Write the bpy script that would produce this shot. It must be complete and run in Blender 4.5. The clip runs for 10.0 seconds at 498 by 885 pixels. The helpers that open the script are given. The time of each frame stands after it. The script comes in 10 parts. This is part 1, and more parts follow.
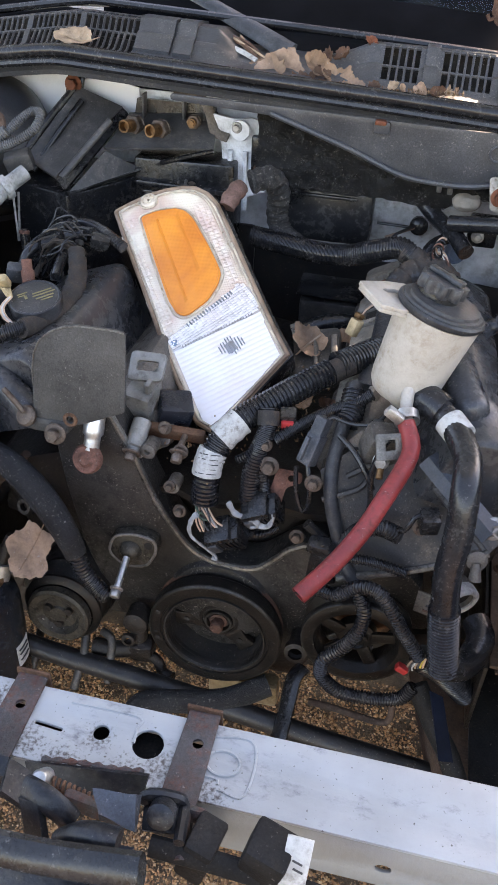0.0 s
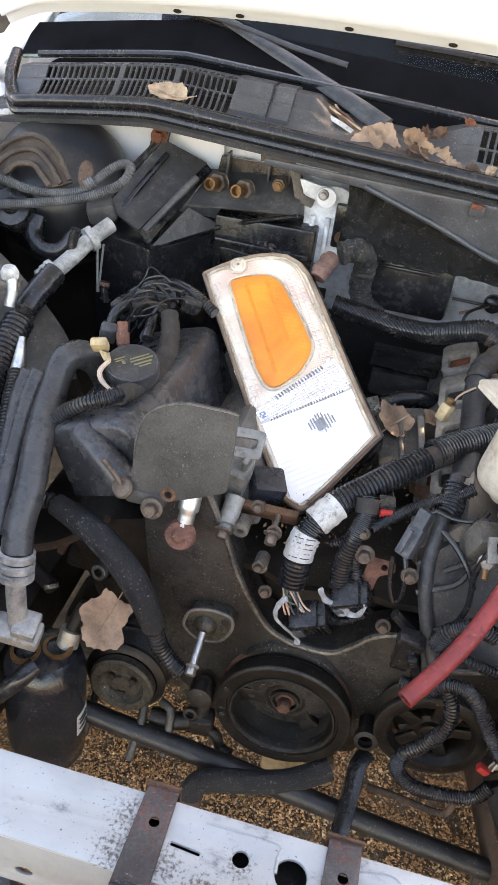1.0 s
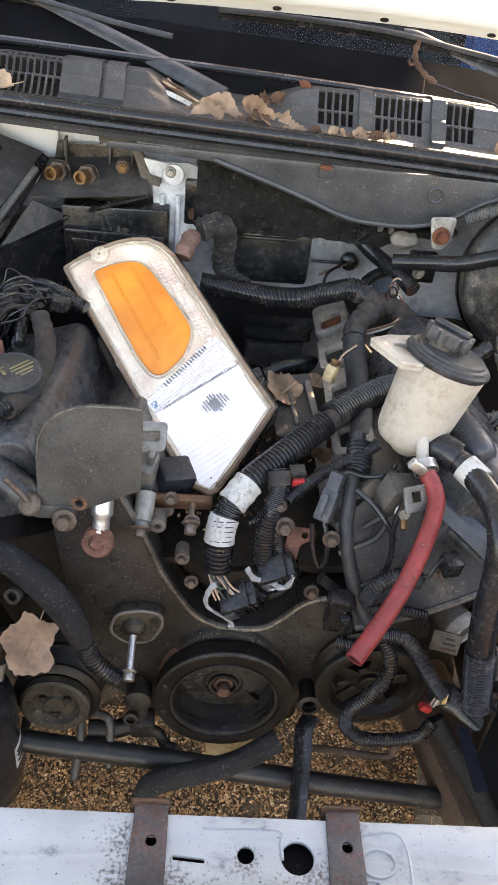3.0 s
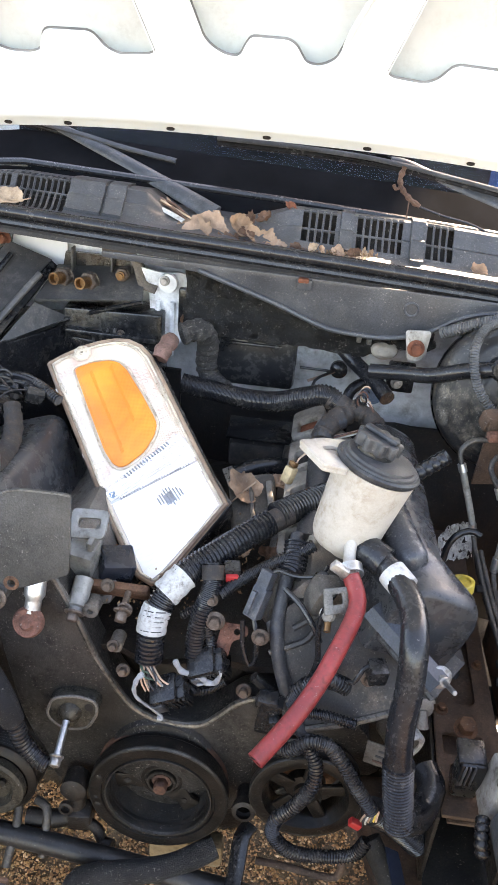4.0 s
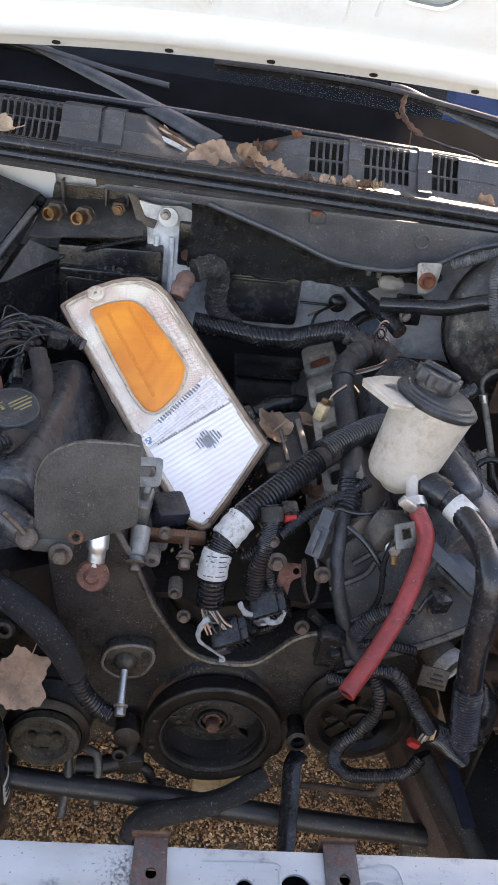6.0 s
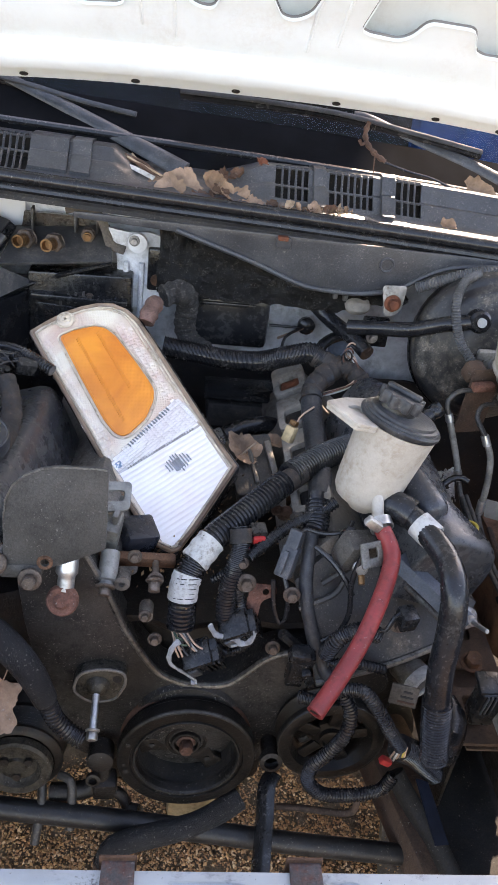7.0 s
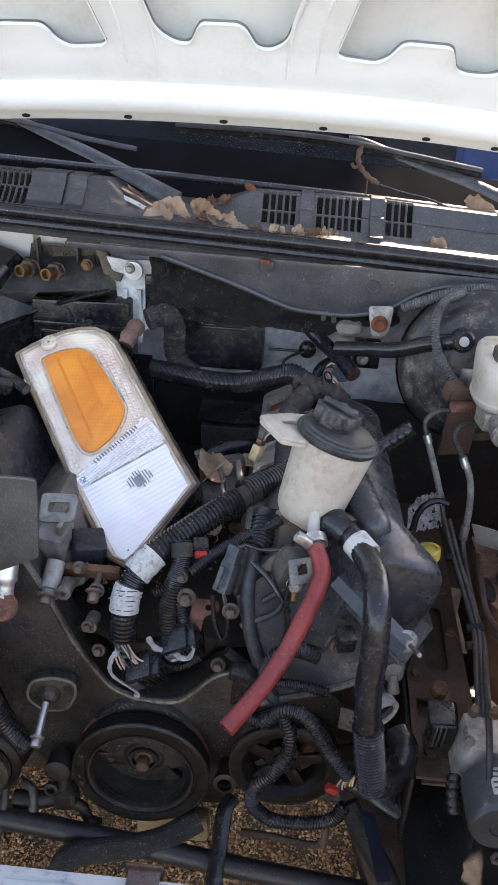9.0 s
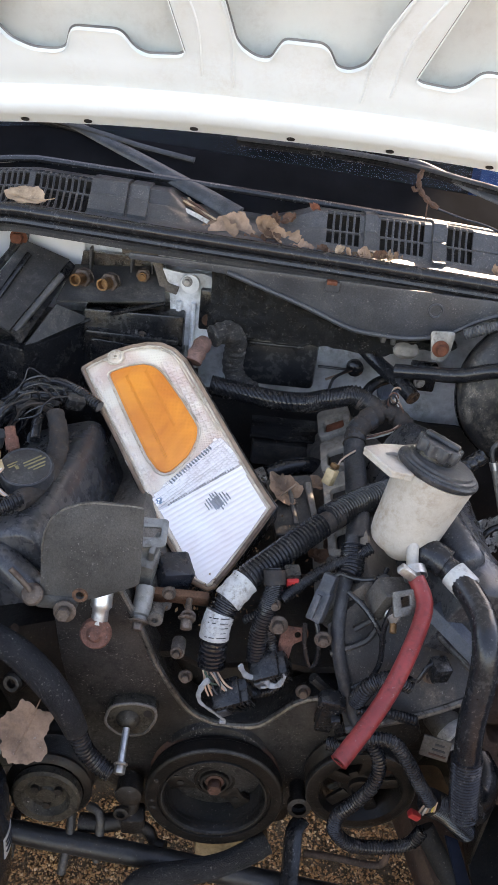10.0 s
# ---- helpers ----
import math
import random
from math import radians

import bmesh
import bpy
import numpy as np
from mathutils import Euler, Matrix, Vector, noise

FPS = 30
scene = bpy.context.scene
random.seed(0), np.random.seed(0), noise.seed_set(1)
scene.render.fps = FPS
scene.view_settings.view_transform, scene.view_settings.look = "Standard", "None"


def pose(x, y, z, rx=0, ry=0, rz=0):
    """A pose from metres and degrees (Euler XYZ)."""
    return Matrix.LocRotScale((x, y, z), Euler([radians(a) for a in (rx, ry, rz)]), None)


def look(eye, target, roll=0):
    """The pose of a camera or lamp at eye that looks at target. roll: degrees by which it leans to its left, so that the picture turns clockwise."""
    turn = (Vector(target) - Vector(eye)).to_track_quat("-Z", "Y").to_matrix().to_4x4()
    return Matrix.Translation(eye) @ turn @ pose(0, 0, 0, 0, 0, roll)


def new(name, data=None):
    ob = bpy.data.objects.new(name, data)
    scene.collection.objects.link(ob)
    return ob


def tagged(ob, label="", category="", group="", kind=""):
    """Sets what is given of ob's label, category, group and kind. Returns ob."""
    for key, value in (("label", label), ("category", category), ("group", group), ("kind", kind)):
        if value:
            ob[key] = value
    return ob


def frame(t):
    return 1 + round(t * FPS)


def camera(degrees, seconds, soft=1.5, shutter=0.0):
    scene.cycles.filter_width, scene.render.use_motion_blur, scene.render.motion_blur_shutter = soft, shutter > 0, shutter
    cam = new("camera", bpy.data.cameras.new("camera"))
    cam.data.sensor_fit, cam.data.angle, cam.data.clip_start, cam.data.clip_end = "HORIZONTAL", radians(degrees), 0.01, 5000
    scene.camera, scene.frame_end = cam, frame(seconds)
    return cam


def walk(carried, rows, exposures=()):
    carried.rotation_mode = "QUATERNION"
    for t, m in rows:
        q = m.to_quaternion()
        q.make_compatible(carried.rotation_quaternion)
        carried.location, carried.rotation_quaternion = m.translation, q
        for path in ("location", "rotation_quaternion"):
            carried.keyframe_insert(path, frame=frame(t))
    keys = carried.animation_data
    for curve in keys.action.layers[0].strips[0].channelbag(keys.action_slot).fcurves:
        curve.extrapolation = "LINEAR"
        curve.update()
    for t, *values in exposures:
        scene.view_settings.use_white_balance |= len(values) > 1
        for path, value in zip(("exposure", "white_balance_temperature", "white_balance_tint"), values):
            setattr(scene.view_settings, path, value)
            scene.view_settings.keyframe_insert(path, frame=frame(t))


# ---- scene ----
cam = camera(34.1, 10.0, 1.0)
PATH = [
    (0, (0.18, -0.343, 1.365), (-0.127, 1.212, 0.145), 2.6),
    (0.1, (0.176, -0.334, 1.35), (-0.12, 1.195, 0.095), 2.0),
    (0.2, (0.173, -0.341, 1.357), (-0.118, 1.189, 0.101), 2.0),
    (0.3, (0.163, -0.338, 1.356), (-0.122, 1.205, 0.117), 2.9),
    (0.4, (0.156, -0.346, 1.355), (-0.134, 1.228, 0.156), 3.3),
    (0.5, (0.141, -0.341, 1.375), (-0.141, 1.247, 0.193), 3.8),
    (0.7, (0.111, -0.343, 1.382), (-0.16, 1.268, 0.23), 4.4),
    (0.9, (0.051, -0.332, 1.391), (-0.211, 1.293, 0.255), 6.2),
    (1, (0.016, -0.319, 1.401), (-0.24, 1.28, 0.227), 7.9),
    (1.2, (-0.026, -0.314, 1.396), (-0.295, 1.279, 0.217), 9.2),
    (1.4, (-0.075, -0.285, 1.385), (-0.297, 1.264, 0.14), 9.9),
    (1.5, (-0.086, -0.28, 1.38), (-0.276, 1.266, 0.126), 9.3),
    (1.7, (-0.098, -0.282, 1.383), (-0.206, 1.267, 0.123), 8.0),
    (2, (-0.102, -0.287, 1.385), (-0.087, 1.315, 0.188), 7.3),
    (2.1, (-0.099, -0.295, 1.393), (-0.036, 1.323, 0.22), 7.2),
    (2.2, (-0.1, -0.297, 1.392), (0.024, 1.319, 0.219), 7.8),
    (3.3, (0.012, -0.321, 1.398), (0.089, 1.286, 0.21), 4.8),
    (3.5, (0.064, -0.329, 1.404), (0.105, 1.309, 0.257), 3.6),
    (3.8, (0.104, -0.327, 1.411), (0.073, 1.371, 0.355), 4.2),
    (4, (0.125, -0.332, 1.417), (0.015, 1.405, 0.431), 5.2),
    (4.2, (0.12, -0.335, 1.439), (-0.048, 1.439, 0.531), 6.9),
    (4.3, (0.1, -0.335, 1.44), (-0.085, 1.438, 0.533), 8.4),
    (4.5, (0.089, -0.349, 1.445), (-0.132, 1.417, 0.533), 8.3),
    (4.7, (0.067, -0.351, 1.438), (-0.139, 1.407, 0.506), 7.8),
    (5, (0.041, -0.331, 1.422), (-0.055, 1.365, 0.366), 6.5),
    (5.1, (0.032, -0.329, 1.419), (-0.042, 1.358, 0.347), 6.2),
    (5.2, (0.016, -0.323, 1.417), (-0.033, 1.359, 0.336), 6.3),
    (6.3, (-0.084, -0.325, 1.403), (0.134, 1.326, 0.296), 7.8),
    (6.5, (-0.087, -0.325, 1.409), (0.146, 1.323, 0.301), 7.7),
    (6.8, (-0.072, -0.329, 1.416), (0.145, 1.342, 0.338), 7.3),
    (7, (-0.057, -0.334, 1.416), (0.151, 1.349, 0.356), 7.6),
    (7.2, (-0.017, -0.348, 1.419), (0.143, 1.354, 0.381), 7.3),
    (7.5, (0.039, -0.355, 1.423), (0.171, 1.362, 0.405), 6.7),
    (7.7, (0.089, -0.361, 1.421), (0.203, 1.363, 0.413), 6.4),
    (8, (0.152, -0.37, 1.413), (0.254, 1.358, 0.411), 7.5),
    (8.2, (0.197, -0.375, 1.411), (0.291, 1.366, 0.431), 5.4),
    (8.5, (0.222, -0.38, 1.417), (0.239, 1.359, 0.429), 2.8),
    (8.8, (0.199, -0.367, 1.42), (0.125, 1.357, 0.409), 2.5),
    (9, (0.167, -0.352, 1.413), (0.072, 1.376, 0.41), 2.9),
    (9.2, (0.132, -0.349, 1.425), (0.049, 1.394, 0.448), 3.4),
    (9.3, (0.114, -0.347, 1.432), (0.044, 1.397, 0.455), 3.8),
    (9.5, (0.074, -0.334, 1.424), (0.02, 1.382, 0.398), 5.1),
    (9.7, (0.028, -0.324, 1.411), (-0.014, 1.361, 0.334), 6.0),
    (9.8, (-0.001, -0.333, 1.425), (-0.016, 1.372, 0.379), 6.7),
    (10, (-0.029, -0.338, 1.436), (0.021, 1.388, 0.426), 6.9),
]
# exposure of the filming phone along the walk
EXPOSURES = [(0.0, 2.71, 8450, 21), (0.5, 3.09, 9350, 21), (1.0, 3.03, 9450, 20), (1.5, 2.9, 10150, 20), (2.2, 2.88, 10150, 20), (3.4, 3.04, 9350, 19), (4.0, 3.24, 8750, 19), (4.5, 2.22, 7600, 19), (5.0, 2.26, 7900, 20), (6.5, 2.6, 8350, 22), (8.5, 2.5, 8050, 20), (9.5, 2.36, 8170, 20), (10.0, 2.48, 8370, 21)]
walk(cam, [(t, look(eye, target, roll)) for t, eye, target, roll in PATH], EXPOSURES)

# ---- daylight ----
SUN_WAY = Vector((0.34, 0.70, 0.63)).normalized()
world = bpy.data.worlds.new("sky")
scene.world = world
world.use_nodes = True
wn = world.node_tree.nodes
sky = wn.new("ShaderNodeTexSky")
sky.sky_type = "NISHITA"
sky.sun_disc = False
sky.sun_elevation = math.asin(SUN_WAY.z)
sky.sun_rotation = math.atan2(SUN_WAY.x, SUN_WAY.y)
sky.air_density, sky.dust_density, sky.ozone_density = 1.0, 1.0, 1.0
wn["Background"].inputs["Strength"].default_value = 0.15
world.node_tree.links.new(sky.outputs[0], wn["Background"].inputs["Color"])
sun_data = bpy.data.lights.new("sun", "SUN")
sun_data.energy, sun_data.angle, sun_data.color = 4.5, radians(0.6), (1.0, 0.93, 0.82)
sun = new("sun", sun_data)
sun.matrix_world = look(SUN_WAY * 20, (0, 0, 0))

# ---- materials ----
MATS = {}


def surface(name, base, rough=0.6, metal=0.0, dirt=None, amount=0.4, scale=14.0, fine=160.0, bump=0.25, streak=None,
            coat=0.0, spec=0.4, trans=0.0, random_tint=0.0, grit=0.38, ramp=(0.42, 0.66), bump_dist=0.002, specks=None, vary=0.45, speck_at=0.64):
    """A worn surface: base colour that drifts, dirt in ragged patches, dust specks, grain in gloss and relief."""
    m = bpy.data.materials.new(name)
    m.use_nodes = True
    nt = m.node_tree
    n, lk = nt.nodes, nt.links
    bsdf = n["Principled BSDF"]
    co = n.new("ShaderNodeTexCoord")

    def noise_at(s, detail, rough_, vector=None):
        node = n.new("ShaderNodeTexNoise")
        node.inputs["Scale"].default_value = s
        node.inputs["Detail"].default_value = detail
        node.inputs["Roughness"].default_value = rough_
        lk.new(vector or co.outputs["Object"], node.inputs["Vector"])
        return node.outputs["Fac"]

    def limits(value, lo, hi, to_lo=0.0, to_hi=1.0):
        node = n.new("ShaderNodeMapRange")
        for k, v in (("From Min", lo), ("From Max", hi), ("To Min", to_lo), ("To Max", to_hi)):
            node.inputs[k].default_value = v
        lk.new(value, node.inputs["Value"])
        return node.outputs[0]

    def times(p, q):
        node = n.new("ShaderNodeMath")
        node.operation, node.use_clamp = "MULTIPLY", True
        lk.new(p, node.inputs[0])
        if isinstance(q, float):
            node.inputs[1].default_value = q
        else:
            lk.new(q, node.inputs[1])
        return node.outputs[0]

    def blend(colour, other, factor):
        node = n.new("ShaderNodeMix")
        node.data_type = "RGBA"
        if isinstance(colour, tuple):
            node.inputs["A"].default_value = (*colour, 1)
        else:
            lk.new(colour, node.inputs["A"])
        node.inputs["B"].default_value = (*other, 1)
        lk.new(factor, node.inputs["Factor"])
        return node.outputs["Result"]

    vec = None
    if streak:
        mp = n.new("ShaderNodeMapping")
        mp.inputs["Scale"].default_value = streak
        lk.new(co.outputs["Object"], mp.inputs[0])
        vec = mp.outputs[0]
    big = noise_at(scale, 9.0, 0.7, vec)
    mid = noise_at(scale * 4.3, 6.0, 0.65, vec)
    small = noise_at(fine, 5.0, 0.7)
    d = dirt or tuple(c * 0.6 for c in base)
    patch = times(limits(big, ramp[0], ramp[1]), limits(mid, 0.36, 0.60))
    patch = times(patch, limits(small, 0.32, 0.58, 0.25, 1.0))
    patch = times(patch, min(amount * 1.9, 1.0))
    out = blend(base, d, patch)
    if vary:
        hv_ = n.new("ShaderNodeHueSaturation")
        lk.new(limits(noise_at(scale * 0.7, 6.0, 0.6), 0.32, 0.68, 1 - vary, 1 + vary * 0.8), hv_.inputs["Value"])
        lk.new(out, hv_.inputs["Color"])
        out = hv_.outputs[0]
    dust = specks if specks is not None else 0.5
    if dust:
        light = tuple(min(0.75, 0.10 + 0.5 * c + 0.5 * max(base)) for c in (0.30, 0.26, 0.21))
        spot = times(limits(noise_at(300.0, 3.0, 0.6), speck_at, speck_at + 0.06), limits(noise_at(scale * 2.0, 3.0, 0.6), 0.42, 0.62))
        out = blend(out, light, times(spot, dust))
    grit = grit if max(base) < 0.2 else 0.07
    if grit and specks != 0.0:
        gr = n.new("ShaderNodeHueSaturation")
        lk.new(limits(noise_at(430.0, 5.0, 0.75), 0.30, 0.70, 1 - grit, 1 + grit), gr.inputs["Value"])
        lk.new(out, gr.inputs["Color"])
        out = gr.outputs[0]
    if random_tint:
        oi = n.new("ShaderNodeObjectInfo")
        hsv = n.new("ShaderNodeHueSaturation")
        lk.new(limits(oi.outputs["Random"], 0.0, 1.0, 1 - random_tint, 1 + random_tint), hsv.inputs["Value"])
        lk.new(out, hsv.inputs["Color"])
        out = hsv.outputs[0]
    lk.new(out, bsdf.inputs["Base Color"])
    lk.new(limits(patch, 0.0, 0.8, max(rough - 0.10, 0.03), min(rough + 0.25, 1.0)), bsdf.inputs["Roughness"])
    bsdf.inputs["Metallic"].default_value = metal
    bsdf.inputs["Specular IOR Level"].default_value = spec
    bsdf.inputs["Coat Weight"].default_value = coat
    bsdf.inputs["Transmission Weight"].default_value = trans
    height = n.new("ShaderNodeMath")
    height.operation = "ADD"
    lk.new(small, height.inputs[0])
    lk.new(mid, height.inputs[1])
    bp = n.new("ShaderNodeBump")
    bp.inputs["Strength"].default_value, bp.inputs["Distance"].default_value = min(bump * 1.3, 1.0), bump_dist
    lk.new(height.outputs[0], bp.inputs["Height"])
    lk.new(bp.outputs[0], bsdf.inputs["Normal"])
    MATS[name] = m
    return m


DUST = (0.16, 0.135, 0.11)
M_white = surface("white_paint", (0.7, 0.7, 0.7), 0.45, dirt=(0.42, 0.42, 0.43), amount=0.5, scale=9, ramp=(0.5, 0.75), coat=0.15, bump=0.05, vary=0.06, specks=0.0)
M_bar = surface("scuffed_white_paint", (0.31, 0.328, 0.335), 0.45, dirt=(0.13, 0.14, 0.155), amount=0.75, scale=20, fine=120, ramp=(0.55, 0.66), bump=0.12, vary=0.12, specks=0.0, streak=(1.2, 2.0, 1.0))
M_cream = surface("cream_underside_paint", (0.79, 0.84, 0.84), 0.4, dirt=(0.60, 0.57, 0.51), amount=0.3, scale=5, ramp=(0.45, 0.8), bump=0.04, vary=0.05, specks=0.0)
M_panel = surface("dusty_hood_skin", (0.69, 0.725, 0.715), 0.6, dirt=(0.5, 0.5, 0.47), amount=0.35, scale=7, bump=0.05, vary=0.08, specks=0.0)
M_black = surface("black_plastic", (0.012, 0.0125, 0.014), 0.3, dirt=(0.07, 0.066, 0.06), amount=0.3, scale=18, bump=0.12, specks=0.5)
M_blackdust = surface("dusty_black_plastic", (0.044, 0.043, 0.043), 0.42, dirt=(0.13, 0.115, 0.10), amount=0.6, scale=18, bump=0.2, specks=0.7, ramp=(0.42, 0.62))
M_rubber = surface("black_rubber", (0.013, 0.0135, 0.0155), 0.28, dirt=(0.045, 0.043, 0.041), amount=0.28, scale=34, bump=0.1, vary=0.25, specks=0.5)
M_loom = surface("corrugated_loom_plastic", (0.013, 0.0138, 0.0165), 0.22, dirt=(0.075, 0.068, 0.06), amount=0.4, scale=38, bump=0.08, vary=0.3)
M_greyloom = surface("bleached_loom_plastic", (0.3, 0.29, 0.27), 0.6, dirt=(0.09, 0.08, 0.07), amount=0.8, scale=30, ramp=(0.4, 0.58))
M_tape = surface("cloth_tape", (0.024, 0.021, 0.020), 0.7, dirt=(0.10, 0.070, 0.052), amount=0.7, scale=34, fine=420, bump=0.6, ramp=(0.42, 0.58))
M_cast = surface("dirty_cast_aluminium", (0.15, 0.135, 0.12), 0.55, metal=0.35, dirt=(0.04, 0.032, 0.026), amount=0.7, scale=12, fine=220, bump=0.35, specks=0.8)
M_cover = surface("oily_front_cover", (0.040, 0.037, 0.035), 0.42, metal=0.3, dirt=(0.0105, 0.0098, 0.0095), amount=0.9, scale=11, fine=260, bump=0.35, ramp=(0.38, 0.60), specks=1.0, vary=0.6, speck_at=0.60)
M_casing = surface("glossy_black_casing", (0.010, 0.0105, 0.012), 0.28, dirt=(0.035, 0.032, 0.028), amount=0.3, scale=22, bump=0.12, specks=0.4, vary=0.25)
M_edge = surface("bright_casting_edge", (0.15, 0.142, 0.13), 0.45, metal=0.6, dirt=(0.04, 0.035, 0.03), amount=0.9, scale=40, ramp=(0.4, 0.6))
M_alu = surface("aluminium", (0.55, 0.55, 0.54), 0.38, metal=0.85, dirt=(0.18, 0.17, 0.15), amount=0.5, scale=35)
M_steel = surface("grey_steel", (0.32, 0.31, 0.30), 0.45, metal=0.8, dirt=(0.10, 0.07, 0.05), amount=0.55, scale=60)
M_rust = surface("rusty_iron", (0.13, 0.062, 0.034), 0.85, metal=0.1, dirt=(0.055, 0.032, 0.022), amount=0.7, scale=30, fine=240, bump=0.6)
M_orange = surface("bright_rust", (0.2, 0.062, 0.03), 0.85, dirt=(0.07, 0.03, 0.02), amount=0.6, scale=50, bump=0.5)
M_pulley = surface("pulley_iron", (0.0105, 0.01, 0.0095), 0.45, metal=0.4, dirt=(0.034, 0.022, 0.016), amount=0.5, scale=24, bump=0.3)
M_plate = surface("grey_brown_plate", (0.050, 0.047, 0.043), 0.62, dirt=(0.022, 0.020, 0.018), amount=0.7, scale=16, fine=300, bump=0.4, specks=0.5, speck_at=0.63)
M_nylon = surface("yellowed_white_nylon", (0.43, 0.39, 0.34), 0.4, dirt=(0.25, 0.19, 0.13), amount=0.5, scale=14, bump=0.06, spec=0.5, vary=0.1, specks=0.3, ramp=(0.4, 0.62))
M_red = surface("red_rubber", (0.235, 0.028, 0.026), 0.5, dirt=(0.085, 0.022, 0.02), amount=0.45, scale=45, bump=0.12, vary=0.25)
M_label = surface("white_label_tape", (0.47, 0.465, 0.445), 0.6, dirt=(0.17, 0.15, 0.13), amount=0.45, scale=60, vary=0.12, specks=0.0, ramp=(0.4, 0.6))
M_nylonmark = surface("moulded_level_mark", (0.33, 0.30, 0.265), 0.5, specks=0.0)
M_lid = surface("dusty_lid_plastic", (0.022, 0.024, 0.028), 0.4, dirt=(0.11, 0.105, 0.10), amount=0.55, scale=30, fine=260, bump=0.2, specks=0.7)
M_bail = surface("greyed_white_nylon", (0.36, 0.37, 0.38), 0.45, dirt=(0.14, 0.13, 0.12), amount=0.6, scale=60, specks=0.0)
M_braid = surface("woven_hose_cover", (0.018, 0.0175, 0.018), 0.6, dirt=(0.13, 0.12, 0.11), amount=0.6, scale=60, fine=500, bump=0.9, bump_dist=0.004, specks=1.0, speck_at=0.57)
M_oxide = surface("oxidised_aluminium", (0.36, 0.36, 0.35), 0.55, metal=0.35, dirt=(0.17, 0.16, 0.145), amount=0.6, scale=60, bump=0.3, specks=0.4)
M_ink = surface("printed_ink", (0.05, 0.05, 0.055), 0.7)
M_tan = surface("dead_leaf", (0.3, 0.19, 0.125), 0.8, dirt=(0.24, 0.15, 0.09), amount=0.5, scale=40, fine=320, bump=0.4, random_tint=0.25)
M_leafpink = surface("pinkish_dead_leaf", (0.34, 0.22, 0.15), 0.8, dirt=(0.22, 0.15, 0.12), amount=0.5, scale=45, fine=320, bump=0.4)
M_yellow = surface("yellow_plastic", (0.50, 0.37, 0.06), 0.45, dirt=(0.35, 0.25, 0.1), amount=0.3, scale=60)
M_brass = surface("brass_fitting", (0.22, 0.115, 0.05), 0.45, metal=0.7, dirt=(0.1, 0.05, 0.025), amount=0.6, scale=80)
M_copper = surface("wire_insulation", (0.42, 0.28, 0.20), 0.55, random_tint=0.5)
M_ground = surface("brown_gravel_soil", (0.16, 0.105, 0.065), 0.95, dirt=(0.08, 0.05, 0.03), amount=0.7, scale=26, fine=190, bump=0.9, bump_dist=0.006)
M_glove = surface("firewall_paint", (0.72, 0.73, 0.74), 0.45, dirt=(0.25, 0.22, 0.2), amount=0.55, scale=14, fine=150)
M_dark = surface("underseal_and_shade_black", (0.01, 0.009, 0.009), 0.8, dirt=(0.045, 0.036, 0.028), amount=0.5, scale=20, fine=130, bump=0.6)
M_tar = surface("shiny_sound_pad", (0.01, 0.0095, 0.009), 0.16, dirt=(0.07, 0.06, 0.05), amount=0.4, scale=60, fine=150, bump=1.0, bump_dist=0.01, spec=0.7, specks=0.5, speck_at=0.63)
M_cowl = surface("weathered_cowl_plastic", (0.050, 0.052, 0.057), 0.42, dirt=(0.085, 0.083, 0.08), amount=0.5, scale=14, fine=220, bump=0.12, specks=0.5, vary=0.3, speck_at=0.60)
M_foil = surface("heat_shield_foil", (0.62, 0.60, 0.56), 0.35, metal=0.9, dirt=(0.25, 0.2, 0.15), amount=0.4, scale=60, fine=300, bump=0.8, bump_dist=0.006)


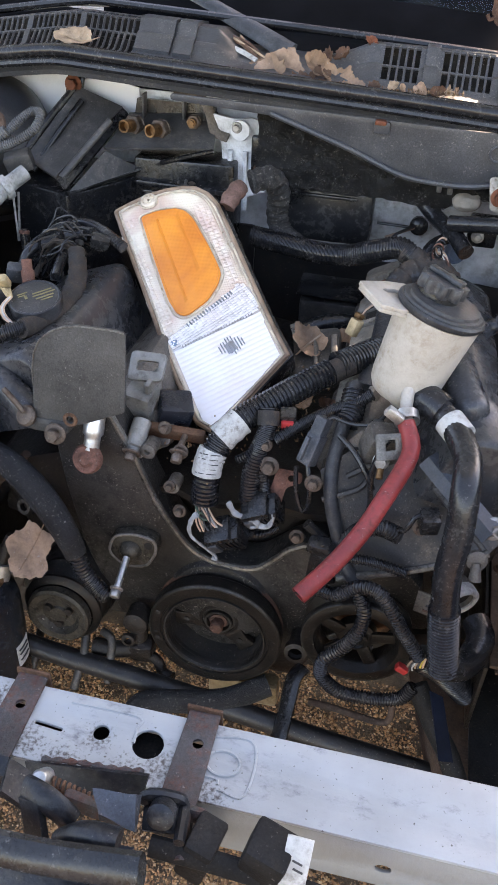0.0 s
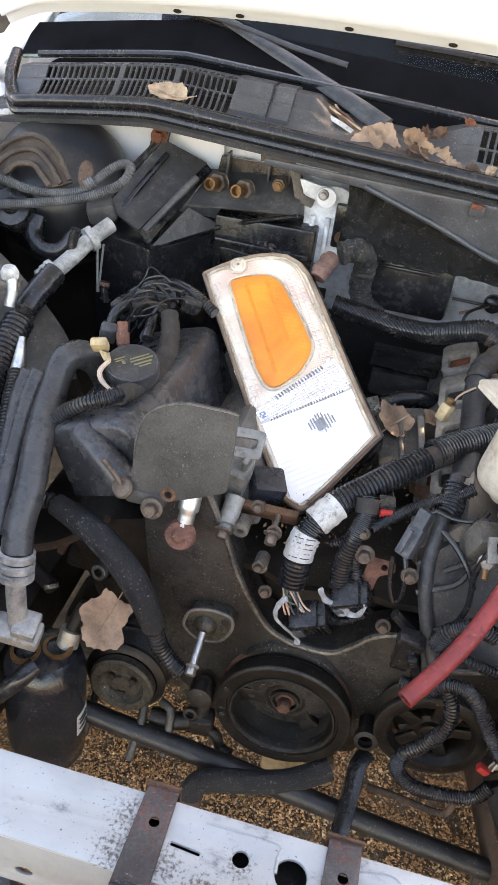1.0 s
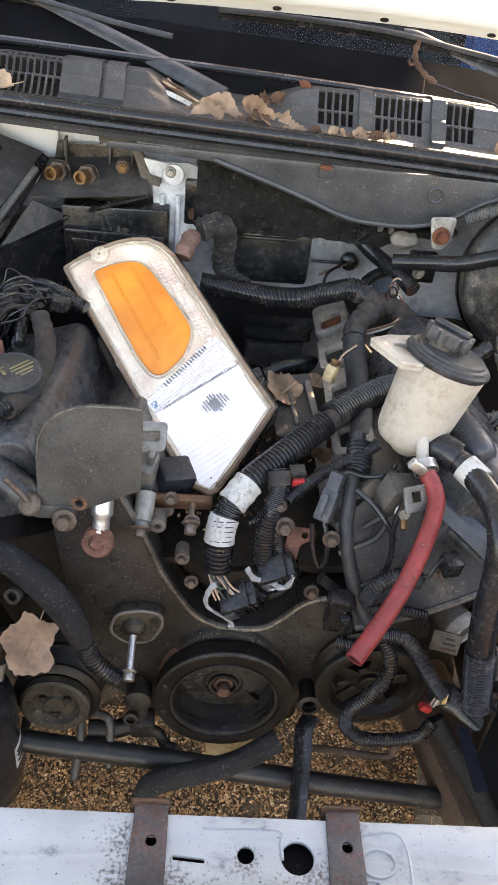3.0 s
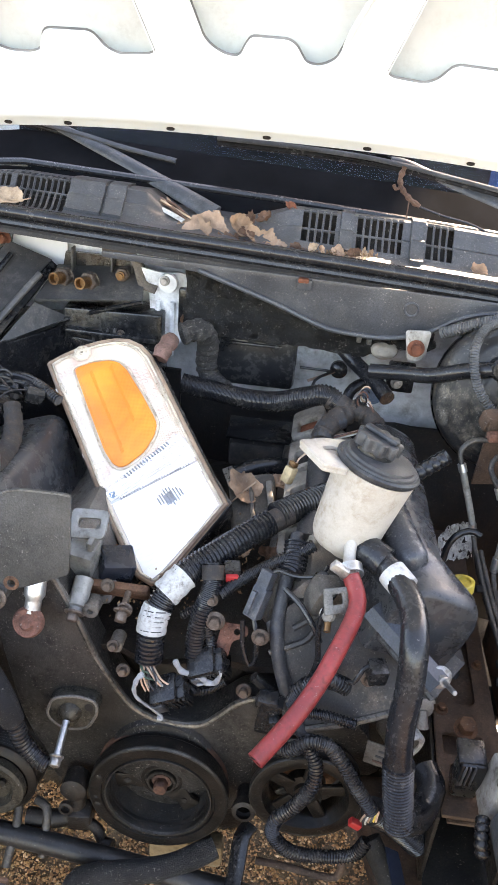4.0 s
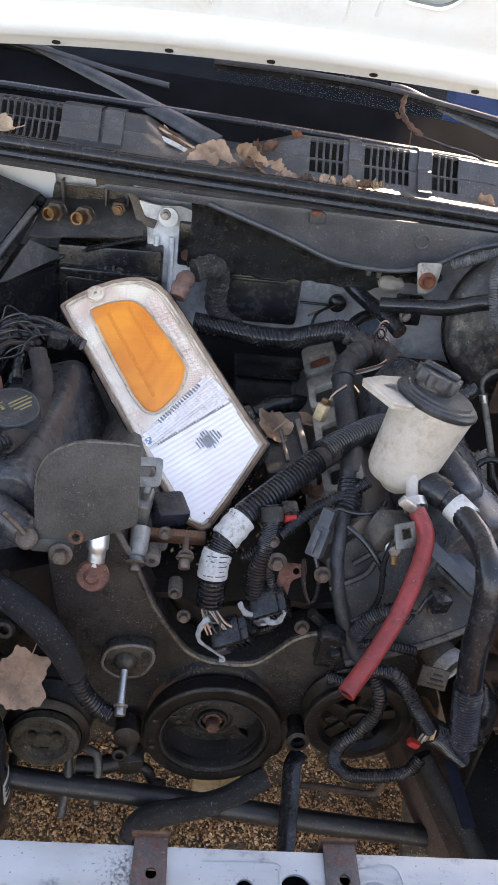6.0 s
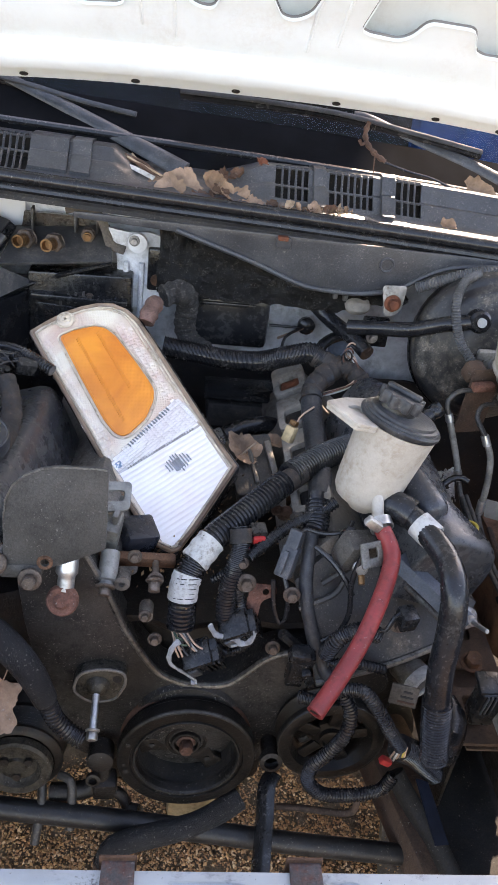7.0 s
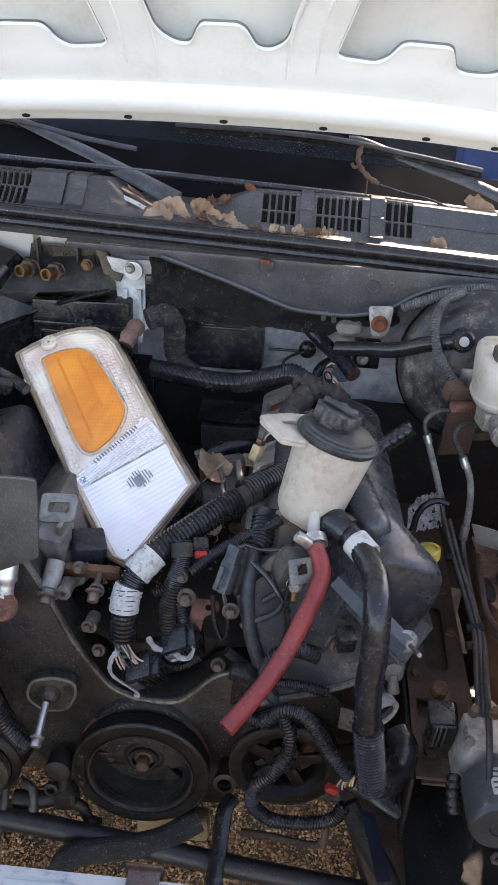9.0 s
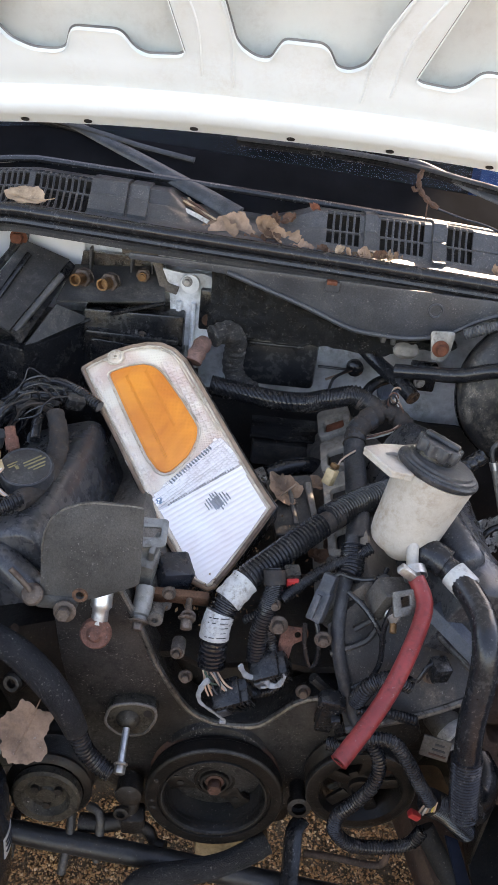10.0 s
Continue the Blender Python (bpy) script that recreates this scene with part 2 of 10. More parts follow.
def ribbed(name, base, metal, rough, ribs, cross, strength=0.5, dist=0.002, coat=0.5, reflection_tint=0.75):
    """Moulded lens plastic with fine flutes in one direction and cross ribs in the other (local x and y)."""
    m = bpy.data.materials.new(name)
    m.use_nodes = True
    n, lk = m.node_tree.nodes, m.node_tree.links
    b = n["Principled BSDF"]
    co = n.new("ShaderNodeTexCoord")
    waves = []
    for scale, way in ((ribs, "X"), (cross, "Y")):
        w = n.new("ShaderNodeTexWave")
        w.bands_direction = way
        w.inputs["Scale"].default_value = scale
        w.inputs["Distortion"].default_value = 0.3
        lk.new(co.outputs["Object"], w.inputs["Vector"])
        waves.append(w)
    add = n.new("ShaderNodeMath")
    add.operation = "ADD"
    lk.new(waves[0].outputs["Fac"], add.inputs[0])
    lk.new(waves[1].outputs["Fac"], add.inputs[1])
    no = n.new("ShaderNodeTexNoise")
    no.inputs["Scale"].default_value = 9
    no.inputs["Detail"].default_value = 6
    no.inputs["Distortion"].default_value = 1.6
    lk.new(co.outputs["Object"], no.inputs["Vector"])
    # wavy reflections of the lens, painted as a noise drift in its colour
    ramp = n.new("ShaderNodeValToRGB")
    ramp.color_ramp.elements[0].position, ramp.color_ramp.elements[1].position = 0.35, 0.75
    ramp.color_ramp.elements[0].color = (*base, 1)
    ramp.color_ramp.elements[1].color = (base[0] * reflection_tint ** 0.5, base[1] * reflection_tint, base[2] * reflection_tint, 1)
    lk.new(no.outputs["Fac"], ramp.inputs[0])
    lk.new(ramp.outputs[0], b.inputs["Base Color"])
    b.inputs["Metallic"].default_value, b.inputs["Roughness"].default_value = metal, rough
    b.inputs["Coat Weight"].default_value, b.inputs["Coat Roughness"].default_value = coat, 0.08
    bp = n.new("ShaderNodeBump")
    bp.inputs["Strength"].default_value, bp.inputs["Distance"].default_value = strength, dist
    lk.new(add.outputs[0], bp.inputs["Height"])
    lk.new(bp.outputs[0], b.inputs["Normal"])
    return m


M_amber = ribbed("amber_reflector", (0.86, 0.285, 0.03), 0.0, 0.45, 60, 60, 0.15, 0.001, 0.3, 0.5)
M_amberdark = ribbed("amber_rib_plastic", (0.78, 0.25, 0.022), 0.0, 0.4, 60, 60, 0.1, 0.001, 0.3)
M_clear = ribbed("clear_fluted_lens", (0.76, 0.75, 0.73), 0.4, 0.24, 34, 11, 0.1, 0.001, 0.2, 0.78)
M_lens = ribbed("mirror_behind_lens", (0.90, 0.89, 0.88), 0.45, 0.28, 420, 260, 0.2, 0.0005, 0.4, 0.84)
M_border = ribbed("prismatic_lens_border", (0.90, 0.83, 0.70), 0.3, 0.24, 130, 130, 0.25, 0.0008, 0.6, 0.5)
M_rim = surface("yellowed_lamp_rim", (0.27, 0.185, 0.13), 0.4, dirt=(0.12, 0.07, 0.045), amount=0.6, scale=25, bump=0.08)
M_rimline = surface("cream_lens_ridge", (0.58, 0.50, 0.40), 0.35, dirt=(0.25, 0.17, 0.11), amount=0.6, scale=40, specks=0.0)
M_browned = surface("burnt_lens_edge", (0.13, 0.08, 0.055), 0.4, dirt=(0.25, 0.17, 0.12), amount=0.5, scale=50, specks=0.0)
M_blueglint = surface("blue_glint_colour", (0.36, 0.52, 0.72), 0.25, metal=0.6, scale=60, specks=0.0)
M_strap = surface("rusty_grey_strap", (0.050, 0.046, 0.046), 0.65, dirt=(0.115, 0.045, 0.03), amount=0.9, scale=26, fine=180, bump=0.6, ramp=(0.40, 0.56), specks=0.6)


def screen_material():
    m = bpy.data.materials.new("dark_screen_glass")
    m.use_nodes = True
    b = m.node_tree.nodes["Principled BSDF"]
    b.inputs["Base Color"].default_value = (0.62, 0.74, 0.80, 1)
    b.inputs["Roughness"].default_value = 0.03
    b.inputs["Transmission Weight"].default_value = 1.0
    b.inputs["IOR"].default_value = 1.13
    return m


M_screen = screen_material()
M_rustbolt = surface("rusty_bolt_steel", (0.12, 0.092, 0.074), 0.6, metal=0.5, dirt=(0.08, 0.045, 0.03), amount=0.6, scale=80)
M_block = surface("greasy_iron", (0.013, 0.011, 0.010), 0.5, metal=0.2, dirt=(0.040, 0.028, 0.021), amount=0.5, scale=20, fine=150, bump=0.6)
M_camcover = surface("smooth_cam_cover_plastic", (0.030, 0.032, 0.037), 0.32, dirt=(0.095, 0.09, 0.083), amount=0.5, scale=14, fine=240, bump=0.12, specks=0.8, speck_at=0.64)
M_clutch = surface("worn_clutch_metal", (0.060, 0.053, 0.042), 0.45, metal=0.4, dirt=(0.012, 0.010, 0.008), amount=0.8, scale=40, fine=220, bump=0.5, ramp=(0.40, 0.56), specks=1.0)
M_crust = surface("white_corrosion", (0.55, 0.54, 0.51), 0.9, dirt=(0.25, 0.23, 0.2), amount=0.6, scale=90, bump=0.7)
M_dustcover = surface("dust_caked_metal", (0.034, 0.032, 0.031), 0.6, dirt=(0.15, 0.125, 0.098), amount=0.75, scale=9, fine=260, bump=0.4, specks=0.8, speck_at=0.62, ramp=(0.47, 0.60))
CAM_R, CAM_L = 22.0, -22.0


def ENG_pose(x, y, z):
    return pose(x, y, z, -5)
M_bulbdark = surface("dark_bulb_window", (0.27, 0.28, 0.30), 0.25, metal=0.5, specks=0.0)
M_wiregreen = surface("green_wire", (0.06, 0.10, 0.07), 0.5)
M_greyplug = surface("grey_plug_plastic", (0.042, 0.047, 0.056), 0.5, dirt=(0.16, 0.15, 0.14), amount=0.4, scale=40)
M_steelplate = surface("dull_zinc_plate", (0.13, 0.125, 0.115), 0.55, metal=0.5, dirt=(0.10, 0.08, 0.06), amount=0.5, scale=40)
M_redplug = surface("red_plastic", (0.42, 0.03, 0.03), 0.45)
M_taped = surface("grey_wrapped_loom", (0.030, 0.032, 0.037), 0.45, dirt=(0.085, 0.08, 0.075), amount=0.5, scale=40, bump=0.4)
M_orange2 = surface("rusty_coupling", (0.14, 0.075, 0.06), 0.7, dirt=(0.08, 0.05, 0.04), amount=0.5, scale=60)
RES_A, RES_B = (0.1965, 0.488, 0.829), (0.2265, 0.500, 0.937)


def flat_in(m, points):
    mi = m.inverted()
    return [((mi @ Vector(p)).x, (mi @ Vector(p)).y) for p in points]


M_booster = surface("pitted_black_steel", (0.02, 0.02, 0.021), 0.42, dirt=(0.17, 0.145, 0.115), amount=0.7, scale=20, fine=200, bump=0.3, ramp=(0.45, 0.6), specks=1.0, speck_at=0.63)
M_cap_grey = surface("pale_valve_tip", (0.45, 0.45, 0.44), 0.5)
M_cap = surface("brown_black_cap", (0.055, 0.050, 0.045), 0.6, dirt=(0.14, 0.12, 0.1), amount=0.5, scale=50)
M_alu2 = surface("dull_alloy", (0.36, 0.35, 0.33), 0.5, metal=0.6, dirt=(0.15, 0.12, 0.09), amount=0.5, scale=40)
M_cast2 = surface("grey_alloy_block", (0.36, 0.35, 0.33), 0.5, metal=0.2, dirt=(0.16, 0.13, 0.11), amount=0.6, scale=34)
M_line = surface("coated_steel_line", (0.045, 0.043, 0.042), 0.5, metal=0.3, dirt=(0.14, 0.11, 0.08), amount=0.5, scale=50)
M_sleeve = surface("faded_grey_sleeve", (0.26, 0.245, 0.215), 0.5, dirt=(0.12, 0.105, 0.085), amount=0.5, scale=60)
M_rust2 = surface("dark_rust", (0.085, 0.05, 0.034), 0.85, dirt=(0.05, 0.035, 0.028), amount=0.7, scale=24, fine=220, bump=0.5)
M_beige = surface("beige_shield_plastic", (0.30, 0.265, 0.225), 0.6, dirt=(0.2, 0.17, 0.14), amount=0.5, scale=20)
# dull black plastic, darkened to carry the deep shade low in the bay
M_shadeplastic = surface("shade_black_plastic", (0.013, 0.0125, 0.0125), 0.8, dirt=(0.028, 0.024, 0.02), amount=0.6, scale=20, spec=0.15, specks=0.4)
M_dome = surface("satin_blower_plastic", (0.024, 0.025, 0.028), 0.4, dirt=(0.09, 0.08, 0.07), amount=0.4, scale=9, fine=240, bump=0.1, specks=0.3, vary=0.3)
M_brownvent = surface("mud_brown_vent", (0.05, 0.036, 0.028), 0.75, dirt=(0.12, 0.085, 0.06), amount=0.7, scale=30, fine=200, bump=0.5)
M_sunpatch = surface("sunlit_gravel_pale", (0.72, 0.70, 0.66), 0.55, metal=0.2, dirt=(0.10, 0.09, 0.08), amount=0.9, scale=70, fine=260, bump=1.0, bump_dist=0.006, ramp=(0.5, 0.56))
M_washer = surface("worn_steel_washer", (0.20, 0.15, 0.115), 0.55, metal=0.4, dirt=(0.10, 0.055, 0.035), amount=0.7, scale=50)
M_motor = surface("grey_black_motor_paint", (0.045, 0.049, 0.054), 0.4, dirt=(0.085, 0.088, 0.09), amount=0.4, scale=20, vary=0.2, specks=0.2)
M_oldlabel = surface("faded_label", (0.22, 0.21, 0.19), 0.6, dirt=(0.12, 0.12, 0.12), amount=0.6, scale=70)
M_greytape = surface("grey_cloth_tape", (0.16, 0.158, 0.15), 0.8, dirt=(0.07, 0.065, 0.06), amount=0.5, scale=50, fine=400, bump=0.4)
M_greyloom2 = surface("dusty_grey_loom", (0.075, 0.078, 0.082), 0.5, dirt=(0.16, 0.15, 0.14), amount=0.5, scale=40)
M_tank = surface("dark_tank_plastic", (0.03, 0.031, 0.034), 0.5, dirt=(0.11, 0.11, 0.11), amount=0.4, scale=10, bump=0.1)
M_blueplug = surface("blue_grey_plug", (0.10, 0.13, 0.18), 0.5)
M_flap = surface("brown_rubber_strip", (0.13, 0.105, 0.085), 0.75, dirt=(0.07, 0.055, 0.045), amount=0.5, scale=40)
M_dustyrubber = surface("dusty_grey_rubber", (0.034, 0.034, 0.036), 0.36, dirt=(0.095, 0.09, 0.083), amount=0.4, scale=16, fine=260, bump=0.12, specks=0.4, vary=0.3)
M_silverline = surface("worn_silver_pipe", (0.42, 0.43, 0.45), 0.35, metal=0.7, dirt=(0.10, 0.10, 0.10), amount=0.7, scale=50, ramp=(0.45, 0.6))
M_acc = surface("black_can_paint", (0.009, 0.011, 0.015), 0.2, dirt=(0.05, 0.05, 0.05), amount=0.25, scale=24, fine=200, bump=0.1, vary=0.25)
M_fabric = surface("fabric_covered_hose", (0.014, 0.0145, 0.017), 0.6, dirt=(0.045, 0.043, 0.04), amount=0.5, scale=30, fine=500, bump=0.8, bump_dist=0.004, specks=0.8, speck_at=0.6)
M_print = surface("faded_yellow_print", (0.34, 0.29, 0.14), 0.7, specks=0.0)
M_yellowplug = surface("yellowed_plug", (0.42, 0.31, 0.17), 0.55, dirt=(0.25, 0.18, 0.1), amount=0.4, scale=60)
M_greyplug2 = surface("dark_blue_plug_box", (0.016, 0.019, 0.027), 0.35)
M_barblack = surface("chipped_black_bar", (0.016, 0.016, 0.0165), 0.45, dirt=(0.045, 0.036, 0.03), amount=0.5, scale=24, bump=0.2)
M_brasspan = surface("oily_tan_casting", (0.24, 0.18, 0.11), 0.5, metal=0.3, dirt=(0.1, 0.07, 0.04), amount=0.6, scale=30)
M_bluesheet = surface("dark_blue_sheet", (0.005, 0.008, 0.017), 0.85, specks=0.0, spec=0.1)
M_board = surface("weathered_board", (0.10, 0.075, 0.055), 0.85, dirt=(0.05, 0.04, 0.03), amount=0.6, scale=20, streak=(1, 8, 1))
M_latch = surface("latch_black_steel", (0.013, 0.015, 0.019), 0.42, metal=0.3, dirt=(0.06, 0.056, 0.052), amount=0.5, scale=40)
M_wall = surface("brown_boarding", (0.10, 0.075, 0.055), 0.8, scale=2, fine=60, streak=(1, 1, 6))
M_bluedark = surface("blue_black_plastic", (0.040, 0.048, 0.062), 0.42, dirt=(0.09, 0.09, 0.09), amount=0.3, scale=16)


def quad_slab(corners, thick):
    """A slab under four corners that need not lie in one plane."""
    a, b, c, d = corners
    return shell(steps(0, 1, 4), steps(0, 1, 4), lambda u, v: a.lerp(b, u).lerp(d.lerp(c, u), v), thick)

M_gapshade = surface("gap_shade_grey", (0.2, 0.2, 0.195), 0.8, specks=0.0)
M_dustyalu = surface("dusty_pale_casting", (0.24, 0.215, 0.185), 0.7, metal=0.0, dirt=(0.07, 0.055, 0.042), amount=0.7, scale=22, fine=220, bump=0.35, specks=0.8)
M_skyblue = surface("sky_reflection_blue", (0.012, 0.045, 0.14), 1.0, fine=400, bump=0.4, spec=0.05, specks=0.0)
M_leafdark = surface("dark_wet_leaf", (0.10, 0.05, 0.03), 0.7, scale=40, fine=320, bump=0.4)
M_straw = surface("pale_straw", (0.42, 0.3, 0.205), 0.8, scale=60)
M_twig = surface("brown_twig_bark", (0.12, 0.065, 0.045), 0.85, scale=60, fine=400, bump=0.5)
M_wiper = surface("faded_black_wiper_paint", (0.038, 0.044, 0.052), 0.45, dirt=(0.10, 0.10, 0.10), amount=0.4, scale=20)
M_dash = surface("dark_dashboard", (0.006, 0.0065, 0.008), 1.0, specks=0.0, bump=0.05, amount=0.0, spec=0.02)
M_header = surface("dirty_cream_panel", (0.21, 0.21, 0.20), 0.45, dirt=(0.2, 0.19, 0.17), amount=0.5, scale=12, vary=0.1, specks=0.0)

M_towerrust = surface("dull_brown_rust", (0.23, 0.115, 0.07), 0.8, dirt=(0.08, 0.045, 0.032), amount=0.9, scale=22, fine=240, bump=0.5, specks=0.6)
M_plugrust = surface("pinkish_rust", (0.16, 0.068, 0.046), 0.8, dirt=(0.085, 0.045, 0.035), amount=0.9, scale=70, fine=260, bump=0.6, specks=0.8)
M_shadedpanel = surface("shaded_white_paint_with_rust", (0.15, 0.137, 0.125), 0.6, dirt=(0.2, 0.1, 0.06), amount=0.8, scale=24, bump=0.2)


def stained(m, spots, colour, high):
    """Rust spatter in ragged rings round the given places, over the colour that m has."""
    n, lk = m.node_tree.nodes, m.node_tree.links
    bsdf = n["Principled BSDF"]
    old = bsdf.inputs["Base Color"].links[0].from_socket
    co = n.new("ShaderNodeTexCoord")
    grain = n.new("ShaderNodeTexNoise")
    grain.inputs["Scale"].default_value, grain.inputs["Detail"].default_value = 330.0, 6.0
    lk.new(co.outputs["Object"], grain.inputs["Vector"])
    for x, y, r in spots:
        far = n.new("ShaderNodeVectorMath")
        far.operation = "DISTANCE"
        far.inputs[1].default_value = (x, y, high)
        lk.new(co.outputs["Object"], far.inputs[0])
        near = n.new("ShaderNodeMapRange")
        for k, v in (("From Min", 0.25 * r), ("From Max", r), ("To Min", 0.13), ("To Max", -0.14)):
            near.inputs[k].default_value = v
        lk.new(far.outputs["Value"], near.inputs["Value"])
        add = n.new("ShaderNodeMath")
        lk.new(grain.outputs["Fac"], add.inputs[0])
        lk.new(near.outputs[0], add.inputs[1])
        cut = n.new("ShaderNodeMapRange")
        cut.inputs["From Min"].default_value, cut.inputs["From Max"].default_value = 0.53, 0.76
        lk.new(add.outputs[0], cut.inputs["Value"])
        mix = n.new("ShaderNodeMix")
        mix.data_type = "RGBA"
        lk.new(old, mix.inputs["A"])
        mix.inputs["B"].default_value = (*colour, 1)
        lk.new(cut.outputs[0], mix.inputs["Factor"])
        old = mix.outputs["Result"]
    lk.new(old, bsdf.inputs["Base Color"])


stained(M_bar, ((-0.088, 0.008, 0.028), (-0.090, -0.022, 0.03), (-0.052, -0.022, 0.026), (0.058, -0.02, 0.028), (0.10, -0.034, 0.026), (0.003, -0.006, 0.02), (-0.02, -0.034, 0.03), (0.03, -0.034, 0.03)), (0.075, 0.068, 0.066), 0.783)
M_groove = surface("rusty_belt_grooves", (0.085, 0.04, 0.028), 0.7, metal=0.2, dirt=(0.03, 0.018, 0.014), amount=0.7, scale=40, bump=0.3)
M_rimwear = surface("rubbed_pulley_edge", (0.045, 0.042, 0.038), 0.42, metal=0.5, dirt=(0.015, 0.013, 0.011), amount=0.9, scale=40, ramp=(0.4, 0.62))
M_palecast = surface("pale_cast_alloy", (0.24, 0.235, 0.22), 0.5, metal=0.45, dirt=(0.09, 0.08, 0.07), amount=0.8, scale=26, fine=240, bump=0.35, specks=0.8)


# ---- building helpers ----
def V(*a):
    return Vector(a)


def thing(name, at, label, category, group="", kind=""):
    """An empty at the base of a thing, to carry its parts."""
    e = new(name)
    e.empty_display_size = 0.02
    e.location = at
    return tagged(e, label, category, group, kind)


def part(name, bm, material, parent=None, label="", smooth=True):
    """Links a bmesh as one mesh object, in world coordinates, under a thing or a part."""
    me = bpy.data.meshes.new(name)
    if smooth:
        for fc in bm.faces:
            fc.smooth = True
    bm.normal_update()
    bm.to_mesh(me)
    bm.free()
    me.materials.append(material)
    ob = new(name, me)
    if smooth:
        me.set_sharp_from_angle(angle=radians(38))
    if parent is not None:
        ob.parent = parent
        bpy.context.view_layer.update()
        ob.matrix_parent_inverse = parent.matrix_world.inverted()
    if label:
        ob["label"] = label
    return ob


def solo(name, bm, material, label, category, group="", kind=""):
    """A thing of one mesh."""
    return tagged(part(name, bm, material), label, category, group, kind)


def way_to(direction, origin=(0, 0, 0), spin=0.0):
    """A matrix whose z axis points along direction."""
    q = Vector(direction).to_track_quat("Z", "Y")
    return Matrix.Translation(origin) @ q.to_matrix().to_4x4() @ Matrix.Rotation(radians(spin), 4, "Z")


def spline(points, step=0.008):
    """A smooth line through the points, in even steps."""
    p = [Vector(q) for q in points]
    if len(p) == 2:
        n = max(2, int((p[1] - p[0]).length / step))
        return [p[0].lerp(p[1], k / n) for k in range(n + 1)]
    p = [p[0] * 2 - p[1]] + p + [p[-1] * 2 - p[-2]]
    dense = []
    for a, b, c, d in zip(p, p[1:], p[2:], p[3:]):
        for k in range(24):
            t = k / 24
            dense.append(0.5 * (2 * b + (c - a) * t + (2 * a - 5 * b + 4 * c - d) * t * t + (3 * b - a - 3 * c + d) * t ** 3))
    dense.append(p[-2])
    run = [0.0]
    for a, b in zip(dense, dense[1:]):
        run.append(run[-1] + (b - a).length)
    n = max(2, int(round(run[-1] / step)))
    out, j = [], 0
    for k in range(n + 1):
        s = run[-1] * k / n
        while j < len(run) - 2 and run[j + 1] < s:
            j += 1
        span = run[j + 1] - run[j]
        out.append(dense[j].lerp(dense[j + 1], (s - run[j]) / span if span > 1e-9 else 0))
    return out


def sweep(line, radius, n=12, flat=1.0, cap=True, bm=None, hollow=0.0):
    """A tube along a line. radius: a number, or a function of the step's index and the share of the way."""
    bm = bm or bmesh.new()
    rings, side = [], None
    for k, p in enumerate(line):
        t = (line[min(k + 1, len(line) - 1)] - line[max(k - 1, 0)])
        t = t.normalized() if t.length > 1e-9 else Vector((0, 0, 1))
        if side is None:
            side = t.orthogonal().normalized()
        side = (side - t * side.dot(t))
        side = side.normalized() if side.length > 1e-6 else t.orthogonal().normalized()
        up = t.cross(side)
        r = radius(k, k / (len(line) - 1)) if callable(radius) else radius
        rings.append([bm.verts.new(p + r * (math.cos(a) * side + flat * math.sin(a) * up)) for a in (2 * math.pi * j / n for j in range(n))])
    for a, b in zip(rings, rings[1:]):
        for j in range(n):
            bm.faces.new((a[j], a[(j + 1) % n], b[(j + 1) % n], b[j]))
    if cap:
        for ring, way, end in ((rings[0], -1, 0), (rings[-1], 1, -1)):
            if hollow:
                c = sum((v.co for v in ring), Vector()) / n
                inner = [bm.verts.new(c + (v.co - c) * hollow) for v in ring]
                d = (line[1] - line[0]).normalized() if end == 0 else (line[-2] - line[-1]).normalized()
                deep = [bm.verts.new(v.co + d * 0.03) for v in inner]
                for j in range(n):
                    k = (j + 1) % n
                    bm.faces.new((ring[j], inner[j], inner[k], ring[k]))
                    bm.faces.new((inner[j], deep[j], deep[k], inner[k]))
                bm.faces.new(deep)
            else:
                bm.faces.new(ring)
    bmesh.ops.recalc_face_normals(bm, faces=bm.faces)
    return bm


def hose(points, r, n=14, hollow=0.0, step=0.01, flat=1.0):
    return sweep(spline(points, step), r, n, flat, hollow=hollow)


def loom(points, r, pitch=0.0042, depth=0.0016, n=12):
    """Split corrugated conduit: real rings along a line."""
    seq = (0.0, 0.0, 1.0, 1.0)
    return sweep(spline(points, pitch / 4), lambda k, s: r - depth * seq[k % 4], n)


def lathe(profile, m, n=32, bm=None):
    """A turned body: (radius, height) pairs along the z axis of the matrix m."""
    bm = bm or bmesh.new()
    rings = []
    for r, h in profile:
        if r < 1e-6:
            rings.append([bm.verts.new(m @ Vector((0, 0, h)))])
        else:
            rings.append([bm.verts.new(m @ Vector((r * math.cos(2 * math.pi * j / n), r * math.sin(2 * math.pi * j / n), h))) for j in range(n)])
    for a, b in zip(rings, rings[1:]):
        for j in range(n):
            k = (j + 1) % n
            if len(a) == 1 and len(b) > 1:
                bm.faces.new((a[0], b[j], b[k]))
            elif len(b) == 1 and len(a) > 1:
                bm.faces.new((a[j], a[k], b[0]))
            elif len(a) > 1:
                bm.faces.new((a[j], a[k], b[k], b[j]))
    bmesh.ops.recalc_face_normals(bm, faces=bm.faces)
    return bm


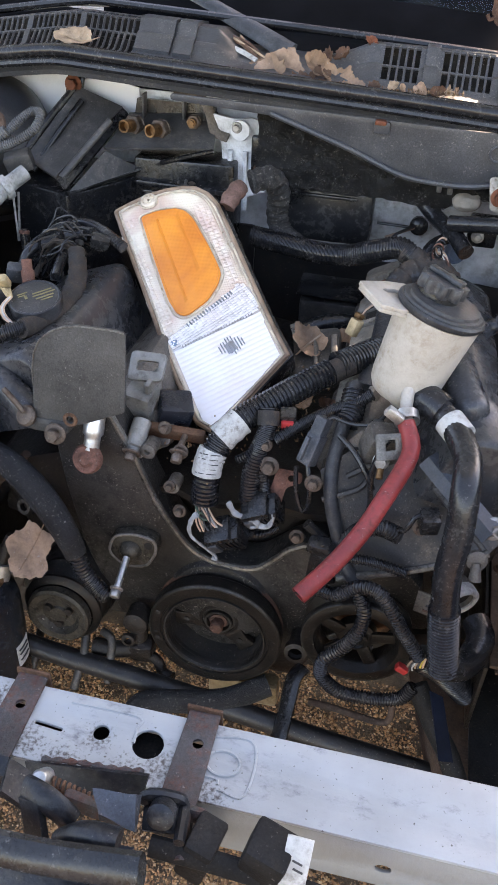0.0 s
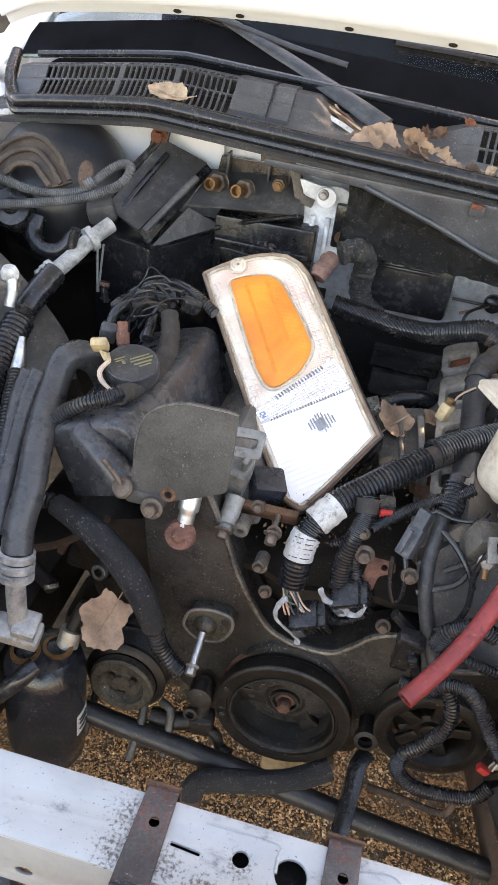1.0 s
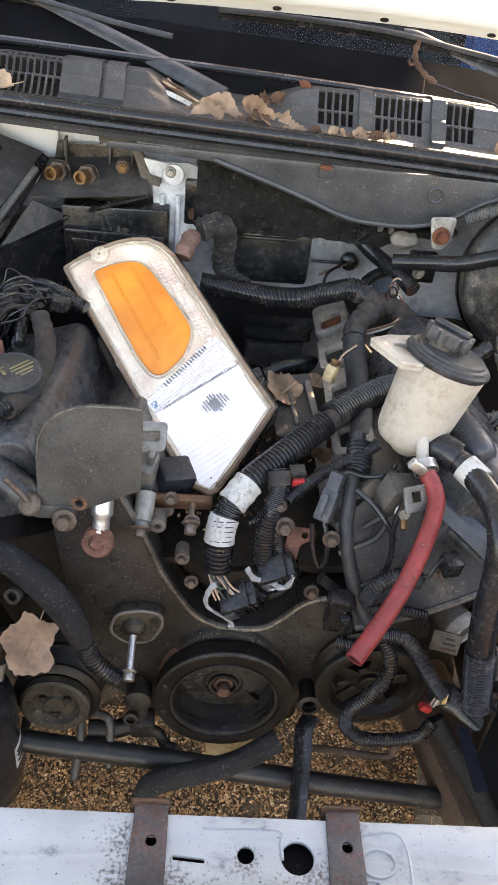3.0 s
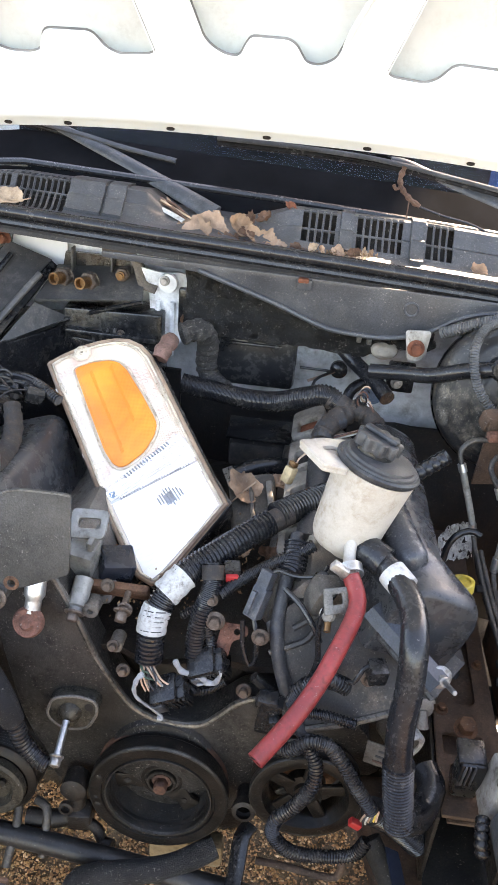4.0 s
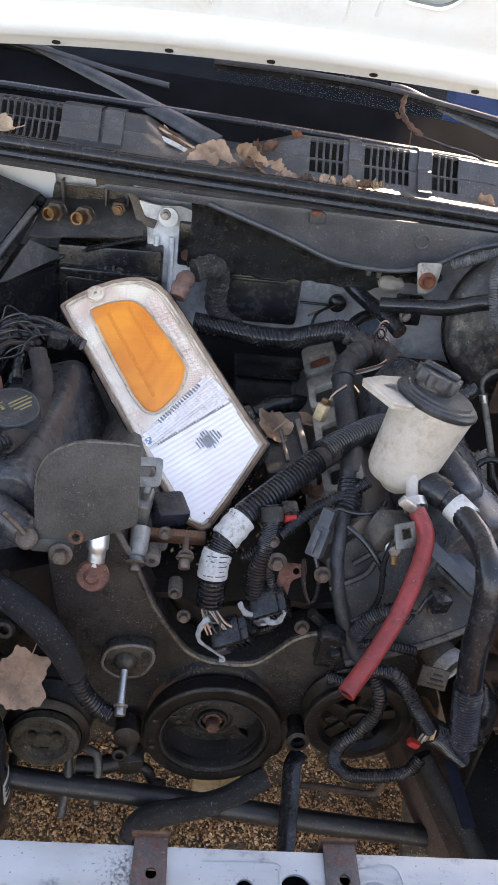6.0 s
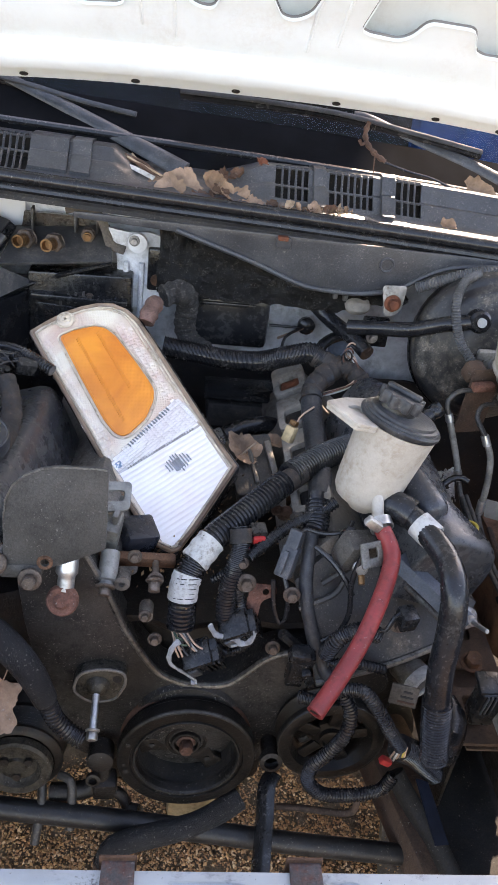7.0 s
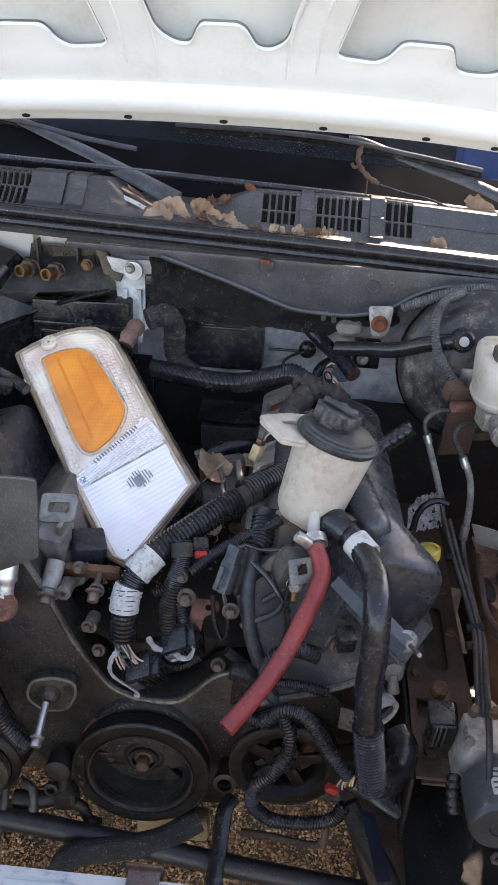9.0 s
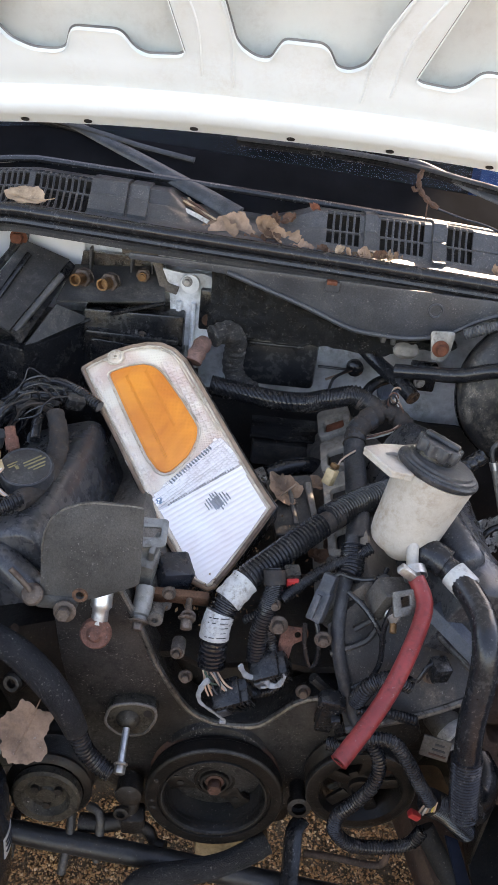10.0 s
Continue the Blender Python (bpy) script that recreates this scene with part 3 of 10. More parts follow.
def prism(outline, lo, hi, m, bevel=0.0, bm=None, seg=2):
    """A flat outline (x, y) drawn out from z = lo to z = hi in the frame m, its edges rounded."""
    own = bmesh.new()
    bottom = [own.verts.new((x, y, lo)) for x, y in outline]
    top = [own.verts.new((x, y, hi)) for x, y in outline]
    k = len(outline)
    own.faces.new(bottom[::-1])
    own.faces.new(top)
    for j in range(k):
        own.faces.new((bottom[j], bottom[(j + 1) % k], top[(j + 1) % k], top[j]))
    bmesh.ops.recalc_face_normals(own, faces=own.faces)
    if bevel:
        ed = [e for e in own.edges if len(e.link_faces) == 2 and e.calc_face_angle(0) > 0.5]
        bmesh.ops.bevel(own, geom=ed, offset=bevel, segments=seg, affect="EDGES", profile=0.5, clamp_overlap=True)
    own.transform(m)
    return join(bm, own)


def join(bm, own):
    """Adds the mesh own to bm, and lets own go."""
    if bm is None:
        return own
    me = bpy.data.meshes.new("joined")
    own.to_mesh(me)
    own.free()
    bm.from_mesh(me)
    bpy.data.meshes.remove(me)
    return bm


def rbox(size, m, bevel=0.004, bm=None, taper=1.0):
    x, y, z = (s / 2 for s in size)
    own = bmesh.new()
    bmesh.ops.create_cube(own, size=1.0)
    for v in own.verts:
        t = taper if v.co.z > 0 else 1.0
        v.co = Vector((v.co.x * size[0] * t, v.co.y * size[1] * t, v.co.z * size[2]))
    if bevel:
        bmesh.ops.bevel(own, geom=list(own.edges), offset=min(bevel, 0.45 * min(size)), segments=2, affect="EDGES", profile=0.5, clamp_overlap=True)
    own.transform(m)
    return join(bm, own)


def rounded(points, r=0.01, seg=4):
    """A closed outline with its corners rounded."""
    out, k = [], len(points)
    for i in range(k):
        a, b, c = Vector(points[i - 1]), Vector(points[i]), Vector(points[(i + 1) % k])
        ra = min(r, (a - b).length * 0.45, (c - b).length * 0.45)
        p, q = b + (a - b).normalized() * ra, b + (c - b).normalized() * ra
        for s in range(seg + 1):
            t = s / seg
            w = (1 - t) ** 2 * p + 2 * t * (1 - t) * b + t * t * q
            out.append((w.x, w.y))
    return out


def ring_outline(cx, cy, rx, ry=None, n=20, turn=0.0):
    ry = ry or rx
    out = []
    for j in range(n):
        a = 2 * math.pi * j / n
        x, y = rx * math.cos(a), ry * math.sin(a)
        out.append((cx + x * math.cos(turn) - y * math.sin(turn), cy + x * math.sin(turn) + y * math.cos(turn)))
    return out


def pierced(outline, holes, thick, m, bevel=0.0015):
    """A plate with holes through it, in the frame m; thick is its whole thickness, its face at z = 0."""
    cu = bpy.data.curves.new("plate", "CURVE")
    cu.dimensions, cu.fill_mode = "2D", "BOTH"
    cu.extrude, cu.bevel_depth, cu.bevel_resolution = max(thick / 2 - bevel, 0.0002), bevel, 1
    cu.offset = -bevel
    for loop in (outline, *holes):
        sp = cu.splines.new("POLY")
        sp.points.add(len(loop) - 1)
        for q, (x, y) in zip(sp.points, loop):
            q.co = (x, y, 0, 1)
        sp.use_cyclic_u = True
    ob = bpy.data.objects.new("plate", cu)
    me = bpy.data.meshes.new_from_object(ob)
    bpy.data.objects.remove(ob)
    bpy.data.curves.remove(cu)
    bm = bmesh.new()
    bm.from_mesh(me)
    bpy.data.meshes.remove(me)
    bmesh.ops.remove_doubles(bm, verts=bm.verts, dist=1e-5)
    bm.transform(m @ Matrix.Translation((0, 0, -thick / 2)))
    bmesh.ops.recalc_face_normals(bm, faces=bm.faces)
    return bm


def hexbolt(m, af=0.010, head=0.007, washer=0.009, stud=0.0):
    """A flanged hexagon head on the z axis of m."""
    bm = lathe([(0, 0), (washer, 0), (washer, 0.0018), (washer * 0.86, 0.003), (af * 0.5, 0.003)], m, 18)
    r = af / 2 / math.cos(math.pi / 6)
    prism([(r * math.cos(math.pi / 3 * j), r * math.sin(math.pi / 3 * j)) for j in range(6)], 0.002, 0.003 + head, m, 0.0008, bm, 1)
    if stud:
        lathe([(0.003, 0.003 + head), (0.003, 0.003 + head + stud), (0.002, 0.004 + head + stud), (0, 0.004 + head + stud)], m, 10, bm)
    return bm


def shell(us, vs, point, thick=0.004, skip=None):
    """A sheet over a grid of (u, v), with thickness; point(u, v) gives its place."""
    bm = bmesh.new()
    g = [[bm.verts.new(point(u, v)) for v in vs] for u in us]
    for i in range(len(us) - 1):
        for j in range(len(vs) - 1):
            if skip and skip((us[i] + us[i + 1]) / 2, (vs[j] + vs[j + 1]) / 2):
                continue
            bm.faces.new((g[i][j], g[i + 1][j], g[i + 1][j + 1], g[i][j + 1]))
    bmesh.ops.delete(bm, geom=[v for v in bm.verts if not v.link_faces], context="VERTS")
    bm.normal_update()
    if thick:
        bmesh.ops.solidify(bm, geom=list(bm.faces), thickness=thick)
    return bm


def steps(a, b, n):
    return [a + (b - a) * k / n for k in range(n + 1)]


def lerp_list(pairs, x):
    """Straight lines between (x, value) pairs."""
    if x <= pairs[0][0]:
        return pairs[0][1]
    for (x0, y0), (x1, y1) in zip(pairs, pairs[1:]):
        if x <= x1:
            return y0 + (y1 - y0) * (x - x0) / (x1 - x0)
    return pairs[-1][1]


ENG = Matrix.Rotation(radians(5), 4, "X")  # the engine leans back by five degrees


def eng(x, y, z):
    """A frame on the engine's front: z axis ahead and slightly up, y axis up along its face."""
    return way_to((0, -math.cos(radians(5)), math.sin(radians(5))), (x, y, z))


# ---- ground ----
def build_ground():
    rng = random.Random(4)
    us = [-40, -12, -4, -1.6] + steps(-1.0, 1.0, 60) + [1.6, 4, 12, 40]
    vs = [-40, -12, -4, -1.6] + steps(-0.8, 1.3, 60) + [1.9, 4, 12, 40]
    g = shell(us, vs, lambda u, v: V(u, v, 0.018 * noise.noise(V(u * 5, v * 5, 0)) + 0.008 * noise.noise(V(u * 21, v * 21, 3)) if abs(u) < 1.1 and -0.9 < v < 1.4 else 0.0), 0)
    tagged(part("ground", g, M_ground), "brown gravelly soil under the car", "ground", kind="structure")
    me_v, me_f = [], []
    for k in range(85000):
        x, y = rng.uniform(-0.55, 0.50), rng.uniform(-0.30, 0.70)
        s = rng.choice((0.0010, 0.0013, 0.0016, 0.0019, 0.0023, 0.0030)) * rng.uniform(0.7, 1.3)
        z = 0.018 * noise.noise(V(x * 5, y * 5, 0)) + 0.008 * noise.noise(V(x * 21, y * 21, 3)) + s * 0.3
        a, tl = rng.uniform(0, 6.28), rng.uniform(-0.5, 0.5)
        ca, sa = math.cos(a), math.sin(a)
        l, w, h = s * rng.uniform(1, 1.7), s, s * rng.uniform(0.6, 1.3)
        b = len(me_v)
        for dx, dy, dz in ((-l, 0, 0), (0, -w, 0.1 * h), (l, 0, tl * h), (0, w, 0), (0.1 * l, 0.1 * w, h)):
            me_v.append((x + dx * ca - dy * sa, y + dx * sa + dy * ca, z + dz))
        me_f += [(b, b + 1, b + 4), (b + 1, b + 2, b + 4), (b + 2, b + 3, b + 4), (b + 3, b, b + 4), (b + 3, b + 2, b + 1, b)]
    me = bpy.data.meshes.new("gravel")
    me.from_pydata(me_v, [], me_f)
    me.materials.append(M_gravel)
    tagged(new("gravel", me), "loose brown gravel and wood chips on the soil", "gravel", kind="stuff")


def island_material(name, colours, rough=0.9):
    """A colour of its own for each loose piece of a joined mesh."""
    m = bpy.data.materials.new(name)
    m.use_nodes = True
    n, lk = m.node_tree.nodes, m.node_tree.links
    geo, rp = n.new("ShaderNodeNewGeometry"), n.new("ShaderNodeValToRGB")
    lk.new(geo.outputs["Random Per Island"], rp.inputs[0])
    el = rp.color_ramp.elements
    while len(el) < len(colours):
        el.new(0.5)
    for k, c in enumerate(colours):
        el[k].position = k / (len(colours) - 1)
        el[k].color = (*c, 1)
    lk.new(rp.outputs[0], n["Principled BSDF"].inputs["Base Color"])
    n["Principled BSDF"].inputs["Roughness"].default_value = rough
    return m


M_gravel = island_material("gravel_pieces", [(0.11, 0.056, 0.034), (0.50, 0.25, 0.11), (0.24, 0.125, 0.066), (0.66, 0.36, 0.165), (0.33, 0.16, 0.075), (0.78, 0.52, 0.30)])
build_ground()

# ---- body: cowl, firewall, inner wings ----
CX = 0.02  # the car's middle


def seal_y(x):
    return 0.930 + 0.13 * (x - CX) ** 2


def seal_z(x):
    drop = -0.40 - x  # the left end bends down
    return 1.047 - 0.042 * x - (0.055 if x > 0 else 0.03) * x * x - (0.19 * drop * drop / (drop + 0.03) if drop > 0 else 0.0)


XS = steps(-0.74, 0.78, 76)


def cowl_row(dy, dz):
    return [V(x, seal_y(x) + dy, seal_z(x) + dz) for x in XS]


def band(rows, thick=0.004):
    """A sheet through rows of points of equal length."""
    bm = bmesh.new()
    g = [[bm.verts.new(p) for p in row] for row in rows]
    for a, b in zip(g, g[1:]):
        for j in range(len(a) - 1):
            bm.faces.new((a[j], a[j + 1], b[j + 1], b[j]))
    bm.normal_update()
    bmesh.ops.recalc_face_normals(bm, faces=bm.faces)
    if thick:
        bmesh.ops.solidify(bm, geom=list(bm.faces), thickness=thick)
    return bm


body = thing("car_body_front", (0, 1.05, 0.5), "front body shell of a white car around the open engine bay", "car body")
part("cowl_ledge", band([cowl_row(0.05, -0.012), cowl_row(0.012, -0.012), cowl_row(0.004, -0.018), cowl_row(-0.004, -0.024), cowl_row(-0.001, -0.032)]), M_cowl, body, "grey cowl flange under the hood seal")
part("firewall", shell(steps(-0.72, 0.72, 24), steps(0.30, 0.985, 12), lambda u, v: V(u, 1.065 + 0.05 * (u - CX) ** 2 + 0.01 * noise.noise(V(u * 6, v * 6, 1)), v), 0.006), M_glove, body, "dirty white painted firewall panel")
seal_line = [V(x, seal_y(x) - 0.002, seal_z(x) + 0.004) for x in steps(-0.66, 0.78, 60)]
seal_line = [V(-0.745, 1.16, 1.055), V(-0.722, 1.09, 1.036), V(-0.694, 1.035, 1.022)] + seal_line
hs = thing("hood_seal", (0, 0.93, 1.02), "black rubber hood seal along the front of the cowl", "rubber seal")
part("bulb", sweep(spline(seal_line, 0.012), 0.011, 12), M_rubber, hs)
part("lip", sweep(spline([p + V(0, -0.012, -0.014) for p in seal_line], 0.012), 0.006, 8), M_rubber, hs)
part("spine", sweep(spline([p + V(0, 0.012, 0.002) for p in seal_line], 0.012), 0.005, 8), M_rubber, hs)

# grey apron that hangs below the cowl over the engine
apron_out = [(-0.22, 1.012), (-0.06, 1.004), (0.00, 0.985), (0.07, 0.962), (0.135, 0.937), (0.175, 0.928), (0.25, 0.926), (0.31, 0.940), (0.355, 0.968), (0.40, 0.985), (0.48, 0.992), (0.62, 0.985), (0.62, 1.0), (0.40, 1.008), (0.15, 1.014), (-0.22, 1.022)]
ap = thing("cowl_apron", (0.2, 0.93, 0.93), "grey weathered sheet apron below the cowl seal", "car panel")
part("sheet", prism(rounded(apron_out, 0.008, 3), -0.004, 0.0, way_to((0, -1, 0), (0, 0.926, 0)), 0.0012), M_cowl, ap)
part("lower_bead", sweep(spline([V(x, 0.924 - 0.0 * z, z + 0.004) for x, z in apron_out[1:11]], 0.008), 0.0045, 8), M_cowl, ap)
part("stamped_ring", lathe([(0.013, 0), (0.013, 0.002), (0.011, 0.003), (0.009, 0.002), (0.009, 0)], way_to((0, -1, 0), (0.285, 0.925, 0.982)), 24), M_cowl, ap)
part("clip_plate", rbox((0.024, 0.006, 0.018), pose(*(0.111, 0.922, 1.004)), 0.002), M_cowl, ap)
part("clip", rbox((0.017, 0.012, 0.007), pose(*(0.109, 0.917, 1.013)), 0.002), M_orange, ap, "rusty spring clip")
for k, (px, pz) in enumerate(((0.43, 0.999), (0.55, 0.992), (0.66, 0.985))):
    part("clip", rbox((0.018, 0.010, 0.006), pose(px, seal_y(px) - 0.012, seal_z(px) - 0.032), 0.002), M_rust, ap)

# sound pad below the apron
pad = shell(steps(0, 1, 40), steps(0, 1, 20), lambda u, v: V(-0.085 + 0.42 * u, 0.965 + 0.012 * noise.noise(V(u * 9, v * 5, 2)) + 0.01 * noise.noise(V(u * 30, v * 16, 5)), (1.006 - 0.075 * min(u, 0.7) / 0.7) - v * (0.115 - 0.095 * u)), 0.008)
spd = thing("sound_pad", (0.1, 0.97, 0.9), "shiny black tar sound pad, with dark sheets for the shade below it", "insulation")
part("upper_pad", pad, M_tar, spd)
# dark sheets over the low firewall stand for the engine's shadow
part("lower_pad", shell(steps(0.22, 0.80, 20), steps(0.30, 0.725, 12), lambda u, v: V(u, 1.0 + 0.03 * noise.noise(V(u * 5, v * 5, 8)) + 0.01 * noise.noise(V(u * 20, v * 20, 1)), v), 0.008), M_dark, spd)
part("lower_pad", shell(steps(-0.10, 0.24, 14), steps(0.30, 0.735, 12), lambda u, v: V(u, 1.045 + 0.012 * noise.noise(V(u * 9, v * 7, 3)), v), 0.008), M_dark, spd)
part("lower_pad", shell(steps(-0.80, -0.10, 20), steps(0.30, 0.78, 12), lambda u, v: V(u, 1.04 + 0.02 * noise.noise(V(u * 5, v * 5, 8)), v), 0.008), M_dark, spd)

# ---- cowl grille ----
grille = thing("cowl_grille", (0, 1.03, 1.03), "weathered grey plastic cowl grille with slots below the windscreen", "cowl grille")


def grille_z(x, s):
    """Height over the seal: rises behind the seal, round the ridge, then falls to the glass."""
    rise = lerp_list(((-0.6, 0.70), (-0.17, 0.75), (-0.13, 0.22), (0.0, 0.22), (0.075, 0.9), (0.3, 1.06)), x)
    return seal_z(x) + 0.004 + rise * lerp_list(((0.0, 0.0), (0.206, 0.008), (0.335, 0.030), (0.374, 0.031), (0.477, 0.055), (0.529, 0.056), (0.72, 0.052), (1.0, 0.040)), s)


def grille_at(x, s):
    return V(x, seal_y(x) + 0.018 + 0.155 * s, grille_z(x, s))


SLOTS = ((-0.645, -0.505), (-0.495, -0.405), (-0.395, -0.300), (0.095, 0.152), (0.185, 0.262), (0.300, 0.345))


def in_slot(x, s):
    return any(a < x < b for a, b in SLOTS) and (0.11 if x < 0 else 0.22) < s < (0.60 if x < 0 else 0.53)


part("shell", shell(sorted(set(round(v, 4) for v in steps(-0.70, 0.75, 290))), [0, 0.1, 0.206, 0.23, 0.28, 0.335, 0.374, 0.42, 0.477, 0.529, 0.62, 0.72, 0.86, 1.0], grille_at, 0.004, in_slot), M_cowl, grille)
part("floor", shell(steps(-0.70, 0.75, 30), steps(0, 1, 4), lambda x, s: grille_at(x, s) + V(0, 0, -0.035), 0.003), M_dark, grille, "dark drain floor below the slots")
# unseen dark panel added behind the slots, to keep them dark as in shade
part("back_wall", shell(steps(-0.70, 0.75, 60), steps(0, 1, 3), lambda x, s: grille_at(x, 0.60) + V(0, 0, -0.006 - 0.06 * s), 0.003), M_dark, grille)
for a, b in SLOTS:
    k = max(2, int(round((b - a) / 0.0105)))
    for j in range(1, k):
        x = a + (b - a) * j / k
        bm = sweep([grille_at(x, s) + V(0, 0.001, -0.002) for s in ((0.10, 0.18, 0.335) if x < 0 else (0.20, 0.24, 0.335)) + (0.374, 0.42, 0.477, 0.535, 0.61 if x < 0 else 0.55)], 0.0021, 6)
        part("slat", bm, M_cowl, grille)
    for s in (0.355, 0.50):
        part("cross_rib", sweep([grille_at(x, s) + V(0, 0, -0.002) for x in steps(a, b, 6)], 0.0024, 6), M_cowl, grille)
for x, w in ((-0.268, 0.060), (-0.217, 0.030), (0.285, 0.022), (0.168, 0.02)):
    part("raised_pad", shell(steps(x - w / 2, x + w / 2, 4), [0.16, 0.206, 0.28, 0.335, 0.374, 0.42, 0.477, 0.529, 0.7, 0.9], lambda u, s: grille_at(u, s) + V(0, -0.004, 0.005), 0.006), M_cowl, grille)

# ---- windscreen ----
ws = thing("windscreen", (0, 1.12, 1.06), "dark windscreen glass behind the wipers", "windscreen")


def glass_at(x, s):
    return V(x, seal_y(x) + 0.165 + 0.72 * s, seal_z(x) + 0.046 + 0.48 * s)


pane = part("glass", shell(steps(-0.76, 0.80, 20), steps(0, 1, 8), glass_at, 0.005), M_screen, ws)
pane.visible_shadow = False
part("lower_moulding", sweep([glass_at(x, 0.0) + V(0, -0.004, 0.004) for x in steps(-0.70, 0.75, 40)], 0.006, 8), M_rubber, ws)
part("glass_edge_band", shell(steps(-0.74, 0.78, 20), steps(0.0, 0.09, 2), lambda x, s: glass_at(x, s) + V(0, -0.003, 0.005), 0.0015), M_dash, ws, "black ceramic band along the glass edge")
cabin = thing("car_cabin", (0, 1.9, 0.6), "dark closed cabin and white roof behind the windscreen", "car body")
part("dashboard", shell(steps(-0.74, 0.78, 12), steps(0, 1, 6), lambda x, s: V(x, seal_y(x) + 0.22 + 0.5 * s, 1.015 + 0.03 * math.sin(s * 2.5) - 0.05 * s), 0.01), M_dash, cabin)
# blue sheet added in place of the sky's reflection in the glass
part("dash_mat", shell(steps(0.30, 0.775, 12), steps(-0.04, 0.95, 8), lambda x, s: V(x, seal_y(x) + 0.22 + 0.5 * s, 1.024 + 0.03 * math.sin(s * 2.5) - 0.05 * s + 0.004 * noise.noise(V(x * 9, s * 6, 2))), 0.006), M_skyblue, cabin, "blue sheet added for the sky reflected in the windscreen")
for side in (-1, 1):
    part("front_tyre", lathe([(0.18, -0.09), (0.29, -0.09), (0.315, -0.06), (0.32, 0.0), (0.315, 0.06), (0.29, 0.09), (0.18, 0.09)], way_to((1, 0, 0), (CX + side * 0.81, 0.36, 0.32)), 36), M_rubber, cabin)
# near-black sheet added across the cabin; its colour stands for cabin shade
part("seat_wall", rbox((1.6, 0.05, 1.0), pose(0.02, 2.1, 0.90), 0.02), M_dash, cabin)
# second added blue piece, the upper part of that sky reflection
part("seat_back", rbox((0.27, 0.10, 0.55), pose(0.70, 1.98, 0.86, -8), 0.05), M_skyblue, cabin, "blue block added for the sky reflected in the windscreen")
part("floor_pan", rbox((1.7, 1.4, 0.06), pose(0.02, 1.85, 0.25), 0.02), M_dark, cabin)
for side in (-1, 1):
    part("tyre", lathe([(0.18, -0.09), (0.29, -0.09), (0.315, -0.06), (0.32, 0.0), (0.315, 0.06), (0.29, 0.09), (0.18, 0.09)], way_to((1, 0, 0), (CX + side * 0.80, 2.9, 0.32)), 36), M_rubber, cabin)
part("tail_body", rbox((1.8, 1.5, 0.62), pose(CX, 3.2, 0.66), 0.10), M_white, cabin)
part("roof", shell(steps(-0.68, 0.72, 10), steps(0, 1, 6), lambda x, s: V(x, 1.80 + 0.9 * s, 1.46 + 0.04 * math.sin(s * 3.1) - 0.06 * ((x - CX) / 0.7) ** 4), 0.02), M_white, cabin)
for side in (-1, 1):
    part("pillar", sweep(spline([V(CX + side * 0.80, 1.16, 1.02), V(CX + side * 0.72, 1.45, 1.25), V(CX + side * 0.66, 1.82, 1.45)], 0.05), 0.03, 8), M_white, cabin)
    part("door_skin", rbox((0.05, 1.2, 0.86), pose(CX + side * 0.92, 1.85, 0.60), 0.02), M_white, cabin)

# ---- wings and inner wings ----
for side, nm in ((-1, "left"), (1, "right")):
    w = thing("front_wing", (CX + side * 0.80, 0.5, 0.3), "white front wing of the car beside the engine bay", "car wing", "front wings")
    x0 = CX + side * 0.70
    part("outer_skin", shell(steps(-0.15, 1.25, 16), steps(0, 1, 10), lambda y, s: V(CX + side * (0.83 + 0.13 * math.sin(min(s * 1.9, 1.57))), y, lerp_list(((0, 0.93), (0.15, 0.925), (0.4, 0.86), (1, 0.35)), s) + 0.08 * y), 0.005), M_white, w)
    part("ledge", shell(steps(-0.15, 1.15, 14), steps(0, 1, 3), lambda y, s: V(CX + side * (0.765 + 0.075 * s), y, 0.905 + 0.08 * y + 0.012 * s), 0.004), M_white, w)
    part("inner_wing", shell(steps(-0.12, 1.06, 26), steps(0, 1, 14), lambda y, s: V(CX + side * (0.77 - 0.12 * math.sin(s * 3.14) * math.exp(-((y - 0.55) / 0.33) ** 2) - 0.02 * s + 0.006 * noise.noise(V(y * 8, s * 8, side))), y, 0.90 + 0.08 * y - s * 0.60), 0.005), M_dark, w, "black undersealed inner wing")

# ---- hood, propped open ----
HM = Matrix.Translation((CX, 1.0, 1.30)) @ Matrix.Rotation(radians(180 - 57), 4, "X")
HM = Matrix.Translation((CX, 1.0, 1.30)) @ Matrix(((1, 0, 0, 0), (0, -math.cos(radians(57)), -math.sin(radians(57)), 0), (0, math.sin(radians(57)), -math.cos(radians(57)), 0), (0, 0, 0, 1)))


def hood_edge(u):
    return -0.135 - 0.155 * abs(u) ** 2.4 - (0.9 * (abs(u) - 0.68) ** 1.5 if abs(u) > 0.68 else 0)


hood = thing("hood", (CX, 1.03, 1.19), "white car hood propped open, cream underside with cut-out frame", "car hood")
UE = steps(-0.76, 0.76, 76)
part("outer_skin", shell(UE, steps(0, 1, 16), lambda u, s: HM @ V(u, hood_edge(u) * (1 - s) + 1.20 * s, -0.030 - 0.018 * math.sin(s * 3.1) + 0.05 * u * u - 0.02), 0.004), M_panel, hood)
P_mid = [(-0.155, 0.177), (-0.120, 0.097), (-0.101, 0.036), (-0.090, 0.022), (-0.069, 0.009), (-0.047, 0.008), (-0.037, 0.031), (-0.029, 0.0435), (0.026, 0.044), (0.038, 0.036), (0.054, 0.0075), (0.075, 0.005), (0.098, 0.018), (0.110, 0.050), (0.138, 0.120), (0.158, 0.177), (0.137, 0.194), (-0.137, 0.194)]
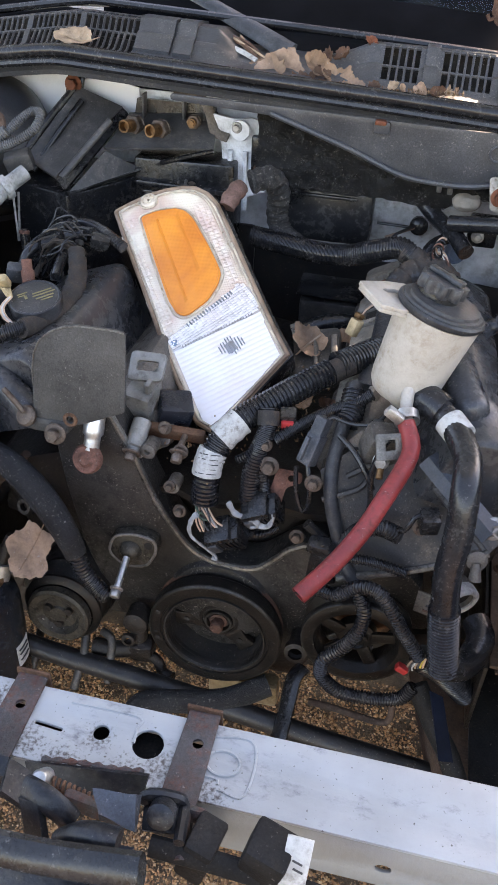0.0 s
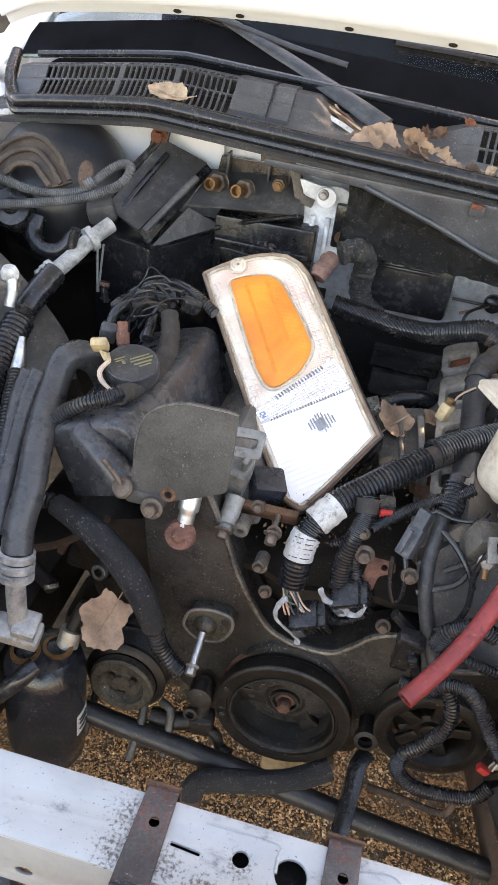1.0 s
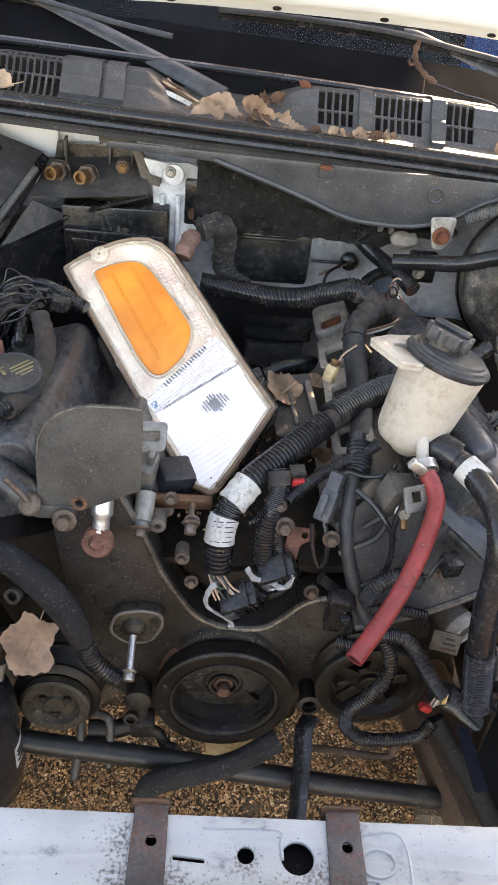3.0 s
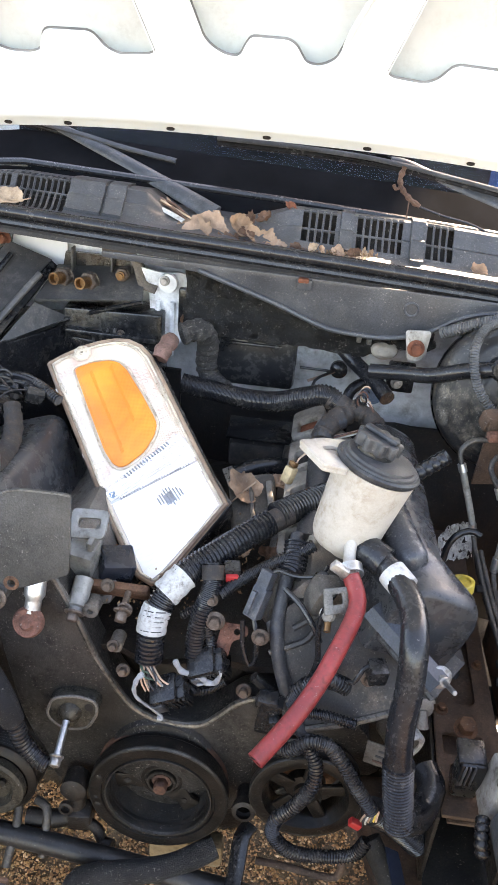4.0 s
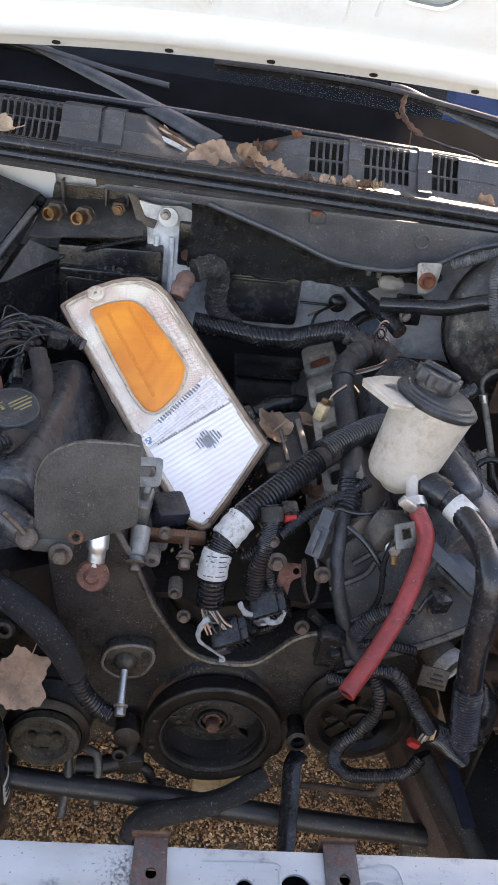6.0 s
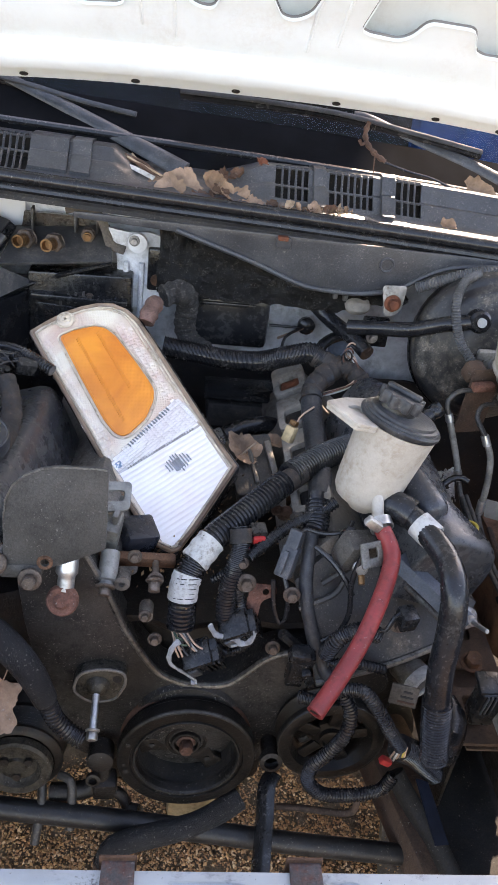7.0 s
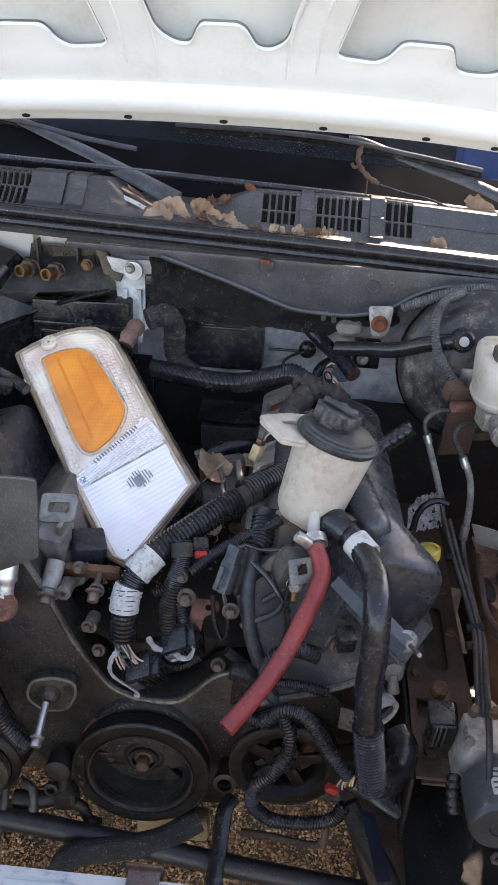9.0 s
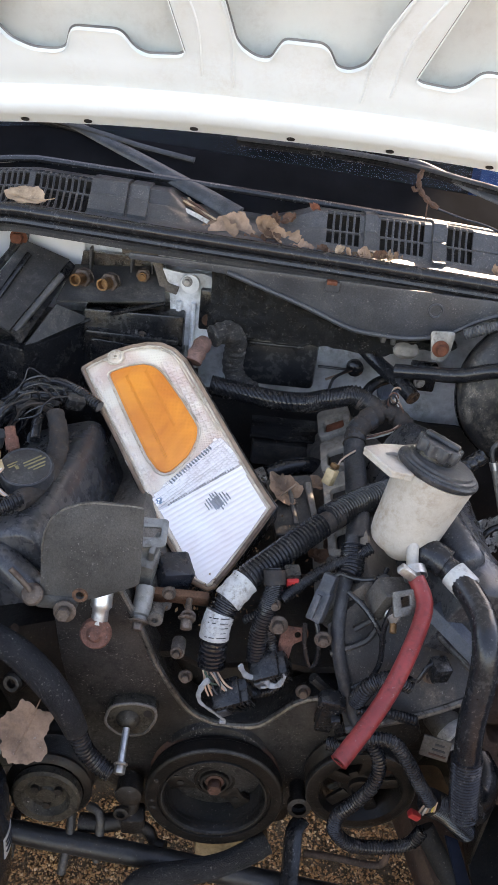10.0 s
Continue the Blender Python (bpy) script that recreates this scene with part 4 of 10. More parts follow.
P_side = [(0.175, 0.004), (0.186, -0.003), (0.235, -0.008), (0.254, 0.002), (0.272, 0.028), (0.346, 0.025), (0.357, -0.012), (0.375, -0.019), (0.410, -0.020), (0.443, -0.006), (0.459, 0.017), (0.455, 0.039), (0.411, 0.120), (0.365, 0.223), (0.233, 0.202)]
P_up = [(0.02, 0.26), (0.20, 0.27), (0.34, 0.30), (0.36, 0.55), (0.30, 0.80), (0.02, 0.80)]
outline = [(u, hood_edge(u) + 0.062) for u in UE] + [(0.76, 1.18), (-0.76, 1.18)]
flip = [(-x, y) for x, y in P_side][::-1]
flip_up = [(-x, y) for x, y in P_up][::-1]
part("inner_frame", pierced(outline, [rounded(P_mid, 0.012), rounded(P_side, 0.012), rounded(flip, 0.012), rounded(P_up, 0.02), rounded(flip_up, 0.02)], 0.014, HM @ Matrix.Translation((0, 0, -0.012)), 0.004), M_cream, hood, "cream painted stamped inner frame")
for loop in (P_mid, P_side, flip):
    pts = [HM @ V(x, y, -0.010) for x, y in rounded(loop, 0.012)]
    part("cutout_edge", sweep(pts + pts[:1], 0.0010, 8, cap=False), M_cream, hood)
    # grey bead paints the shade of the open gap behind the frame
    gap = [HM @ V(x, y, -0.020) for x, y in rounded(loop, 0.012)]
    part("mastic_bead", sweep(gap + gap[:1], 0.0024, 8, cap=False), M_gapshade, hood, "grey line for the shade in the gap between frame and skin")
# the rounded rear beam and the flat lip with its small holes
prof = ((0.072, -0.012), (0.066, 0.003), (0.056, 0.012), (0.044, 0.015), (0.032, 0.012), (0.026, 0.004), (0.024, -0.001), (0.010, -0.003), (0.0, -0.006), (-0.001, -0.014))
part("rear_beam", band([[HM @ V(u, hood_edge(u) + v, w + 0.05 * u * u * 0.0) for u in UE] for v, w in prof], 0.003), M_cream, hood)
for u in (-0.44, -0.335, -0.16, 0.0, 0.165, 0.335, 0.45):
    v = hood_edge(u) + 0.011
    # solid disc on the lip; the slot's shade is its dark colour
    part("drain_hole", lathe([(0.0, 0.0), (0.0046, 0.0), (0.0046, -0.002), (0, -0.002)], HM @ Matrix.Translation((u, v, 0.0005)) @ Matrix.Diagonal((1.5, 0.7, 1, 1)), 14), M_dark, hood, "dark disc for the shade of a small slot in the hood lip")
for u, v, r in ((0.545, 0.13, 0.008), (0.50, 0.09, 0.0035), (0.54, 0.035, 0.007), (0.515, -0.04, 0.003), (-0.06, 0.24, 0.003)):
    # no opening is cut: a dark disc gives the hole's shade
    part("plug_hole", lathe([(0.0, 0.0), (r, 0.0), (r, -0.003), (0, -0.003)], HM @ Matrix.Translation((u, v, 0.001)), 18), M_dark, hood)
for u, du, v0, v1 in ((0.10, 0.055, -0.045, 0.16), (-0.10, -0.055, -0.045, 0.16), (0.515, 0.0, -0.06, 0.2), (-0.53, 0.0, -0.06, 0.2), (0.145, 0.06, -0.03, 0.17), (-0.15, -0.06, -0.03, 0.17)):
    part("pressed_bead", sweep(spline([HM @ V(u, v0, -0.012), HM @ V(u + du * 0.2, (v0 + v1) / 2, -0.0118), HM @ V(u + du, v1, -0.012)], 0.02), 0.0028, 6), M_cream, hood)

# ---- upper radiator support ----
bar = thing("radiator_support", (0, -0.01, 0.70), "scuffed white steel upper radiator support across the front", "car crossmember")
BM = Matrix.Translation((0, 0, 0.782))
holes = [ring_outline(0.0425, -0.002, 0.0125), ring_outline(-0.069, 0.006, 0.006), ring_outline(0.081, 0.006, 0.006), ring_outline(0.003, -0.001, 0.0065), rounded([(-0.052, -0.003), (-0.028, -0.005), (-0.028, -0.008), (-0.052, -0.006)], 0.001, 2)]
part("top_plate", pierced([(-0.62, -0.034), (0.66, -0.040), (0.66, 0.026), (-0.62, 0.031)], holes, 0.004, BM, 0.0012), M_bar, bar)
part("rear_flange", rbox((1.28, 0.004, 0.034), pose(0.02, 0.0285, 0.762), 0.0015), M_bar, bar)
front_holes = [ring_outline(0.235, 0.016, 0.006, 0.003), ring_outline(-0.255, 0.020, 0.006, 0.003), ring_outline(-0.155, 0.012, 0.007, 0.003), rounded([(-0.20, 0.006), (-0.18, 0.006), (-0.18, 0.018), (-0.20, 0.018)], 0.002)]
part("under_channel", rbox((1.20, 0.060, 0.004), pose(0.02, -0.008, 0.757), 0.001), M_shadeplastic, bar, "dark inner channel")
part("front_flange", pierced([(-0.62, 0), (-0.075, 0), (-0.075, 0.02), (0.068, 0.02), (0.068, 0.0), (0.66, 0.0), (0.66, 0.038), (-0.62, 0.038)], front_holes, 0.004, way_to((0, -0.94, 0.34), (0, -0.049, 0.744)), 0.001), M_header, bar, "cream front flange with small holes")
part("oval_emboss", sweep([V(0.104 + 0.0135 * math.cos(a), -0.004 + 0.0105 * math.sin(a), 0.7825) for a in steps(0, 6.283, 28)], 0.0014, 6, cap=False), M_bar, bar)
for pts in (((0.086, 0.016), (0.124, 0.018), (0.126, -0.026), (0.105, -0.026), (0.104, -0.034)), ((0.084, -0.017), (0.102, -0.018), (0.104, -0.022)), ((-0.03, 0.019), (0.027, 0.019), (0.030, 0.008), (0.031, -0.004)), ((0.066, 0.004), (0.069, 0.017), (0.08, 0.018))):
    part("pressed_line", sweep(spline([V(x, y, 0.7822) for x, y in pts], 0.004), 0.0012, 6), M_bar, bar)
for x, y, w_, d_ in ((-0.300, -0.004, 0.016, 0.010), (-0.305, 0.016, 0.006, 0.004), (-0.270, -0.012, 0.007, 0.011), (-0.215, 0.004, 0.010, 0.006)):
    part("stamped_mark", sweep([V(x + w_ * cx_, y + d_ * cy_, 0.7822) for cx_, cy_ in ((-0.5, -0.5), (0.5, -0.45), (0.5, 0.5), (-0.45, 0.5), (-0.5, -0.5))], 0.0009, 6), M_bar, bar)
for bx, hx in ((-0.071, -0.071), (0.079, 0.079)):
    st = thing("rusty_strap", (bx, 0, 0.784), "rusty grey bracket strap wrapped over the white radiator support", "bracket", "straps on the radiator support")
    part("strap", pierced(rounded([(-0.0145, -0.048), (0.0145, -0.048), (0.0135, 0.036), (-0.0125, 0.036)], 0.003), [ring_outline(0.002, 0.006, 0.0042)], 0.003, Matrix.Translation((bx, 0, 0.7852)), 0.0008), M_strap, st)
    part("rear_fold", rbox((0.03, 0.003, 0.02), pose(bx, 0.036, 0.779), 0.001), M_rust, st)
    part("front_leg", rbox((0.029, 0.003, 0.030), pose(bx, -0.052, 0.772, -20), 0.001), M_latch, st)

# ---- an unseen plain wall, added behind the car to shade the left cowl ----
hw = shell(steps(-9.0, 2.35, 20), steps(0, 5.2, 12), lambda x, z: V(x, 5.4, z), 0.25)
tagged(part("wall_north", hw, M_wall), "unseen brown boarded wall added to keep sun off the cowl", "wall", kind="structure")


# ---- engine ----
engine = thing("engine", (0.02, 0.6, 0.30), "grimy vee engine with its intake removed and pulleys bare", "engine")


def bolt(parent, at, direction=(0, -1, 0.09), size=1.0, material=None, stud=0.0):
    return part("bolt", hexbolt(way_to(direction, at), 0.011 * size, 0.008 * size, 0.010 * size, stud), material or M_rustbolt, parent)


COVER = [(-0.150, -0.23), (-0.195, -0.10), (-0.215, 0.02), (-0.222, 0.10), (-0.205, 0.150), (-0.150, 0.158), (-0.117, 0.088), (-0.091, 0.020), (-0.068, -0.023), (-0.048, -0.054), (-0.028, -0.070), (0.003, -0.080), (0.048, -0.076), (0.075, -0.050), (0.095, -0.027), (0.127, -0.013), (0.200, -0.020), (0.250, -0.035), (0.275, -0.07), (0.200, -0.16), (0.120, -0.235), (0.0, -0.265)]
EF = way_to((0, -1, 0), (0, 0.410, 0.640))
part("front_cover", prism(rounded(COVER, 0.018, 3), -0.05, 0.0, EF, 0.004), M_cover, engine, "oily grey front cover")
part("cover_rim", sweep(spline([EF @ V(x, y, 0.001) for x, y in COVER[5:17]], 0.006), 0.0046, 8), M_edge, engine, "bright machined rim of the cover")
part("cover_web", sweep(spline([EF @ V(x, y, -0.002) for x, y in ((0.11, 0.02), (0.16, -0.03), (0.20, -0.10))], 0.008), 0.007, 8), M_cover, engine)
part("crank_bulge", lathe([(0.075, -0.004), (0.07, 0.008), (0.05, 0.012), (0, 0.012)], EF @ Matrix.Translation((0.0, -0.15, 0)), 32), M_cover, engine)
# block, heads and valley behind the cover
part("block", rbox((0.36, 0.50, 0.26), ENG_pose(0.03, 0.72, 0.50), 0.02), M_block, engine, "dark engine block")
part("valley_floor", shell(steps(-0.12, 0.16, 10), steps(0.43, 0.93, 16), lambda x, y: V(x, y, 0.655 + 0.5 * (x - 0.02) ** 2 + 0.02 * noise.noise(V(x * 20, y * 14, 7))), 0.01), M_block, engine)
for side, x0 in ((-1, -0.155), (1, 0.185)):
    hd = part("cylinder_head", rbox((0.13, 0.46, 0.10), Matrix.Translation((x0, 0.685, 0.715)) @ Matrix.Rotation(radians(side * 38), 4, "Y"), 0.012), M_cast, engine, "dirty aluminium cylinder head")
    for j in range(4 if side > 0 else 0):
        yy = 0.56 + 0.105 * j
        px, pz = (0.143, 0.792) if side > 0 else (-0.10, 0.790)
        fl = Matrix.Translation((px, yy, pz - 0.004)) @ Matrix.Rotation(radians(side * -28), 4, "Y")
        part("intake_port", pierced(rounded([(-0.028, -0.046), (0.028, -0.046), (0.028, 0.046), (-0.028, 0.046)], 0.014), [rounded([(-0.017, -0.034), (0.017, -0.034), (0.017, 0.006), (-0.017, 0.006)], 0.008)], 0.016, fl, 0.002), M_dustyalu, hd, "cast intake port flange with an open port")
        part("port_throat", rbox((0.034, 0.042, 0.02), fl @ Matrix.Translation((0, -0.014, -0.018)), 0.004), M_orange if j == 3 else M_dark, hd)


# cam covers
def cam_cover(name, axis_from, axis_to, width, height, spin, label, square=1.0, slim=1.0):
    a, b = Vector(axis_from), Vector(axis_to)
    m = way_to(b - a, a)
    up = Matrix.Rotation(radians(spin), 4, "Z")
    half = []
    for t in steps(0, math.pi, 14):
        c, s = math.cos(t), math.sin(t)
        half.append((width * math.copysign(abs(c) ** (0.5 * square), c), height * abs(s) ** (0.6 * square)))
    outline = half + [(-width, -0.03), (width, -0.03)]
    bm = bmesh.new()
    L = (b - a).length
    rows = ((0.0, 0.90), (0.001, 0.93), (0.0035, 0.957), (0.008, 0.98), (0.014, 0.995), (0.024, 1.0), (0.036, 1.0), (0.046, 1.0), (0.056, 1.0), (0.066, 1.0), (L * 0.5, 1.0), (L - 0.02, 1.0), (L, 0.93))
    rings = [[bm.verts.new(m @ up @ V(x * k, y * k + (k - 1) * -0.0, h)) for x, y in outline] for h, k in rows]
    for ring, (h, k) in zip(rings, rows):
        mid_x, f = (m @ V(0, 0, h)).x, 1 + (slim - 1) * min(max((h - 0.030) / 0.034, 0), 1) * (1 - 0.65 * h / L)
        drop = (0.017 if slim < 1 else 0.0) * min(max((0.062 - h) / 0.03, 0), 1)
        for v in ring:
            v.co.z -= drop
            if slim < 1 and v.co.x > mid_x - 0.01:
                v.co.x = mid_x - 0.01 + (v.co.x - mid_x + 0.01) * f
    for r0, r1 in zip(rings, rings[1:]):
        for j in range(len(outline)):
            k = (j + 1) % len(outline)
            bm.faces.new((r0[j], r0[k], r1[k], r1[j]))
    bm.faces.new(rings[0])
    bm.faces.new(rings[-1])
    bmesh.ops.recalc_face_normals(bm, faces=bm.faces)
    ob = part(name, bm, M_camcover, engine, label)
    return ob, m @ up


camR, CR = cam_cover("cam_cover", (0.299, 0.42, 0.755), (0.248, 0.76, 0.780), 0.058, 0.085, CAM_R, "smooth black plastic cam cover", 1.0, 0.5)
camL, CL = cam_cover("cam_cover", (-0.275, 0.422, 0.753), (-0.245, 0.70, 0.757), 0.063, 0.078, CAM_L, "black plastic cam cover with a raised ridge", 0.6)
part("ridge", sweep(spline([(-0.317, 0.435, 0.811), (-0.277, 0.412, 0.797), (-0.234, 0.392, 0.773)], 0.004), lambda k, s: 0.0185 * (1 - (2 * s - 1) ** 12) ** 0.5 + 0.001, 20), M_camcover, camL)
part("ridge_stud", hose([(-0.26, 0.375, 0.821), (-0.248, 0.373, 0.809), (-0.237, 0.372, 0.794)], 0.0034, 10), M_rustbolt, camL, "rusty long bolt")
part("ridge_washer", lathe([(0.013, -0.004), (0.0135, 0.0), (0.011, 0.003), (0.006, 0.004), (0.0, 0.004)], way_to((-0.2, -0.75, 0.6), (-0.236, 0.374, 0.787)), 20), M_rustbolt, camL)
part("hump", sweep(spline([(0.256, 0.560, 0.842), (0.268, 0.500, 0.840), (0.285, 0.447, 0.830)], 0.004), lambda k, s: 0.021 * (1 - (2 * s - 1) ** 10) ** 0.5 + 0.001, 20), M_camcover, camR, "rounded hump on the cover")
part("breather_stub", sweep(spline([(0.281, 0.660, 0.823), (0.310, 0.670, 0.838), (0.342, 0.680, 0.860)], 0.004), lambda k, s: 0.012 - 0.0015 * (k % 3 == 0), 12), M_rubber, camR)
part("cover_bolt", hexbolt(way_to((0.2, -0.9, 0.4), (0.324, 0.372, 0.740)), 0.012, 0.012, 0.014, 0.03), M_steel, camR)

# ---- pulleys ----
CP = way_to((0.02, -0.998, 0.045), (0.002, 0.371, 0.459))
crank = part("crank_pulley", lathe([(0.066, -0.012), (0.0685, 0.000), (0.0705, 0.0040), (0.0725, 0.0042), (0.0735, 0.0020), (0.0765, 0.0020), (0.0775, 0.0048), (0.0915, 0.0048), (0.0942, 0.0020), (0.0942, -0.016), (0.0905, -0.020), (0.0905, -0.024)] + [(0.0905 - 0.0028 * (j % 2), -0.024 - 0.0022 * j) for j in range(13)] + [(0.0925, -0.052), (0.0925, -0.058), (0.03, -0.058)], CP, 72), M_pulley, engine, "bare ribbed crank pulley")
part("grooved_ring", lathe([(0.0912 - 0.0028 * (j % 2), -0.024 - 0.0022 * j) for j in range(13)], CP, 72), M_groove, crank, "reddish rusty belt grooves")
part("rim_line", lathe([(0.0690, 0.0012), (0.0704, 0.0046), (0.0722, 0.0048), (0.0732, 0.0026)], CP, 72), M_rimwear, crank, "rubbed bright inner lip")
part("rim_edge", lathe([(0.0905, 0.0050), (0.0922, 0.0042), (0.0940, 0.0022), (0.0944, 0.0006)], CP, 72), M_rimwear, crank)
part("bowl", lathe([(0.067, -0.006), (0.064, -0.048), (0.0, -0.050)], CP, 48), M_dark, crank, "dark recess of the pulley")
part("hub", lathe([(0.033, -0.048), (0.031, -0.030), (0.0285, -0.026), (0.0245, -0.026), (0.0235, -0.029), (0.0215, -0.029), (0.0205, -0.022), (0.0165, -0.022), (0.0155, -0.028), (0.0, -0.028)], CP, 40), M_pulley, crank, "stepped hub of the pulley")
part("hub_ring", lathe([(0.0202, -0.0225), (0.0196, -0.0212), (0.0172, -0.0212), (0.0166, -0.0225)], CP, 40), M_rimwear, crank)
for j in range(3):
    a = math.radians(-48 + 120 * j)
    mm = CP @ Matrix.Rotation(a, 4, "Z") @ Matrix.Translation((0.046, 0, -0.033))
    part("spoke", prism(rounded([(-0.018, -0.017), (0.004, -0.011), (0.022, -0.016), (0.022, 0.016), (0.004, 0.011), (-0.018, 0.017)], 0.006), -0.006, 0.005, mm, 0.002), M_pulley, crank)
    part("puller_hole", lathe([(0.0, 0.0012), (0.0046, 0.001), (0.0046, -0.006)], mm @ Matrix.Translation((0.002, 0, 0.0052)), 14), M_dark, crank)
part("crank_bolt", hexbolt(CP @ Matrix.Translation((0, 0, -0.026)), 0.017, 0.014, 0.013), M_groove, crank, "rusty crank bolt")
for a, r in ((160, 0.0035), (187, 0.0028), (196, 0.004), (262, 0.002)):
    part("rim_pit", lathe([(0, 0.0007), (r, 0.0006), (r, -0.001)], CP @ Matrix.Translation((0.0845 * math.cos(radians(a)), 0.0845 * math.sin(radians(a)), 0.0047)), 12), M_dark, crank)

PP = way_to((0.03, -0.997, 0.03), (0.1955, 0.376, 0.501)) @ Matrix.Scale(0.90, 4)
psp = part("steering_pump_pulley", lathe([(0.056, -0.004), (0.063, 0.010), (0.074, 0.012), (0.082, 0.008), (0.082, -0.002), (0.078, -0.004)] + [(0.078 - 0.0025 * (j % 2), -0.004 - 0.0022 * j) for j in range(11)] + [(0.081, -0.028), (0.081, -0.032), (0.058, -0.032), (0.054, -0.010), (0.056, -0.004)], PP, 52), M_pulley, engine, "black spoked steering pump pulley")
part("rim_line", lathe([(0.0795, 0.0092), (0.0812, 0.0094), (0.0822, 0.0080), (0.0823, 0.0050)], PP, 52), M_rimwear, psp, "rubbed bright edge")
part("hub", lathe([(0.030, -0.02), (0.028, -0.006), (0.018, -0.004), (0.018, 0.004), (0.014, 0.005), (0.012, 0.001), (0, 0.001)], PP, 28), M_pulley, psp)
for j in range(5):
    part("spoke", rbox((0.040, 0.020, 0.008), PP @ Matrix.Rotation(radians(72 * j + 10), 4, "Z") @ Matrix.Translation((0.042, 0, -0.006)), 0.003), M_pulley, psp)
part("pump_body", lathe([(0.050, -0.12), (0.055, -0.05), (0.03, -0.034), (0.0, -0.034)], PP, 24), M_rust, psp, "rusty pump casting behind the pulley")
for k, (dx, dy) in enumerate(((0.02, -0.035), (-0.035, -0.025), (0.05, 0.0))):
    part("lock_clip", rbox((0.016, 0.010, 0.003), PP @ Matrix.Translation((dx, dy, -0.02)) @ Matrix.Rotation(0.6 * k, 4, "Z"), 0.001), M_edge, psp)

# ---- idler boss with its long stud ----
IM = eng(-0.119, 0.384, 0.575)
idl = part("idler_boss", prism(rounded([(-0.036, -0.012), (-0.012, -0.032), (0.022, -0.026), (0.036, 0.004), (0.034, 0.024), (0.005, 0.030), (-0.028, 0.020)], 0.012, 4), -0.030, -0.006, IM, 0.003), M_clutch, engine, "corroded alloy idler boss")
BOSS = rounded([(-0.036, -0.012), (-0.012, -0.032), (0.022, -0.026), (0.036, 0.004), (0.034, 0.024), (0.005, 0.030), (-0.028, 0.020)], 0.012, 4)
part("boss_lip", sweep([IM @ V(x * 0.95, y * 0.95, -0.0065) for x, y in BOSS + BOSS[:1]], 0.0022, 8, cap=False), M_cast, idl, "paler raised lip")
part("pad", lathe([(0.016, -0.008), (0.015, -0.002), (0.009, 0.004), (0, 0.010)], IM @ Matrix.Translation((-0.002, 0, 0)), 20), M_clutch, idl)
part("dimple", lathe([(0.0, -0.0055), (0.006, -0.0055), (0.006, -0.007)], IM @ Matrix.Translation((0.023, 0.012, 0)), 14), M_dark, idl)
stud_a, stud_b = IM @ V(-0.002, 0, 0.010), V(-0.121, 0.326, 0.556)
part("stud", sweep(spline([stud_a, stud_b], 0.004), 0.0048, 10), M_alu, idl, "pale steel stud")
part("stud_nut", hexbolt(way_to(stud_b - stud_a, stud_b - (stud_b - stud_a).normalized() * 0.008), 0.013, 0.010, 0.009), M_steel, idl)

# ---- air-conditioning compressor ----
comp = thing("ac_compressor", (-0.22, 0.42, 0.37), "oily black compressor with a worn clutch plate", "compressor")
CM = way_to((0.0, -0.995, 0.10), (-0.2205, 0.352, 0.4595))
part("clutch_plate", lathe([(0.0, 0.004), (0.012, 0.004), (0.014, 0.000), (0.026, -0.001), (0.030, 0.003), (0.033, 0.008), (0.042, 0.009), (0.046, 0.006), (0.047, -0.004)], CM, 40), M_clutch, comp, "worn greenish clutch plate")
part("pulley", lathe([(0.048, -0.006), (0.054, -0.008), (0.058, -0.012), (0.058, -0.016)] + [(0.057 - 0.0022 * (j % 2), -0.016 - 0.0022 * j) for j in range(13)] + [(0.060, -0.046), (0.060, -0.052), (0.03, -0.055)], CM, 44), M_pulley, comp)
part("body", lathe([(0.056, -0.05), (0.062, -0.06), (0.062, -0.20), (0.05, -0.22), (0, -0.22)], CM, 30), M_block, comp)
for a in (30, 150, 270):
    part("rivet", lathe([(0.006, 0.0), (0.0055, 0.005), (0, 0.006)], CM @ Matrix.Translation((0.018 * math.cos(radians(a)), 0.018 * math.sin(radians(a)), 0)), 12), M_block, comp)

# ---- flat cover plate, alloy bracket, sensors and bolts on the front ----
PT, PTL, PB = V(-0.115, 0.400, 0.905), V(-0.222, 0.388, 0.870), V(-0.190, 0.385, 0.783)
plate = thing("cover_plate", PB, "flat grey-brown steel plate with rounded corners bolted to the engine", "plate")
PL_M = way_to((0.02, -0.985, 0.17), (-0.170, 0.392, 0.845))
part("plate", pierced(rounded([(-0.0585, -0.081), (-0.0585, 0.000), (-0.0555, 0.0194), (-0.0481, 0.0367), (-0.0343, 0.0495), (-0.0166, 0.0577), (0.0012, 0.0612), (0.043, 0.0612), (0.0557, 0.0598), (0.056, 0.0138), (0.0553, -0.0402), (0.0117, -0.0602), (-0.0259, -0.0748)], 0.004, 2), [ring_outline(-0.0125, -0.0600, 0.0045)], 0.005, PL_M, 0.0008), M_plate, plate)
part("edge_bead", sweep([PL_M @ V(x, y, 0.0002) for x, y in ((-0.0575, -0.02), (-0.0575, 0.000), (-0.0547, 0.019), (-0.0474, 0.036), (-0.0338, 0.0486), (-0.0163, 0.0568), (0.0012, 0.0602), (0.043, 0.0602), (0.0547, 0.0589))], 0.0011, 6), M_edge, plate, "rubbed bright edge")
part("hole_boss", lathe([(0.005, 0.001), (0.0085, 0.0015), (0.0095, 0.0)], PL_M @ Matrix.Translation((-0.0125, -0.060, 0)), 18), M_rust, plate)
